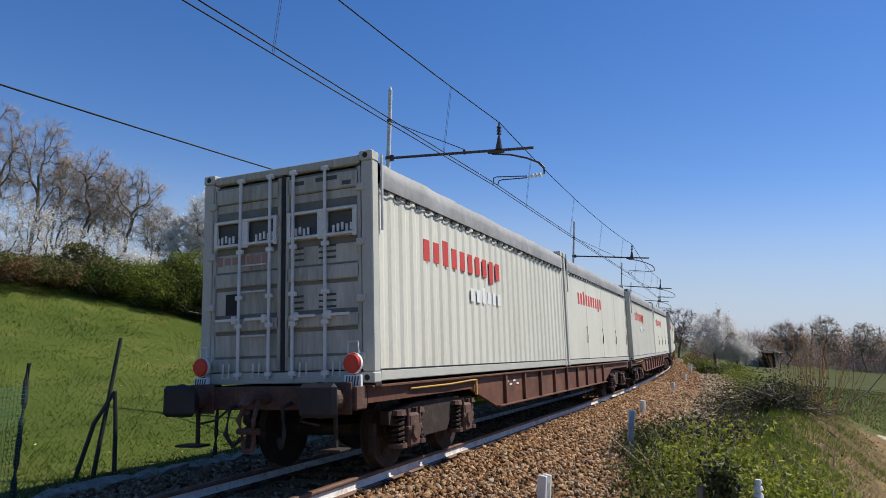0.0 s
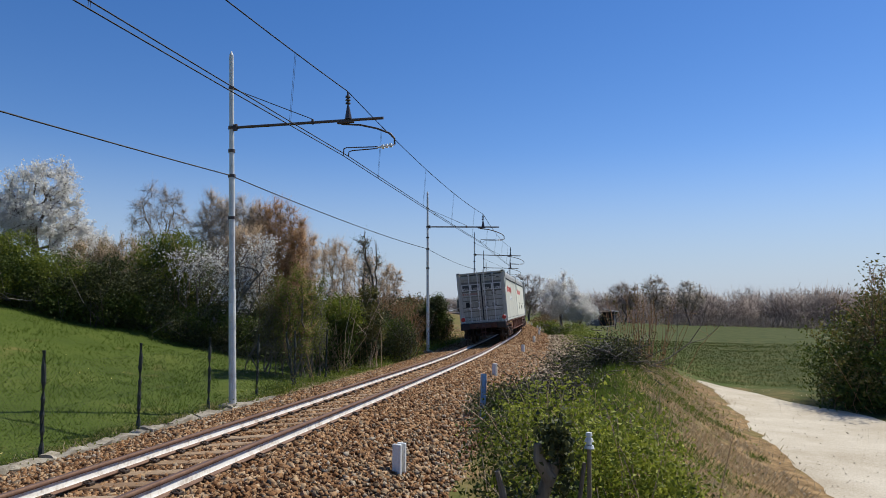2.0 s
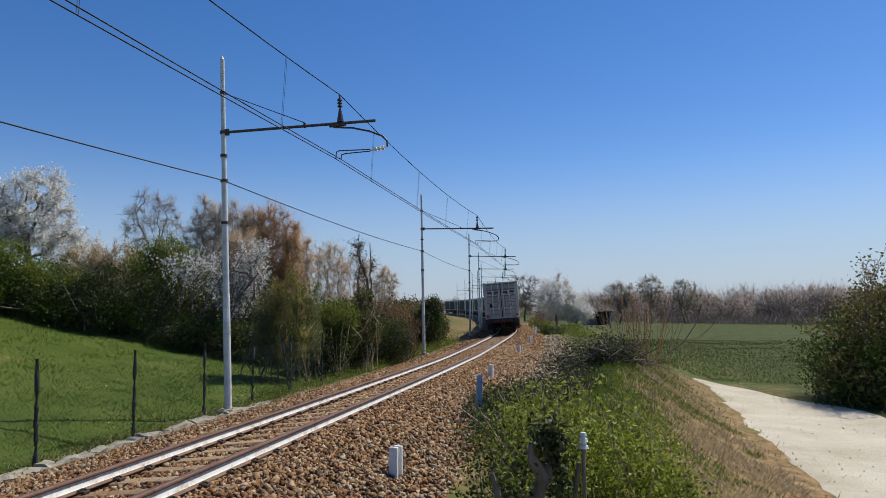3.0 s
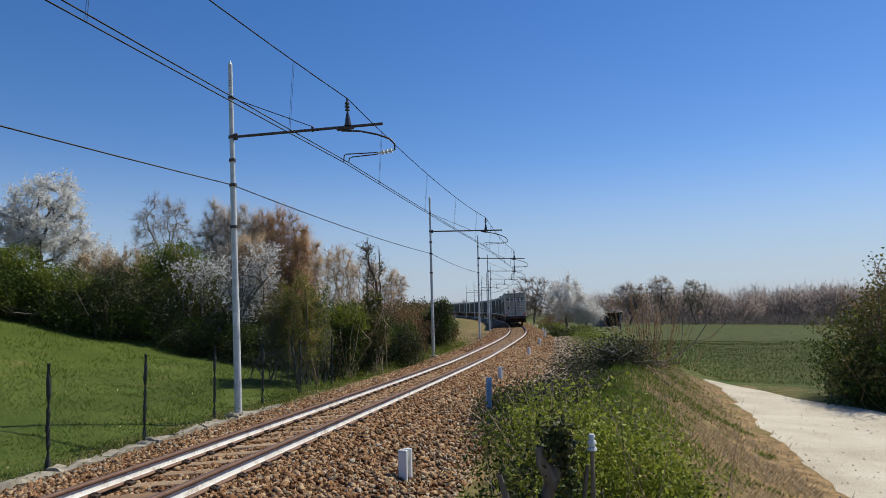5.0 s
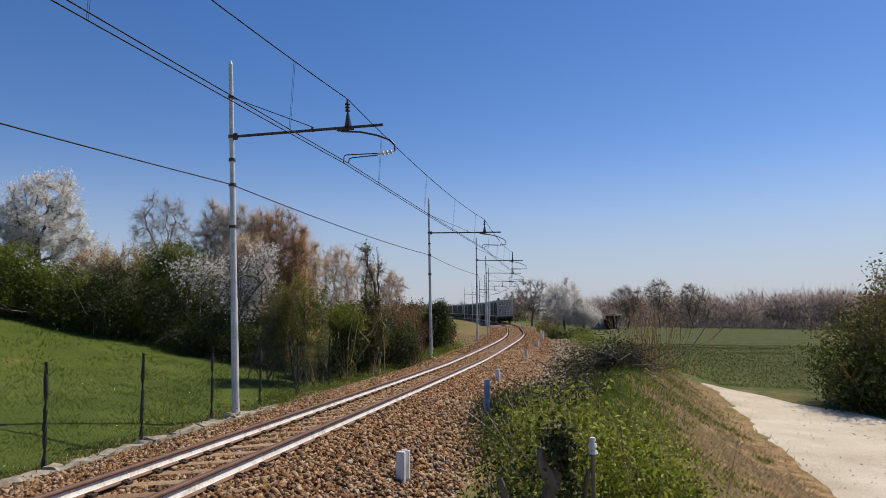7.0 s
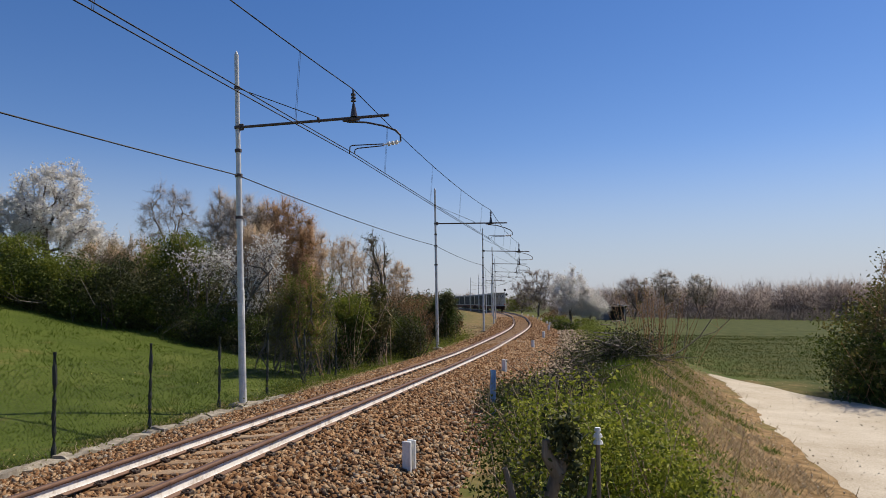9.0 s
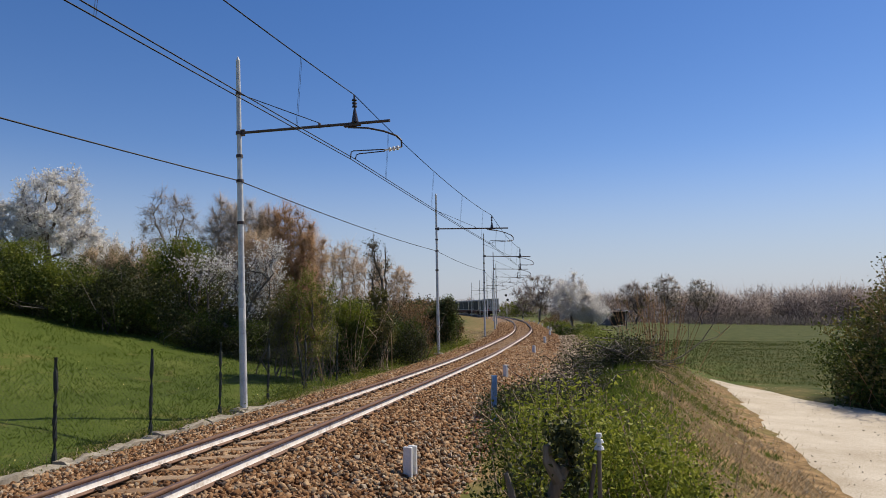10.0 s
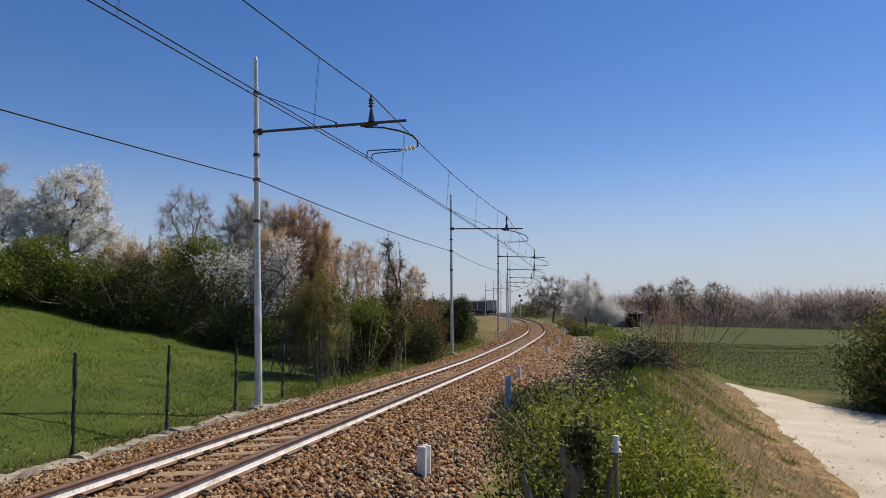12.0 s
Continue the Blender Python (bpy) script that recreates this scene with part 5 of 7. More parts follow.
    # dry olive brush behind the hedge
    for i, (deg, d, w, lo, hi) in enumerate(((-15.9, 33, 1.4, 2.4, 4.6), (-13.9, 33, 1.2, 2.4, 5.0), (-12.6, 34, 1.0, 2.4, 4.8))):
        crown_tree("dry_shrub", deg, d, over(deg, d, (0, 0, lo, hi, w, w)), 70 + i, "dry straw-coloured shrub behind the hedge", 110, 22, 0.5, 0.008, 0.005, 0.5, 0.6, 5, TWIG, TWIG, OLIVE, 2, 0.06, 0.04, "shrub", "dry shrubs behind the hedge", 0.3)
    # the long hedge at the meadow's upper edge
    for i, (deg, d, w, h, m2) in enumerate(((-37.5, 27, 3.0, 0.85, RUSSET), (-33.8, 27.5, 2.6, 0.85, RUSSET), (-30, 28, 2.4, 1.2, OLIVE), (-26.5, 28.5, 2.2, 1.4, SPRING), (-23.2, 29, 2.1, 1.75, SPRING), (-19.8, 29, 2.1, 2.0, SPRING), (-16.4, 28.5, 1.9, 1.8, IVY), (-13.4, 28.5, 1.8, 2.1, IVY))):
        bush("hedge", (*bearing(deg, d)[:2], bearing(deg, d)[2] - 0.1), [(-w * 0.5, 0, h * 0.42, w * 0.75, 1.0, h * 0.55), (w * 0.4, 0.2, h * 0.5, w * 0.7, 1.0, h * 0.52), (0, 0.5, h * 0.7, w * 0.6, 0.9, h * 0.36), (w * 0.25 * (-1) ** i, 0.3, h * (0.95 + 0.12 * (i % 3)), w * 0.28, 0.6, h * 0.26)], 18000, 0.09, RUSSET if deg < -32 else LEAF, 80 + i, "dark green bramble hedge at the edge of the meadow", "hedge", 40, DARK_TWIG, second=OLIVE if deg < -32 else m2, second_share=0.5, group="hedge along the meadow")
    bush("green_tree", bearing(-10.2, 30), [(0, 0, 1.7, 1.5, 1.3, 1.7), (-0.5, 0, 2.7, 1.0, 1.0, 1.1), (0.7, 0.2, 2.5, 1.0, 1.0, 1.2), (0.2, 0, 3.4, 0.8, 0.7, 0.7)], 26000, 0.085, LEAF, 95, "dense ivy-green tree with fresh, sunlit-coloured leaves on top", "tree", 60, second=SPRING, second_share=0.45)
    for i, (deg, d, w, h) in enumerate(((-7.2, 29.5, 2.2, 2.4), (-4.0, 30, 2.2, 2.3), (-1.4, 29.5, 2.0, 2.4), (1.0, 29.5, 1.8, 2.3), (3.3, 30.5, 1.8, 2.4), (5.8, 32, 1.6, 2.4))):
        bush("thicket", bearing(deg, d, -0.1), [(0, 0, h * 0.5, w * 0.8, 1.0, h * 0.55)], 9000, 0.09, IVY, 100 + i, "dark shaded undergrowth below the bare trees", "undergrowth", 60, DARK_TWIG, group="thicket behind the fence")
    crown_tree("blossom_bush", -6.0, 28.4, over(-6.0, 28.4, (0.1, 0, 2.5, 4.4, 1.5, 0.9), (-1.5, -0.1, 2.9, 4.0, 0.9, 0.7), (1.3, -0.3, 2.4, 4.9, 0.75, 0.8), (0.7, -0.5, 1.6, 3.0, 0.9, 0.6)), 31, "arching shrub covered with white blossom sprays", 240, 8, 0.6, 0.007, 0.005, -0.2, 0.7, 3, BARK, BARK, BLOSSOM, 9, 0.07, 0.02, "shrub", "blossoming trees", 0.35, 0.12, 0.12, 0.5)
    for i, (deg, d, w, h) in enumerate(((-8.6, 27.6, 1.5, 1.5), (-5.8, 27.2, 1.5, 1.4), (-3.0, 26.8, 1.4, 1.5), (2.2, 27.0, 1.4, 1.9), (7.4, 30.0, 1.2, 2.0))):
        bush("undergrowth", bearing(deg, d, -0.1), [(0, 0, h * 0.42, w, 0.8, h * 0.58), (w * 0.4, 0.2, h * 0.6, w * 0.6, 0.6, h * 0.42)], 7000, 0.085, IVY, 130 + i, "dark ivy and bramble undergrowth at the foot of the thicket", "undergrowth", 40, DARK_TWIG, second=LEAF, second_share=0.3, group="undergrowth of the thicket")
    # hazel shrubs and ivy-grown trees beside the line
    for i, (deg, d, w, hi, m) in enumerate(((-0.4, 22.5, 0.75, 3.3, RED_TWIG), (-1.9, 23.0, 0.6, 2.5, TWIG), (0.9, 23.5, 0.6, 2.7, RED_TWIG))):
        crown_tree("hazel_shrub", deg, d, over(deg, d, (0, 0, 0.9, hi, w, 0.7), (0, 0, 0.0, 1.6, w * 0.9, 0.7)), 51 + i, "hazel shrub with yellow-brown stems and sparse young leaves", 110, 12, 0.42, 0.007, 0.004, 0.5, 0.6, 8, BARK, BARK if i else m, OLIVE if i == 1 else SPRING, 5, 0.06, 0.05, "shrub", "shrubs beside the line", 0.25, bare=0.15)
    bush("ivy_bush", bearing(2.6, 25.5), [(0, 0, 1.3, 1.0, 0.8, 1.2), (0.3, 0, 2.1, 0.8, 0.7, 0.7)], 6500, 0.10, LEAF, 111, "fresh green leafy bush beside the line", "bush", 40, second=SPRING, second_share=0.22, group="shrubs beside the line")
    bush("ivy_tree", bearing(4.9, 26.5), [(0, 0, 0.9, 0.45, 0.5, 1.0), (-0.15, 0, 2.1, 0.65, 0.6, 0.9), (0.5, 0.2, 1.5, 0.5, 0.5, 0.9), (0.35, 0, 2.75, 0.35, 0.3, 0.5)], 6500, 0.10, IVY, 112, "tree trunk overgrown with yellowish ivy", "tree", 30, second=OLIVE, second_share=0.42, group="shrubs beside the line")
    crown_tree("dead_tree", 5.6, 27.5, over(5.6, 27.5, (-0.1, 0, 2.6, 5.0, 0.65, 0.6), (0.1, 0, 1.0, 3.4, 0.4, 0.4)), 54, "half-dead tree with ivy climbing its bare limbs", 60, 10, 0.4, 0.011, 0.005, 0.5, 0.6, 2, BARK, BARK, IVY, 3, 0.06, 0.05, "tree", "shrubs beside the line", 0.3, bare=0.4)
    bush("dry_thicket", bearing(8.2, 33), [(0, 0, 1.2, 1.3, 0.9, 1.4), (-0.7, 0.2, 1.7, 0.8, 0.8, 1.1)], 6000, 0.08, RUSSET, 113, "dry russet thicket beside the line", "undergrowth", 90, RED_TWIG, group="shrubs beside the line")
    bush("ivy_bush", bearing(10.9, 41.0), [(0, 0, 1.3, 0.95, 0.9, 1.4), (0.3, 0, 2.3, 0.6, 0.6, 0.85), (-0.95, 0, 1.2, 0.8, 0.7, 1.1)], 12000, 0.12, IVY, 114, "dark ivy-grown stump bush beside the mast", "bush", 30, second=LEAF, second_share=0.3, group="shrubs beside the line")
    # russet brush and dark thicket on the bank beside the curve
    for i, (sx, off, w, h, m, m2) in enumerate(((45, -4.7, 0.8, 1.1, RUSSET, OLIVE), (50, -5.2, 1.0, 1.3, RUSSET, IVY), (56, -6.0, 1.3, 1.5, IVY, RUSSET), (63, -7.2, 1.6, 1.7, RUSSET, IVY), (44, -5.8, 1.6, 2.0, RUSSET, IVY), (48, -6.4, 1.8, 2.3, IVY, RUSSET), (53, -7.4, 2.2, 2.4, RUSSET, OLIVE), (59, -9.0, 2.6, 2.6, IVY, RUSSET), (66, -10.5, 3.0, 2.8, RUSSET, IVY), (74, -12.5, 3.2, 2.6, IVY, OLIVE), (84, -14.5, 3.6, 2.6, RUSSET, IVY), (96, -16.5, 4.0, 2.6, IVY, RUSSET))):
        p = level(sx, off)
        bush("bank_brush", on_ground(p.x, p.y, -0.1), [(0, 0, h * 0.4, w, w * 0.8, h * 0.6), (w * 0.4, 0.3, h * 0.55, w * 0.7, w * 0.6, h * 0.45)], 4500, 0.12 + 0.001 * sx, m, 210 + i, "dense brown and ivy-dark brush on the bank beside the curve", "undergrowth", 60, DARK_TWIG, 0.015, group="brush beside the curve", second=m2, second_share=0.35)
    bush("ivy_bush", bearing(10.2, 43), [(0, 0, 1.0, 0.9, 0.8, 1.1)], 3500, 0.14, IVY, 115, "dark bush beside the line", "bush", 30, second=RUSSET, second_share=0.3, group="shrubs beside the line")


build_left_trees()


def build_far_trees():
    def far(name, deg, d, w, lo, hi, *rest, **kw):
        z = bearing(deg, d)[2]
        crown_tree(name, deg, d, [(0, 0, (lo + hi) / 2 - z, w, w * 0.9, (hi - lo) / 2), (w * 0.35, 0, lo + (hi - lo) * 0.3 - z, w * 0.8, w * 0.7, (hi - lo) * 0.28)], *rest, **kw)
    far("bare_tree", 19.0, 114, 3.3, 1.6, 7.9, 70, "round leafless tree beside the line", 320, 24, 0.8, 0.011, 0.011, 0.3, 0.6, 1, BARK, HAZE_TWIG, BLOSSOM, 1, 0.10, 0.06, group="bare trees", fill=0.3, bare=0.7)
    far("bare_tree", 17.6, 150, 3.0, 1.0, 7.5, 74, "leafless tree beside the line", 160, 16, 1.2, 0.014, 0.018, 0.3, 0.6, 1, BARK, HAZE_TWIG, group="bare trees", fill=0.3)
    far("cherry_tree", 21.6, 92, 2.9, 0.2, 6.4, 71, "white flowering cherry tree at the edge of the field", 320, 11, 0.8, 0.012, 0.010, 0.1, 0.8, 1, BARK, HAZE_TWIG, BLOSSOM, 6, 0.15, 0.10, group="blossoming trees", fill=0.4)
    far("cherry_tree", 23.2, 93, 2.2, -0.2, 3.9, 72, "low white flowering cherry tree at the edge of the field", 220, 11, 0.7, 0.012, 0.010, 0.0, 0.8, 1, BARK, HAZE_TWIG, BLOSSOM, 6, 0.15, 0.10, group="blossoming trees", fill=0.4)
    far("bare_tree", 26.7, 118, 2.9, 1.5, 6.4, 75, "leafless fan-shaped tree by the shed", 260, 20, 1.0, 0.013, 0.014, 0.5, 0.5, 1, BARK, HAZE_TWIG, group="bare trees", fill=0.3)
    far("bare_tree", 29.2, 128, 2.6, 1.5, 8.2, 76, "tall tree in first brownish leaf", 260, 18, 0.9, 0.013, 0.014, 0.4, 0.6, 1, HAZE_TWIG, TWIG_GREY, RUSSET, 1, 0.2, 0.1, group="bare trees", fill=0.3, bare=0.8)
    far("bare_tree", 31.7, 140, 3.0, 1.5, 7.6, 77, "round tree in first olive leaf", 260, 18, 0.9, 0.013, 0.015, 0.3, 0.7, 1, HAZE_TWIG, TWIG_GREY, OLIVE, 1, 0.22, 0.1, group="bare trees", fill=0.3, bare=0.8)
    # undergrowth at the foot of the trees beside the field
    for i, (deg, d, w, h, m) in enumerate(((20.6, 96, 2.4, 1.5, RUSSET), (20.4, 74, 1.6, 0.9, SPRING), (22.4, 66, 1.7, 1.0, SPRING), (21.2, 58, 1.2, 0.8, LEAF))):
        bush("field_scrub", bearing(deg, d, -0.1), [(0, 0, h * 0.4, w, w * 0.6, h * 0.6)], 1800, 0.17, m, 200 + i, "rough scrub between the railway and the field", "undergrowth", 60, HAZE_TWIG, 0.02, group="scrub beside the field")
    bush("willow_bush", bearing(17.9, 172), [(0, 0, 2.6, 4.2, 2.0, 2.8), (-4.5, 0, 2.0, 3.0, 1.6, 2.2)], 3500, 0.3, SPRING, 78, "fresh green willow bushes behind the curve", "bush", 20)
    # far wood: crowns of fine brushwood on thin trunks
    rng = np.random.default_rng(5)
    segs, twig_a, twig_b = [], [], []
    for i in range(220):
        deg = rng.uniform(20.5, 62) if i < 180 else rng.uniform(2, 21)
        d = rng.uniform(150, 215) if i < 180 else rng.uniform(300, 370)
        x, y = d * math.sin(radians(deg)), d * math.cos(radians(deg))
        h = rng.uniform(5.8, 8.4) * d / 175
        h *= 1.0 if i < 180 else 0.55
        z0 = -2.3 if deg > 14 else -0.5
        segs.append((x, y, z0, x, y, z0 + h * 0.7, 0.16, 0.06))
        n = 520
        u = rng.normal(size=(n, 3))
        u /= np.linalg.norm(u, axis=1, keepdims=True)
        c = np.array([x, y, z0 + h * 0.55]) + u * rng.uniform(0.15, 1, (n, 1)) ** 0.5 * np.array([3.6, 3.0, h * 0.45]) * rng.uniform(0.8, 1.2)
        dirs = (c - np.array([x, y, z0 + h * 0.2]))
        dirs /= np.linalg.norm(dirs, axis=1, keepdims=True)
        dirs = dirs + rng.normal(size=(n, 3)) * 0.7
        e = c + dirs * rng.uniform(0.6, 1.5, (n, 1))
        twig_a.append(c)
        twig_b.append(e)
    V1, F1 = spikes([g[:3] for g in segs], [g[3:6] for g in segs], 0.16)
    V2, F2 = spikes(np.concatenate(twig_a), np.concatenate(twig_b), 0.055)
    ob = array_mesh("far_wood", np.concatenate([V1, V2]), np.concatenate([F1, F2 + len(V1)]), HAZE_TWIG)
    tagged(ob, "hazy belt of leafless brown woodland beyond the field", "woodland", kind="stuff")
    rng = np.random.default_rng(6)
    P = []
    for i in range(24):
        deg, d = rng.uniform(22, 58), rng.uniform(148, 170)
        c = np.array([d * math.sin(radians(deg)), d * math.cos(radians(deg)), rng.uniform(0.5, 3.2)])
        P.append(c + rng.normal(size=(170, 3)) * np.array([1.9, 1.9, 1.5]))
    ob = array_mesh("far_blossom", *leaves(np.concatenate(P), 0.15, rng), BLOSSOM)
    tagged(ob, "pale blossom among the far woodland", "woodland", kind="stuff")
    # low scrub in front of the wood
    sg = []
    for i in range(5000):
        deg, d = rng.uniform(20, 60), rng.uniform(140, 160)
        x, y = d * math.sin(radians(deg)), d * math.cos(radians(deg))
        a = np.array([x, y, -2.2 + rng.uniform(0, 1.8)])
        b = a + rng.normal(size=3) * 0.5 + np.array([0, 0, 0.8])
        sg.append((*a, *b, 0.06, 0.03))
    ob = array_mesh("far_scrub", *tubes(sg, 3), HAZE_TWIG)
    tagged(ob, "brown scrub at the foot of the woodland", "woodland", kind="stuff")


build_far_trees()


def build_shed():
    """A small dark field shed with a lean-to roof."""
    s = empty("field_shed", Matrix.Translation(bearing(24.9, 104)) @ pose(0, 0, 0, 0, 0, -32))
    dark = material("tarred_shed_boards", [(0.03, 0.032, 0.036), (0.06, 0.06, 0.065)], 2, 0.85, 0, 0.3)
    grey = material("weathered_grey_sheet", [(0.10, 0.11, 0.125), (0.17, 0.18, 0.195)], 2, 0.7, 0, 0.2)
    for x, w in ((-1.9, 0.12), (1.9, 0.12), (0, 0.12)):
        bm = bmesh.new()
        box(bm, (x, -1.3, 0.95), (w, 0.12, 2.2))
        part("post", bm, dark, s)
    bm = bmesh.new()
    box(bm, (0, 1.3, 0.95), (3.9, 0.1, 2.2))
    part("back_wall", bm, dark, s)
    bm = bmesh.new()
    box(bm, (-1.0, -1.25, 0.8), (1.7, 0.06, 1.7))
    part("front_boarding", bm, grey, s)
    for x in (-1.92, 1.92):
        bm = bmesh.new()
        box(bm, (x, 0, 0.95), (0.08, 2.6, 2.1))
        part("side_wall", bm, dark, s)
    bm = bmesh.new()
    prism(bm, [(-2.3, 1.95), (0.3, 2.5), (2.4, 2.15), (2.4, 2.07), (0.3, 2.40), (-2.3, 1.86)], -1.7, 1.7, "y")
    part("roof", bm, grey, s, "low weathered sheet roof")
    tagged(s, "small dark wooden field shed with low sheet roof", "shed")


build_shed()


def build_right_plants():
    # big bush beside the lane
    bush("lane_bush", bearing(45.2, 22.3, -0.1), [(0, 0, 1.3, 2.0, 2.0, 1.5), (-1.2, -0.6, 0.8, 1.3, 1.3, 1.0), (1.0, 0.5, 2.1, 1.5, 1.5, 1.2), (1.9, 0, 1.6, 2.0, 2.0, 1.8)], 52000, 0.10, LEAF, 120, "large dark bush with russet twigs beside the lane", "bush", 130, RED_TWIG, second=OLIVE, second_share=0.36)
    tree("lane_shrub", bearing(44.3, 21.5), 4.4, 121, "tall twiggy shrub rising from the lane bush", OLIVE, 900, 0.10, RED_TWIG, "", "shrub", 0.14, kids=5, first=0.1, spread_=0.4, up=0.3, trunk_r=0.05)
    # reddish shoots from a cut stool on the bank
    rng = np.random.default_rng(130)
    stool = empty("coppice_shoots", Matrix.Translation(bearing(28.2, 17.5)))
    sg = []
    for i in range(62):
        a = np.array([rng.normal() * 0.34, rng.normal() * 0.25, -0.1])
        top = np.array([a[0] * 1.7 + rng.normal() * 0.16, a[1] * 1.6 + rng.normal() * 0.15, rng.uniform(0.8, 1.9)])
        mid = (a + top) / 2 + rng.normal(size=3) * 0.06
        sg += [(*a, *mid, 0.008, 0.006), (*mid, *top, 0.006, 0.003)]
        for _ in range(3):
            f = rng.uniform(0.4, 1)
            p = mid * (1 - f) + top * f
            sg.append((*p, *(p + rng.normal(size=3) * 0.13 + np.array([0, 0, 0.12])), 0.004, 0.002))
    array_mesh("brushwood", *tubes(sg, 4), RED_TWIG, stool)
    tagged(array_mesh("bud_growth", *leaves(np.array([g[3:6] for g in sg])[rng.integers(0, len(sg), 500)], 0.05, rng), OLIVE, stool), kind="stuff")
    tagged(stool, "clump of upright reddish-brown shoots on the bank", "shrub")
    # leaning dead branch
    b = empty("dead_branch", Matrix.Translation(bearing(28.8, 16.2)))
    bm = bmesh.new()
    pipe(bm, [(-0.1, 0, 0.1), (0.5, 0.05, 0.32), (1.0, 0.1, 0.62), (1.35, 0.1, 1.05), (1.5, 0.1, 1.5)], [0.018, 0.015, 0.012, 0.008, 0.004], 6)
    pipe(bm, [(1.0, 0.1, 0.62), (1.4, 0.1, 0.72), (1.75, 0.05, 1.0), (1.9, 0.05, 1.35)], [0.009, 0.007, 0.005, 0.003], 5)
    pipe(bm, [(0.55, 0.05, 0.34), (0.7, 0.1, 0.8), (0.72, 0.1, 1.2)], [0.008, 0.006, 0.003], 5)
    part("limb", bm, BARK, b)
    tagged(b, "leaning dead branch on the bank", "branch")
    # cut brush heap with sawn ends
    for i, (deg, d, n, w, h) in enumerate(((26.0, 15.0, 200, 0.5, 0.4), (22.6, 13.0, 200, 0.8, 0.3), (19.2, 11.5, 170, 0.7, 0.28), (22.5, 9.6, 110, 0.5, 0.25), (20.4, 14.2, 190, 0.8, 0.35), (18.4, 15.0, 150, 0.7, 0.3), (23.8, 16.5, 190, 0.8, 0.35))):
        rng = np.random.default_rng(140 + i)
        heap = empty("brush_heap", Matrix.Translation(bearing(deg, d)))
        sg = []
        for _ in range(n):
            a = np.array([rng.normal() * w * 0.55, rng.normal() * w * 0.6, abs(rng.normal()) * h * 0.6])
            v = rng.normal(size=3) * np.array([0.2, 0.2, 0.09])
            m = a + v + rng.normal(size=3) * 0.04
            sg += [(*a, *m, 0.011, 0.008), (*m, *(m + v * 0.7 + rng.normal(size=3) * 0.1), 0.007, 0.002)]
        tagged(array_mesh("twig_tangle", *tubes(sg, 4), DARK_TWIG, heap), kind="stuff")
        P = np.array([g[:3] for g in sg])[rng.integers(0, len(sg), n * 16)] + rng.normal(size=(n * 16, 3)) * 0.12
        P[:, 2] = np.abs(P[:, 2])
        array_mesh("creeper", *leaves(P, 0.055, rng), IVY, heap)
        for k in range(5 if i == 0 else 0):
            bm = bmesh.new()
            p = Vector((rng.normal() * 0.35, -0.2 + rng.normal() * 0.2, 0.28))
            rod(bm, p, p + Vector((rng.normal() * 0.1, 0.6, rng.normal() * 0.05 + 0.1)), 0.03, 0.026, 9)
            part("cut_branch", bm, PALE_WOOD, heap)
        tagged(heap, "heap of dark cut brushwood and creeper on the bank", "brushwood", "brush heaps on the bank")
    # ivy mound behind the blue post
    bush("ivy_mound", bearing(16.8, 13.8, -0.05), [(0, 0, 0.2, 0.75, 0.9, 0.55), (0.5, 0.9, 0.2, 0.8, 0.9, 0.5)], 9000, 0.06, IVY, 150, "low mound of dark ivy at the foot of the ballast", "ivy", 30, DARK_TWIG, 0.006)
    # bramble bush on the near bank
    bush("bramble_bush", bearing(23.0, 5.1, -0.1), [(-0.28, 0.0, 0.42, 0.44, 0.5, 0.48), (0.25, -0.05, 0.65, 0.6, 0.55, 0.66), (0.05, 0.75, 0.7, 0.65, 0.6, 0.7), (0.75, -0.2, 0.33, 0.42, 0.45, 0.42), (-0.5, 0.5, 0.22, 0.36, 0.45, 0.34), (0.7, 0.6, 0.5, 0.5, 0.5, 0.5)], 40000, 0.037, LEAF, 160, "sprawling green bramble and elder bush on the bank", "bush", 150, TWIG, 0.006, second=BRAMBLE, second_share=0.52)
    bush("elder_bush", bearing(26.5, 4.3, -0.1), [(0.05, 0, 0.35, 0.35, 0.4, 0.42), (-0.35, 0.1, 0.45, 0.35, 0.4, 0.5)], 5200, 0.05, BRAMBLE, 161, "fresh green elder shoots on the near bank", "bush", 70, TWIG, 0.005, second=LEAF, second_share=0.35)
    # dry pale canes standing out of the brambles
    rng = np.random.default_rng(170)
    canes = empty("dry_canes", Matrix.Translation(bearing(21.5, 7.2)))
    sg = []
    for i in range(70):
        a = np.array([rng.normal() * 0.4, rng.normal() * 0.4, -0.05])
        m = a + np.array([rng.normal() * 0.12, rng.normal() * 0.1, rng.uniform(0.5, 0.9)])
        t = m + np.array([rng.normal() * 0.16, rng.normal() * 0.1, rng.uniform(0.1, 0.4)])
        sg += [(*a, *m, 0.007, 0.006), (*m, *t, 0.006, 0.003)]
    tagged(array_mesh("stalkwork", *tubes(sg, 5), STRAW, canes), kind="stuff")
    tagged(canes, "pale dry canes standing above the brambles", "dry canes")


build_right_plants()


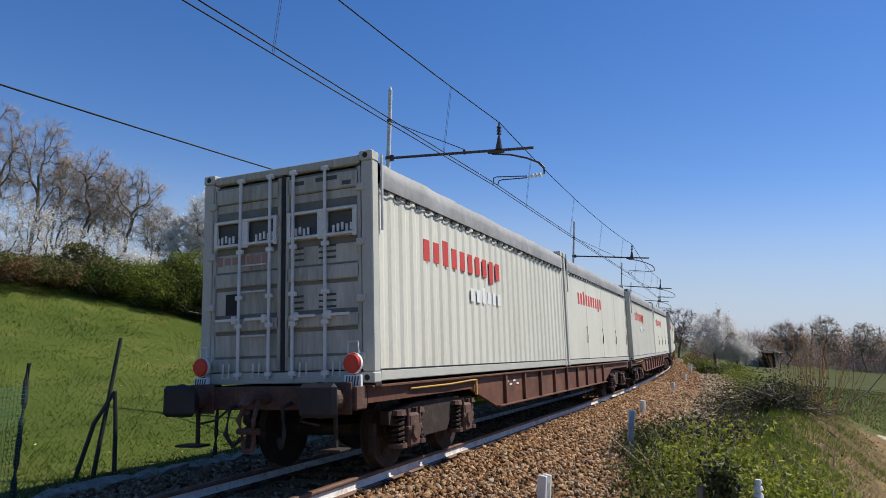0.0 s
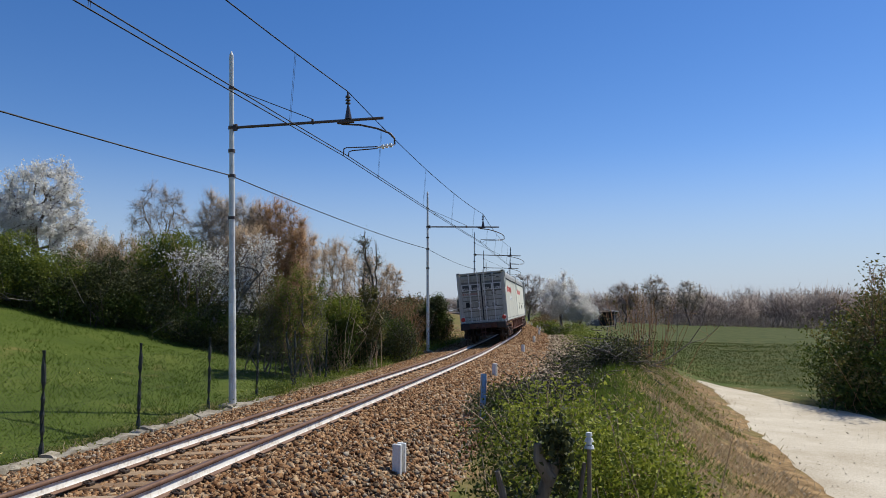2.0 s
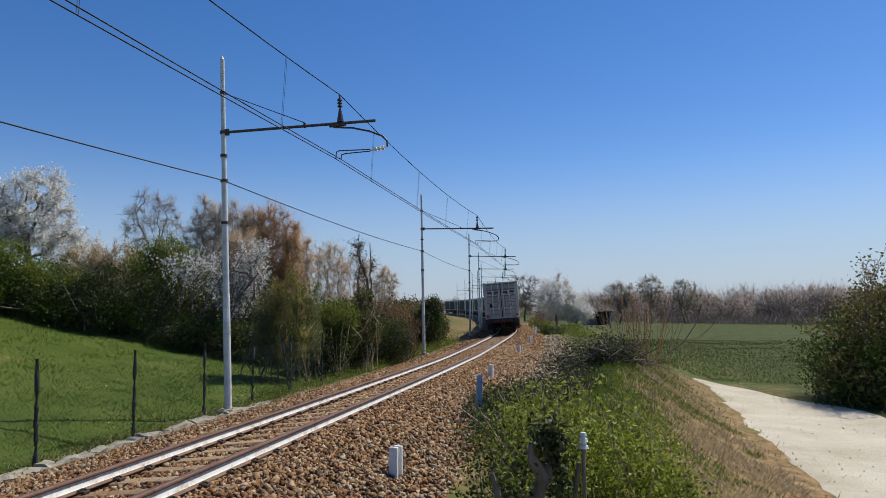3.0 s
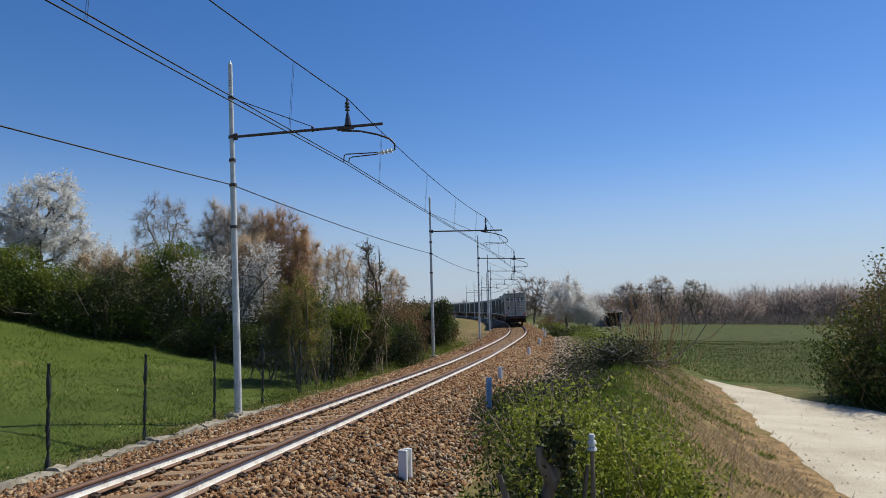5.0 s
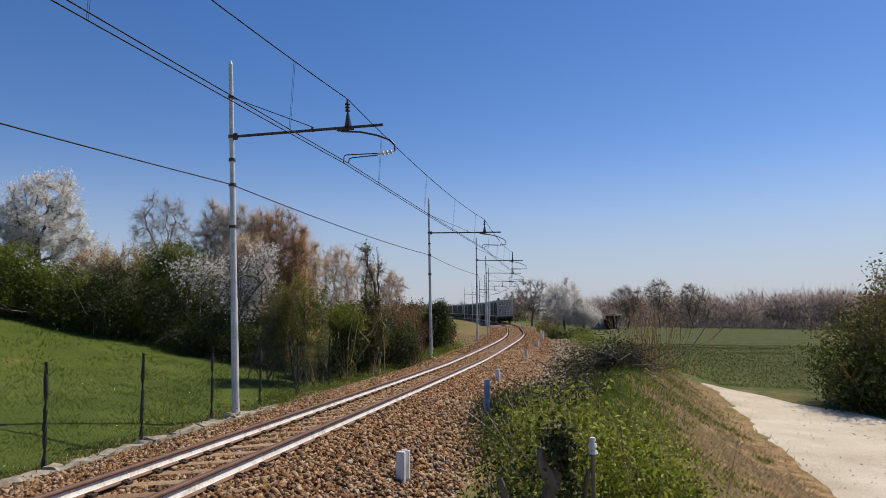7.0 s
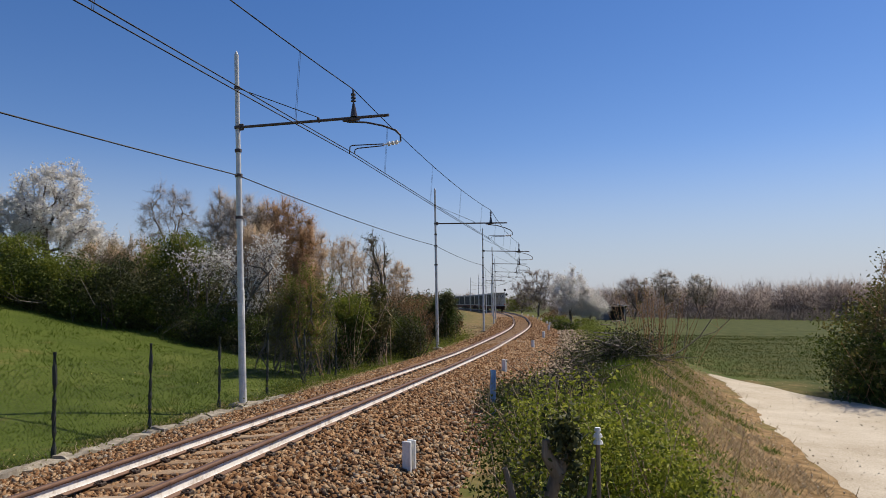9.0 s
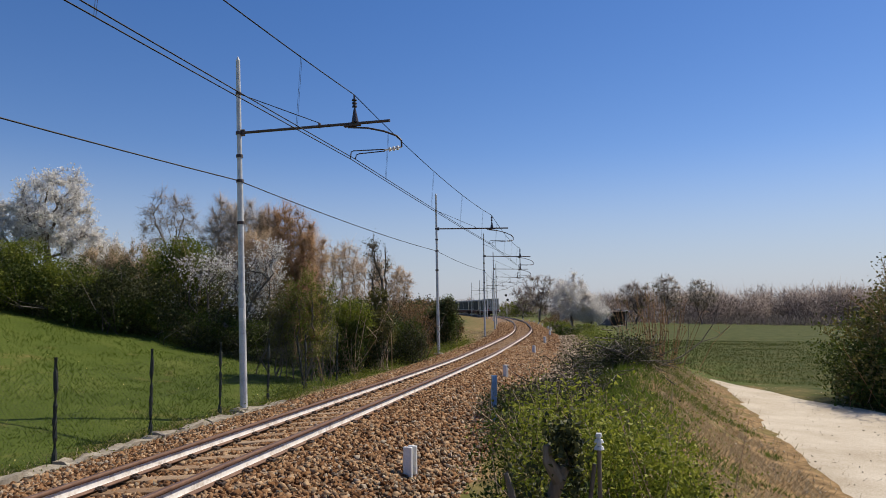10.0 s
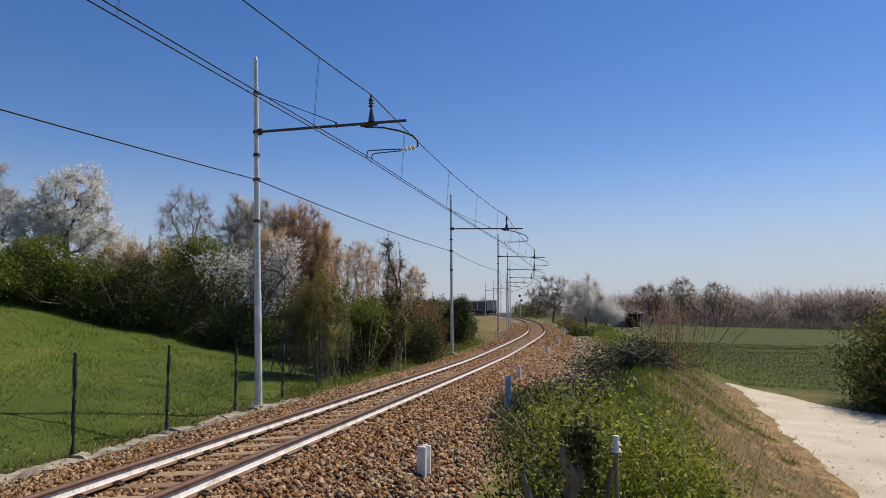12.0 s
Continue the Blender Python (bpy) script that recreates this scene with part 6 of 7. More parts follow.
def build_stump():
    """A pollarded stump wrapped in ivy, leaning, beside an old stake."""
    at = (*bearing(20.3, 3.25)[:2], 0.28)
    s = empty("ivy_stump", Matrix.Translation(at))
    bm = bmesh.new()
    pipe(bm, [(-0.10, 0, -0.9), (-0.04, 0, 0.2), (-0.015, 0.02, 0.44), (0.03, 0.02, 0.56), (0.075, 0.02, 0.65), (0.085, 0.02, 0.70)], [0.045, 0.034, 0.030, 0.034, 0.028, 0.018], 12)
    pipe(bm, [(0.02, 0, 0.54), (-0.03, 0.01, 0.63), (-0.035, 0.01, 0.70)], [0.034, 0.028, 0.018], 9)
    part("stem", bm, PALE_WOOD, s, "weathered broken stem")
    bm = bmesh.new()
    pipe(bm, [(-0.12, -0.02, -0.2), (-0.19, -0.02, 0.38), (-0.215, 0, 0.52), (-0.235, 0, 0.585), (-0.225, 0, 0.60)], [0.022, 0.019, 0.016, 0.012, 0.006], 9)
    part("side_shoot", bm, BARK, s)
    rng = np.random.default_rng(180)
    P = np.concatenate([rng.normal(size=(420, 3)) * np.array([0.040, 0.04, 0.055]) + np.array([0.045, 0.0, 0.72]), rng.normal(size=(260, 3)) * np.array([0.03, 0.03, 0.09]) + np.array([0.095, 0.0, 0.60]), rng.normal(size=(420, 3)) * np.array([0.06, 0.05, 0.16]) + np.array([-0.11, 0.05, 0.42])])
    array_mesh("ivy", *leaves(P, 0.034, rng), IVY, s)
    tagged(s, "pollarded stump wrapped in dark ivy on the bank", "stump")
    p = empty("old_stake", Matrix.Translation((*bearing(23.5, 3.3)[:2], 0.19)))
    bm = bmesh.new()
    rod(bm, (0, 0, -0.8), (0.02, 0, 0.78), 0.012, 0.010, 9)
    part("stake", bm, PALE_WOOD, p)
    bm = bmesh.new()
    for z, r in ((0.765, 0.024), (0.782, 0.014), (0.796, 0.022), (0.812, 0.012), (0.824, 0.016)):
        rod(bm, (0.02, 0, z), (0.02, 0, z + 0.015), r, r * 0.8, 10)
    part("insulator_cap", bm, WHITE_PAINT, p, "white fence insulator on the stake")
    bm = bmesh.new()
    rod(bm, (-0.22, 0.05, -0.75), (-0.005, 0.0, 0.70), 0.014, 0.010, 8)
    part("brace", bm, BARK, p)
    tagged(p, "old wooden stake with white fence insulator on top", "fence stake")


build_stump()
# ---- sleepers, markers, fence ----
def build_sleepers():
    s0 = empty("sleeper")
    bm = bmesh.new()
    prism(bm, [(-0.14, -0.34), (-0.12, -0.185), (0.12, -0.185), (0.14, -0.34)], -1.25, 1.25)
    bmesh.ops.bevel(bm, geom=[e for e in bm.edges if abs(e.verts[0].co.x - e.verts[1].co.x) > 1], offset=0.012, segments=1, affect="EDGES")
    part("beam", bm, SLEEPER, s0)
    for sx in (-1, 1):
        for k in (-1, 1):
            bm = bmesh.new()
            x = sx * 0.7525 + k * 0.105
            pipe(bm, [(x + k * 0.02, -0.05, -0.155), (x - k * 0.025, -0.05, -0.135), (x - k * 0.03, 0.0, -0.13), (x - k * 0.025, 0.05, -0.135), (x + k * 0.03, 0.05, -0.155), (x + k * 0.035, 0.0, -0.15)], 0.011, 5)
            box(bm, (x + k * 0.03, 0, -0.165), (0.05, 0.10, 0.035), 0.006)
            part("rail_clip", bm, CLIP, s0, "dark spring clip")
    tagged(s0, "dusty concrete sleeper half buried in rusty ballast", "sleeper", "sleepers of the track")
    for k in range(190):
        s = -3.0 + 0.6 * k
        a = Vector(track(s, 0, 0))
        r = (Vector(track(s, 0.5, 0)) - Vector(track(s, -0.5, 0))).normalized()
        f = (Vector(track(s + 0.3, 0, 0)) - Vector(track(s - 0.3, 0, 0))).normalized()
        u = r.cross(f)
        m = Matrix(((r.x, f.x, u.x, a.x), (r.y, f.y, u.y, a.y), (r.z, f.z, u.z, a.z), (0, 0, 0, 1))) @ pose(0, 0, 0.006 * noise.noise((s * 3, 1, 1)), 0, 0, 1.2 * noise.noise((s * 2, 0, 4)))
        if k == 0:
            s0.matrix_basis = m
        else:
            copy_thing(s0, m)


build_sleepers()


def build_markers():
    """White H-shaped concrete markers along the shoulder of the ballast."""
    m0 = empty("ballast_marker")
    for x in (-0.055, 0.055):
        bm = bmesh.new()
        box(bm, (x, 0, 0.06), (0.045, 0.12, 0.60), 0.008)
        part("flange", bm, WHITE_PAINT, m0)
    bm = bmesh.new()
    box(bm, (0, 0.02, 0.05), (0.07, 0.04, 0.58), 0.004)
    part("web", bm, WHITE_PAINT, m0)
    tagged(m0, "white painted concrete H-shaped marker post in the ballast", "marker post", "marker posts along the track")
    spots = [(10.5, 2.57, 0.02), (22.2, 2.22, 0.02), (33.0, 2.2, 0.02), (42.0, 2.25, 0.02), (53.0, 2.25, 0.02), (63.0, 2.45, 0.02), (72.0, 2.6, 0.02), (79.0, 2.65, 0.02), (86.0, 2.65, 0.02), (93.0, 2.6, 0.02), (100.0, 2.5, 0.02), (107.5, 2.4, 0.02), (116.5, 2.2, 0.02)]
    for k, (s, off, dz) in enumerate(spots):
        p = Vector(track(s, off, float(ballast_up(off))))
        m = pose(p.x, p.y, p.z + dz, 2.0 * math.sin(k * 2.1), 2.5 * math.sin(k * 3.7), heading(s) + 74 + 6 * math.sin(k))
        if k == 0:
            m0.matrix_basis = m
        else:
            copy_thing(m0, m)
    # blue channel post
    b = empty("blue_post")
    bm = bmesh.new()
    box(bm, (0, 0, 0.36), (0.10, 0.012, 1.05), 0.003)
    part("web", bm, BLUE_PAINT, b)
    for x in (-0.047, 0.047):
        bm = bmesh.new()
        box(bm, (x, -0.028, 0.36), (0.010, 0.06, 1.05), 0.002)
        part("flange", bm, BLUE_PAINT, b)
    p = Vector(track(15.5, 2.85, float(ballast_up(2.85))))
    b.matrix_basis = pose(p.x, p.y, p.z + 0.02, 0, 1.5, heading(15.5) + 25)
    tagged(b, "faded blue steel channel post at the foot of the ballast", "post")


build_markers()


def build_signal():
    """A far light signal beside the line."""
    s = empty("rail_signal", Matrix.Translation(bearing(16.3, 166)))
    bm = bmesh.new()
    rod(bm, (0, 0, 0), (0, 0, 4.4), 0.07, None, 8)
    part("mast", bm, GALV, s)
    for z in (4.2, 5.3):
        bm = bmesh.new()
        rod(bm, (0.2 * (1 if z < 5 else -1), -0.12, z), (0.2 * (1 if z < 5 else -1), 0.0, z), 0.3, None, 18)
        part("signal_head", bm, BLACK_RUBBER, s, "round black signal head")
    tagged(s, "railway light signal with round black heads", "signal")


build_signal()


def build_fence():
    """Dark posts with diagonal wire netting along the meadow's foot."""
    post0 = empty("fence_post")
    bm = bmesh.new()
    pts = [(0.005 * math.sin(k * 1.9), 0.004 * math.cos(k * 2.7), -0.3 + k * 0.24) for k in range(9)]
    pipe(bm, pts, [0.040, 0.038, 0.039, 0.036, 0.037, 0.035, 0.036, 0.034, 0.028], 7)
    part("stake", bm, FENCE, post0)
    tagged(post0, "dark weathered fence post at the meadow's edge", "fence post", "fence posts along the meadow")
    spots = [(3.2, -3.2, 1), (5.8, -3.2, -2), (7.7, -3.2, 0.5), (11.0, -3.07, 1.0), (13.5, -3.26, 0.3), (16.3, -3.5, -0.4), (18.6, -3.5, 0.5), (21.0, -3.5, 5), (23.4, -3.5, -1)]
    for k, (s, off, lean) in enumerate(spots):
        p = level(s, off)
        m = pose(p.x, p.y, gz(p.x, p.y), lean * 0.5, lean, k * 70)
        if k == 0:
            post0.matrix_basis = m
        else:
            copy_thing(post0, m)
    for s, off, dx in ((21.3, -3.7, -12),):
        p = level(s, off)
        copy_thing(post0, pose(p.x, p.y, gz(p.x, p.y), dx * 0.3, dx, heading(s) + 90))
    # strutted corner post
    c = empty("corner_post")
    for a, nm in (((0, 0, -0.2), "stake"), ((-0.22, -0.1, -0.2), "strut"), ((0.24, 0.2, -0.2), "strut")):
        bm = bmesh.new()
        pipe(bm, [a, (a[0] * 0.5 + 0.09, a[1] * 0.5, 0.75), (0.2, 0, 1.2 if nm == "strut" else 1.95)], [0.034, 0.031, 0.027], 7)
        part(nm, bm, FENCE, c)
    p = level(9.0, -3.45)
    c.matrix_basis = pose(p.x, p.y, gz(p.x, p.y), 0, 0, 0)
    tagged(c, "dark fence corner post braced by two struts", "fence post", "fence posts along the meadow")
    # green plastic netting on the nearest bay
    green = material("green_plastic_net", [(0.03, 0.16, 0.14), (0.06, 0.24, 0.21)], 4, 0.6, 0, 0)
    sg = []
    for s in np.arange(4.4, 7.7, 0.045):
        a, b = level(s, -3.17), level(s, -3.17)
        g = gz(a.x, a.y)
        sg.append((a.x, a.y, g, b.x, b.y, g + 1.35, 0.003, 0.003))
    for z in np.arange(0.03, 1.36, 0.045):
        for s in np.arange(4.4, 7.6, 0.3):
            a, b = level(s, -3.17), level(s + 0.3, -3.17)
            sg.append((a.x, a.y, gz(a.x, a.y) + z, b.x, b.y, gz(b.x, b.y) + z, 0.003, 0.003))
    tagged(array_mesh("green_netting", *tubes(sg, 3), green), "green plastic netting tied to the fence posts", "netting", kind="stuff")
    # netting
    sg = []
    a, b, h = 3.2, 23.4, 1.35
    step, n = 0.085, int((b - a) / 0.085)
    def at(s, z):
        p = level(s, -3.16 if s < 12 else -3.16 - (s - 12) * 0.03)
        return (p.x, p.y, ground_row(s) + z)
    gs = np.arange(a - 2, b + 2, 0.5)
    gv = []
    for s in gs:
        p = level(s, -3.2)
        gv.append(gz(p.x, p.y))
    def ground_row(s):
        return float(np.interp(s, gs, gv))
    for i in range(n + 16):
        s = a + i * step
        for d in (1, -1):
            s1, s2 = s, s + d * h * 0.9
            if min(s1, s2) >= a and max(s1, s2) <= b:
                sg.append((*at(s1, 0.03), *at(s2, 0.03 + h), 0.0010, 0.0010))
    for z in (0.05, 0.7, 1.4):
        for s in np.arange(a, b - 0.5, 0.5):
            sg.append((*at(s, z), *at(s + 0.5, z), 0.0012, 0.0012))
    net = array_mesh("fence_netting", *tubes(sg, 3), FENCE)
    tagged(net, "thin dark wire netting strung between the fence posts", "wire fence", kind="stuff")


build_fence()


def build_kerb():
    """A broken concrete edging between meadow and ballast."""
    k0 = empty("kerb", Matrix())
    rng = np.random.default_rng(7)
    s = -4.0
    while s < 17.5:
        ln = rng.uniform(0.7, 1.3)
        bm = bmesh.new()
        w = rng.uniform(0.24, 0.34)
        m = level(s + ln / 2, -2.86 + rng.normal() * 0.02)
        z = np.interp(s, SS, _z) - 0.555 + rng.normal() * 0.02
        bmesh.ops.create_grid(bm, x_segments=5, y_segments=8, size=0.5, matrix=Matrix.Diagonal((w, ln - 0.02, 1, 1)))
        r = bmesh.ops.extrude_face_region(bm, geom=bm.faces[:])
        bmesh.ops.translate(bm, verts=[v for v in r["geom"] if isinstance(v, bmesh.types.BMVert)], vec=(0, 0, 0.16))
        for v in bm.verts:
            q = v.co * 4 + Vector((s * 3, 0, 0))
            v.co += Vector((noise.noise(q), noise.noise(q + Vector((9, 0, 0))), noise.noise(q + Vector((0, 9, 0))) * 0.9)) * 0.085
        bmesh.ops.recalc_face_normals(bm, faces=bm.faces[:])
        ob = part("slab", bm, CONCRETE, k0)
        ob.matrix_basis = pose(m.x, m.y, z, rng.normal() * 1.5, rng.normal() * 2, heading(s) + rng.normal() * 1.5)
        s += ln
    tagged(k0, "broken weathered concrete edging along the ballast", "kerb", kind="structure")


build_kerb()

# ---- grass, weeds and stones ----
def blades(P, h, w, rng, lean=0.35):
    """Pointed blades standing at the points P: one face each."""
    n = len(P)
    a = rng.uniform(0, math.tau, n)
    side = np.stack([np.cos(a), np.sin(a), np.zeros(n)], -1) * (w * rng.uniform(0.6, 1.3, n))[:, None] * 0.5
    b = rng.uniform(0, math.tau, n)
    hh = h * rng.uniform(0.5, 1.3, n)
    tip = np.stack([np.cos(b) * lean * hh, np.sin(b) * lean * hh, hh], -1) * rng.uniform(0.6, 1.2, (n, 1))
    V = np.stack([P - side, P + side, P + tip], 1).reshape(-1, 3)
    return V, np.arange(n * 3).reshape(-1, 3)


def build_grass():
    rng = np.random.default_rng(11)
    n = 160000
    s = 2 + 44 * rng.random(n) ** 1.3
    off = -3.1 - 24 * rng.random(n) ** 1.5
    th = np.interp(s, SS, _th)
    x, y = np.interp(s, SS, _x) + off * np.cos(th), np.interp(s, SS, _y) + off * np.sin(th)
    P = np.stack([x, y, ground_z(x, y)], -1)
    clump = np.array([noise.noise((a * 0.8, b * 0.8, 2)) for a, b in zip(x, y)])
    d = np.hypot(x, y)
    V, F = blades(P, (0.045 + 0.055 * np.clip(clump, -0.5, 1)) * (1 + d / 60), 0.009 + d * 0.0008, rng, 0.9)
    tagged(array_mesh("meadow_grass", V, F, GRASS_BLADE), "short green meadow grass behind the fence", "grass", kind="stuff")
    k = rng.choice(n, 420, replace=False)
    V, F = leaves(P[k] + np.array([0, 0, 0.12]), 0.045, rng)
    tagged(array_mesh("meadow_flowers", V, F, DANDELION), "scattered pale yellow flowers in the meadow", "flowers", kind="stuff")
    # field and weeds right of the line
    n = 60000
    s = 27 + 30 * rng.random(n) ** 1.2
    off = 8 + 40 * rng.random(n) ** 1.4
    th = np.interp(s, SS, _th)
    x, y = np.interp(s, SS, _x) + off * np.cos(th), np.interp(s, SS, _y) + off * np.sin(th)
    lane = (off < ramp(s, 20, 12.5, 24.5, 10.3, 27, 9.2, 34, 8)) & (off > 7.2) & (s < 34)
    P = np.stack([x, y, ground_z(x, y)], -1)[~lane]
    d = np.hypot(P[:, 0], P[:, 1])
    V, F = blades(P, 0.05 + d * 0.0010, 0.005 + d * 0.0006, rng, 0.6)
    tagged(array_mesh("field_grass", V, F, FIELD_BLADE), "green grass of the field beyond the lane", "grass", kind="stuff")
    # lush grass on the bank
    n = 22000
    s, off = rng.uniform(11, 26, n), rng.normal(5.25, 0.4, n)
    th = np.interp(s, SS, _th)
    x, y = np.interp(s, SS, _x) + off * np.cos(th), np.interp(s, SS, _y) + off * np.sin(th)
    V, F = blades(np.stack([x, y, ground_z(x, y)], -1), rng.uniform(0.05, 0.16, n), np.full(n, 0.011), rng)
    tagged(array_mesh("bank_grass", V, F, GRASS_BLADE), "tall green grass on the bank", "grass", kind="stuff")
    # dry straw on banks and verges
    parts_ = []
    for m, (s0, s1), (o, do) in ((7000, (5, 24), (6.5, 0.75)), (1200, (3, 20), (4.0, 0.45)), (2600, (2, 24), (-3.05, 0.25)), (2600, (24, 70), (-3.2, 0.5)), (2500, (46, 70), (-5.0, 1.2)), (2500, (22, 44), (7.2, 0.8))):
        s, off = rng.uniform(s0, s1, m), rng.normal(o, do, m)
        th = np.interp(s, SS, _th)
        x, y = np.interp(s, SS, _x) + off * np.cos(th), np.interp(s, SS, _y) + off * np.sin(th)
        parts_.append(np.stack([x, y, ground_z(x, y)], -1))
    P = np.concatenate(parts_)
    V, F = blades(P, np.full(len(P), 0.09), 0.009 + np.hypot(P[:, 0], P[:, 1]) * 0.0006, rng, 0.9)
    tagged(array_mesh("dry_straw", V, F, STRAW), "dry straw and dead stalks on the banks", "dry grass", kind="stuff")
    # patchy tufts on the slope between bank and lane
    m = 46000
    s, off = rng.uniform(4, 27, m), 5.7 + 2.1 * rng.random(m) ** 0.8
    th = np.interp(s, SS, _th)
    x, y = np.interp(s, SS, _x) + off * np.cos(th), np.interp(s, SS, _y) + off * np.sin(th)
    patch = np.array([noise.noise((a * 0.55, b * 0.55, 8)) + 0.5 * noise.noise((a * 1.7, b * 1.7, 3)) for a, b in zip(x, y)])
    P = np.stack([x, y, ground_z(x, y)], -1)
    green = patch + (6.6 - off) * 0.25 > 0.12
    straw = ~green & (rng.random(m) < 0.7) & (patch < 0.05)
    for name, pick, mat, label, cat in (("slope_grass", green & (rng.random(m) < 0.8), GRASS_BLADE, "patchy green grass tufts on the slope beside the lane", "grass"), ("slope_straw", straw, STRAW, "matted dry straw on the slope beside the lane", "dry grass")):
        tagged(array_mesh(name, *blades(P[pick], np.full(pick.sum(), 0.08), np.full(pick.sum(), 0.013), rng, 1.0), mat), label, cat, kind="stuff")
    # withered leaf litter on the bank
    m = 1800
    s, off = rng.uniform(5, 25, m), np.minimum(rng.normal(6.3, 0.6, m), 7.3 + 0.2 * rng.random(m))
    th = np.interp(s, SS, _th)
    x, y = np.interp(s, SS, _x) + off * np.cos(th), np.interp(s, SS, _y) + off * np.sin(th)
    V, F = leaves(np.stack([x, y, ground_z(x, y) + 0.012], -1), 0.022 + 0.03 * rng.random(m) ** 3, rng)
    tagged(array_mesh("leaf_litter", V, F, RUSSET), "withered brown leaf litter on the bank", "leaf litter", kind="stuff")
    # weeds beside the line
    parts_ = []
    for m, (s0, s1), (o, do) in ((5200, (18, 48), (-3.3, 0.4)), (6000, (30, 64), (5.6, 0.8)), (2000, (5, 20), (-3.05, 0.2)), (700, (15, 27), (7.3, 0.25)), (900, (5, 18), (6.4, 0.5))):
        s, off = rng.uniform(s0, s1, m), rng.normal(o, do, m)
        th = np.interp(s, SS, _th)
        x, y = np.interp(s, SS, _x) + off * np.cos(th), np.interp(s, SS, _y) + off * np.sin(th)
        z = ground_z(x, y) + np.abs(rng.normal(size=m)) * ramp(np.hypot(x, y), 10, 0.08, 50, 0.3)
        parts_.append(np.stack([x, y, z], -1))
    P = np.concatenate(parts_)
    V, F = leaves(P, 0.022 + np.hypot(P[:, 0], P[:, 1]) * 0.0017, rng)
    tagged(array_mesh("verge_weeds", V, F, SPRING), "low green weeds along the railway verge", "weeds", kind="stuff")


build_grass()


def stone_mesh(rng, k):
    v = np.array([(x, y, z) for x in (-1, 1) for y in (-1, 1) for z in (-1, 1)], float) * 0.5
    v *= rng.uniform(0.55, 1.1, 3)
    v += rng.normal(size=v.shape) * 0.23
    return v


CUBE = np.array([(0, 1, 3, 2), (4, 6, 7, 5), (0, 4, 5, 1), (2, 3, 7, 6), (0, 2, 6, 4), (1, 5, 7, 3)])


def stones(P, size, rng):
    """Broken angular stones at the points P."""
    n = len(P)
    base = np.array([stone_mesh(rng, k) for k in range(24)])[rng.integers(0, 24, n)]
    q = rng.normal(size=(n, 4))
    q /= np.linalg.norm(q, axis=1, keepdims=True)
    w, x, y, z = q.T
    R = np.stack([1 - 2 * (y * y + z * z), 2 * (x * y - z * w), 2 * (x * z + y * w), 2 * (x * y + z * w), 1 - 2 * (x * x + z * z), 2 * (y * z - x * w), 2 * (x * z - y * w), 2 * (y * z + x * w), 1 - 2 * (x * x + y * y)], -1).reshape(-1, 3, 3)
    V = np.einsum("nij,nkj->nki", R, base) * (size * rng.uniform(0.55, 1.4, n))[:, None, None] + P[:, None]
    F = CUBE[None] + (np.arange(n) * 8)[:, None, None]
    return V.reshape(-1, 3), F.reshape(-1, 4)


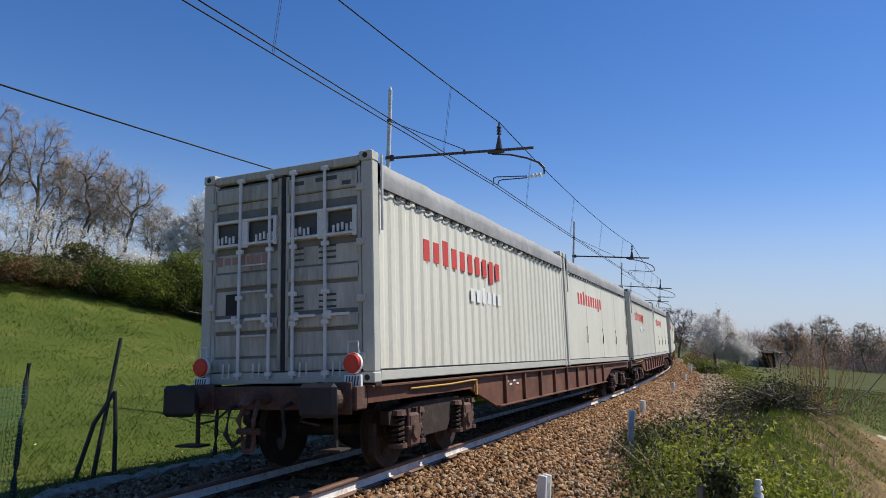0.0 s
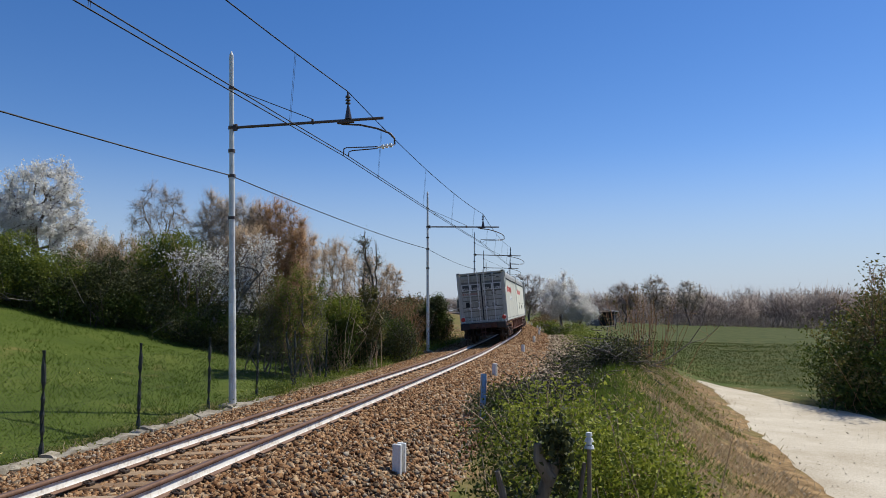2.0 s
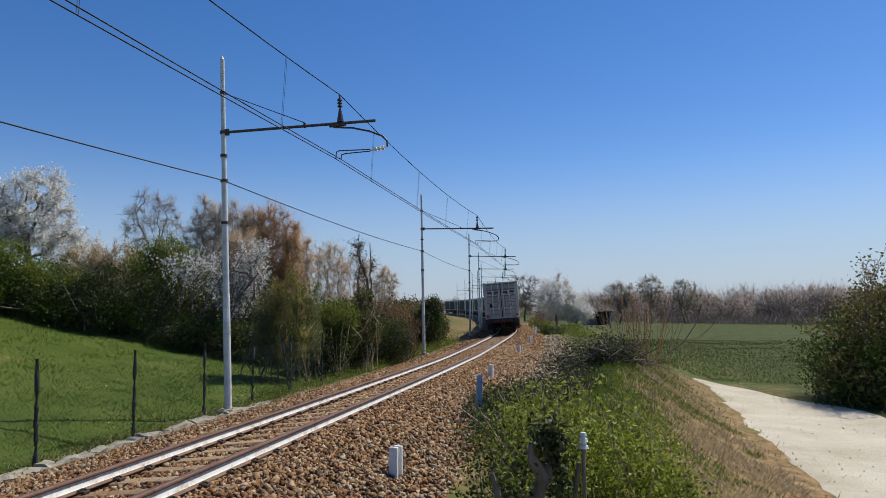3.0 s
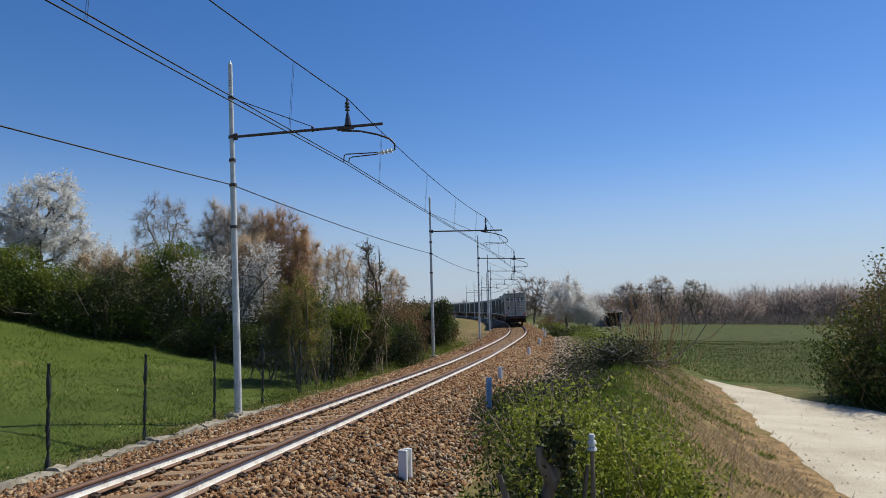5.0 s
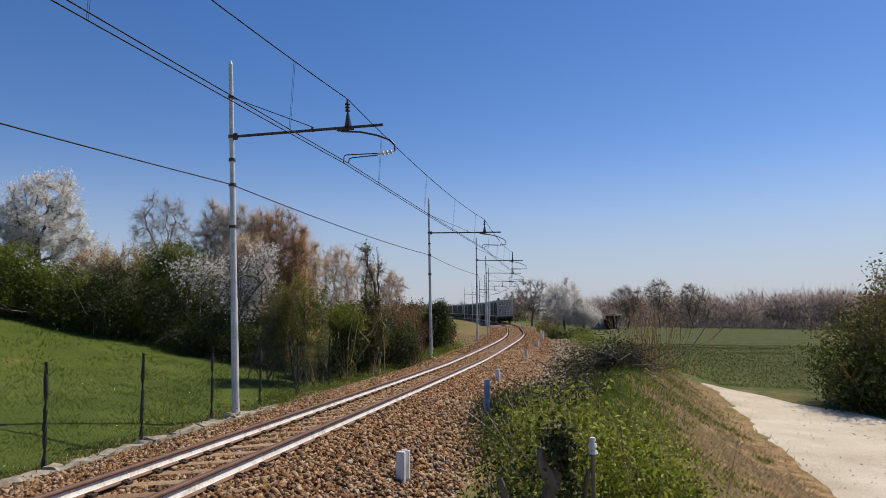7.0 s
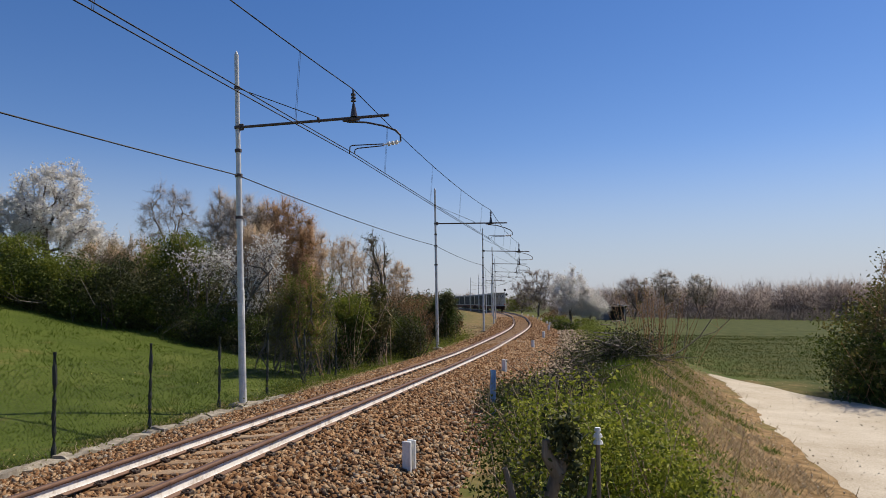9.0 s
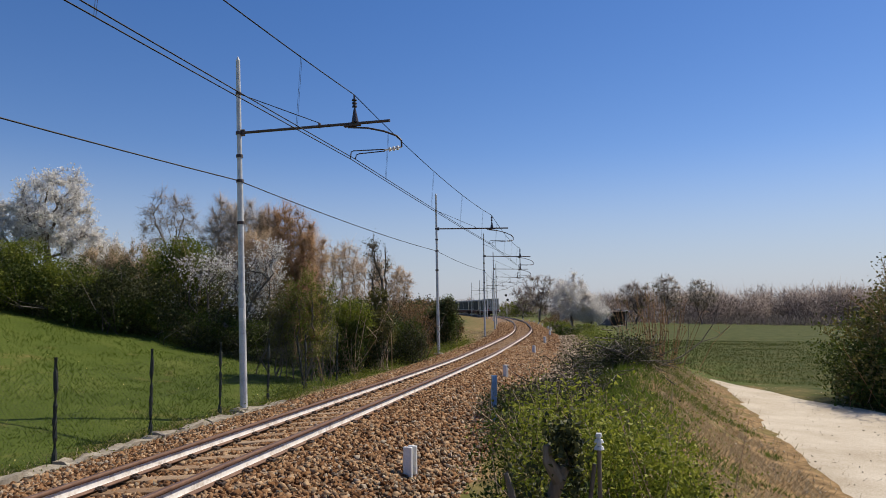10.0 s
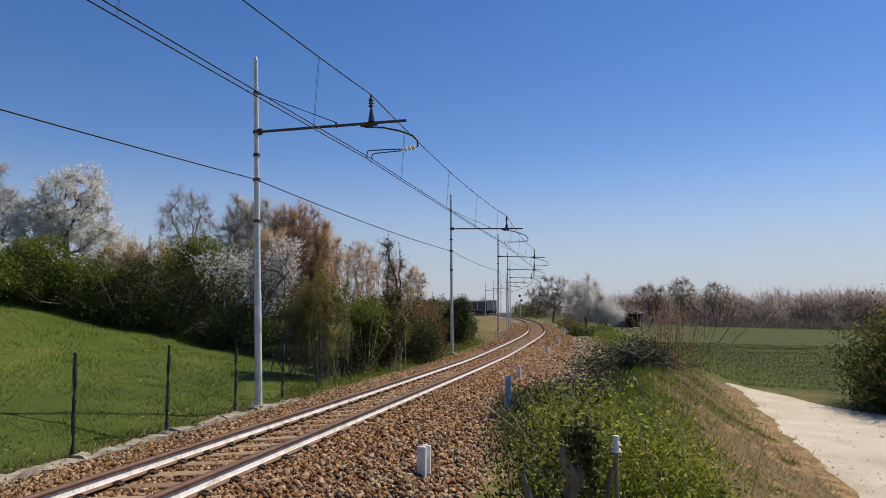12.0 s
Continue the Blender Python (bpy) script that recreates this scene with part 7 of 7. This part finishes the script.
def build_stones():
    rng = np.random.default_rng(13)
    n = 90000
    s = 1.0 + 36 * rng.random(n) ** 1.3
    off = rng.uniform(-2.8, 3.55, n)
    keep = (np.abs(np.abs(off) - 0.7525) > 0.10)
    on_sleeper = (np.abs(((s + 3.0) / 0.6) - np.round((s + 3.0) / 0.6)) * 0.6 < 0.11) & (np.abs(off) < 1.15)
    keep &= ~(on_sleeper & (rng.random(n) < 0.45))
    s, off = s[keep], off[keep]
    P = track(s, off, ballast_up(off) + 0.015)
    size = 0.034 + 0.0009 * s
    grey = rng.random(len(s)) < ramp(off, -2.7, 0.35, -1.4, 0.08, 1.4, 0.08, 2.3, 0.3, 3.5, 0.6)
    for name, pick, mat, label in (("ballast_stones", ~grey, STONE, "loose rusty brown ballast stones"), ("shoulder_stones", grey, GREY_STONE, "loose grey ballast stones on the shoulder")):
        tagged(array_mesh(name, *stones(P[pick], size[pick], rng), mat), label, "ballast stones", kind="stuff")
    # coarser stones further along the line
    n = 16000
    s, off = 36 + 62 * rng.random(n) ** 1.2, rng.uniform(-2.7, 3.3, n)
    k = np.abs(np.abs(off) - 0.7525) > 0.11
    s, off = s[k], off[k]
    tagged(array_mesh("far_ballast_stones", *stones(track(s, off, ballast_up(off) + 0.01), 0.045 + 0.0005 * s, rng), STONE), "rusty ballast stones further along the line", "ballast stones", kind="stuff")
    # grey rubble beyond the shoulder
    m = 5200
    s, off = rng.uniform(17, 58, m), rng.normal(4.0, 0.55, m)
    th = np.interp(s, SS, _th)
    x, y = np.interp(s, SS, _x) + off * np.cos(th), np.interp(s, SS, _y) + off * np.sin(th)
    tagged(array_mesh("rubble", *stones(np.stack([x, y, ground_z(x, y) + 0.03], -1), 0.07 + s * 0.0012, rng), GREY_STONE), "grey rubble strip at the foot of the ballast", "rubble", kind="stuff")
    m = 1400
    s, off = rng.uniform(4, 27, m), np.concatenate([rng.normal(7.5, 0.35, m // 2), rng.uniform(7.6, 12, m - m // 2)])
    th = np.interp(s, SS, _th)
    x, y = np.interp(s, SS, _x) + off * np.cos(th), np.interp(s, SS, _y) + off * np.sin(th)
    tagged(array_mesh("lane_pebbles", *stones(np.stack([x, y, ground_z(x, y) + 0.032], -1), rng.uniform(0.006, 0.02, m), rng), LANE), "pale pebbles strewn on the gravel lane", "pebbles", kind="stuff")
    # single stones that can be picked out on the near shoulder
    shapes = []
    for k in range(8):
        me = bpy.data.meshes.new("stone")
        me.from_pydata([tuple(v * 0.041) for v in stone_mesh(rng, k)], [], [tuple(f) for f in CUBE.tolist()])
        me.materials.append(STONE_SINGLE)
        shapes.append(me)
    for k in range(300):
        s, off = rng.uniform(5.5, 11.0), rng.uniform(1.1, 3.3)
        ob = new("stone", shapes[k % 8])
        p = track(s, off, float(ballast_up(off)) + 0.028)
        ob.matrix_basis = pose(*[float(v) for v in p], *rng.uniform(0, 360, 3))
        ob.parent = ballast


STONE_SINGLE = material("single_ballast_stone", [(0.11, 0.05, 0.02), (0.24, 0.125, 0.055), (0.36, 0.23, 0.13), (0.50, 0.40, 0.29)], 6, 0.9, bump=0.4, obj_random=0.75)
build_stones()

motions()
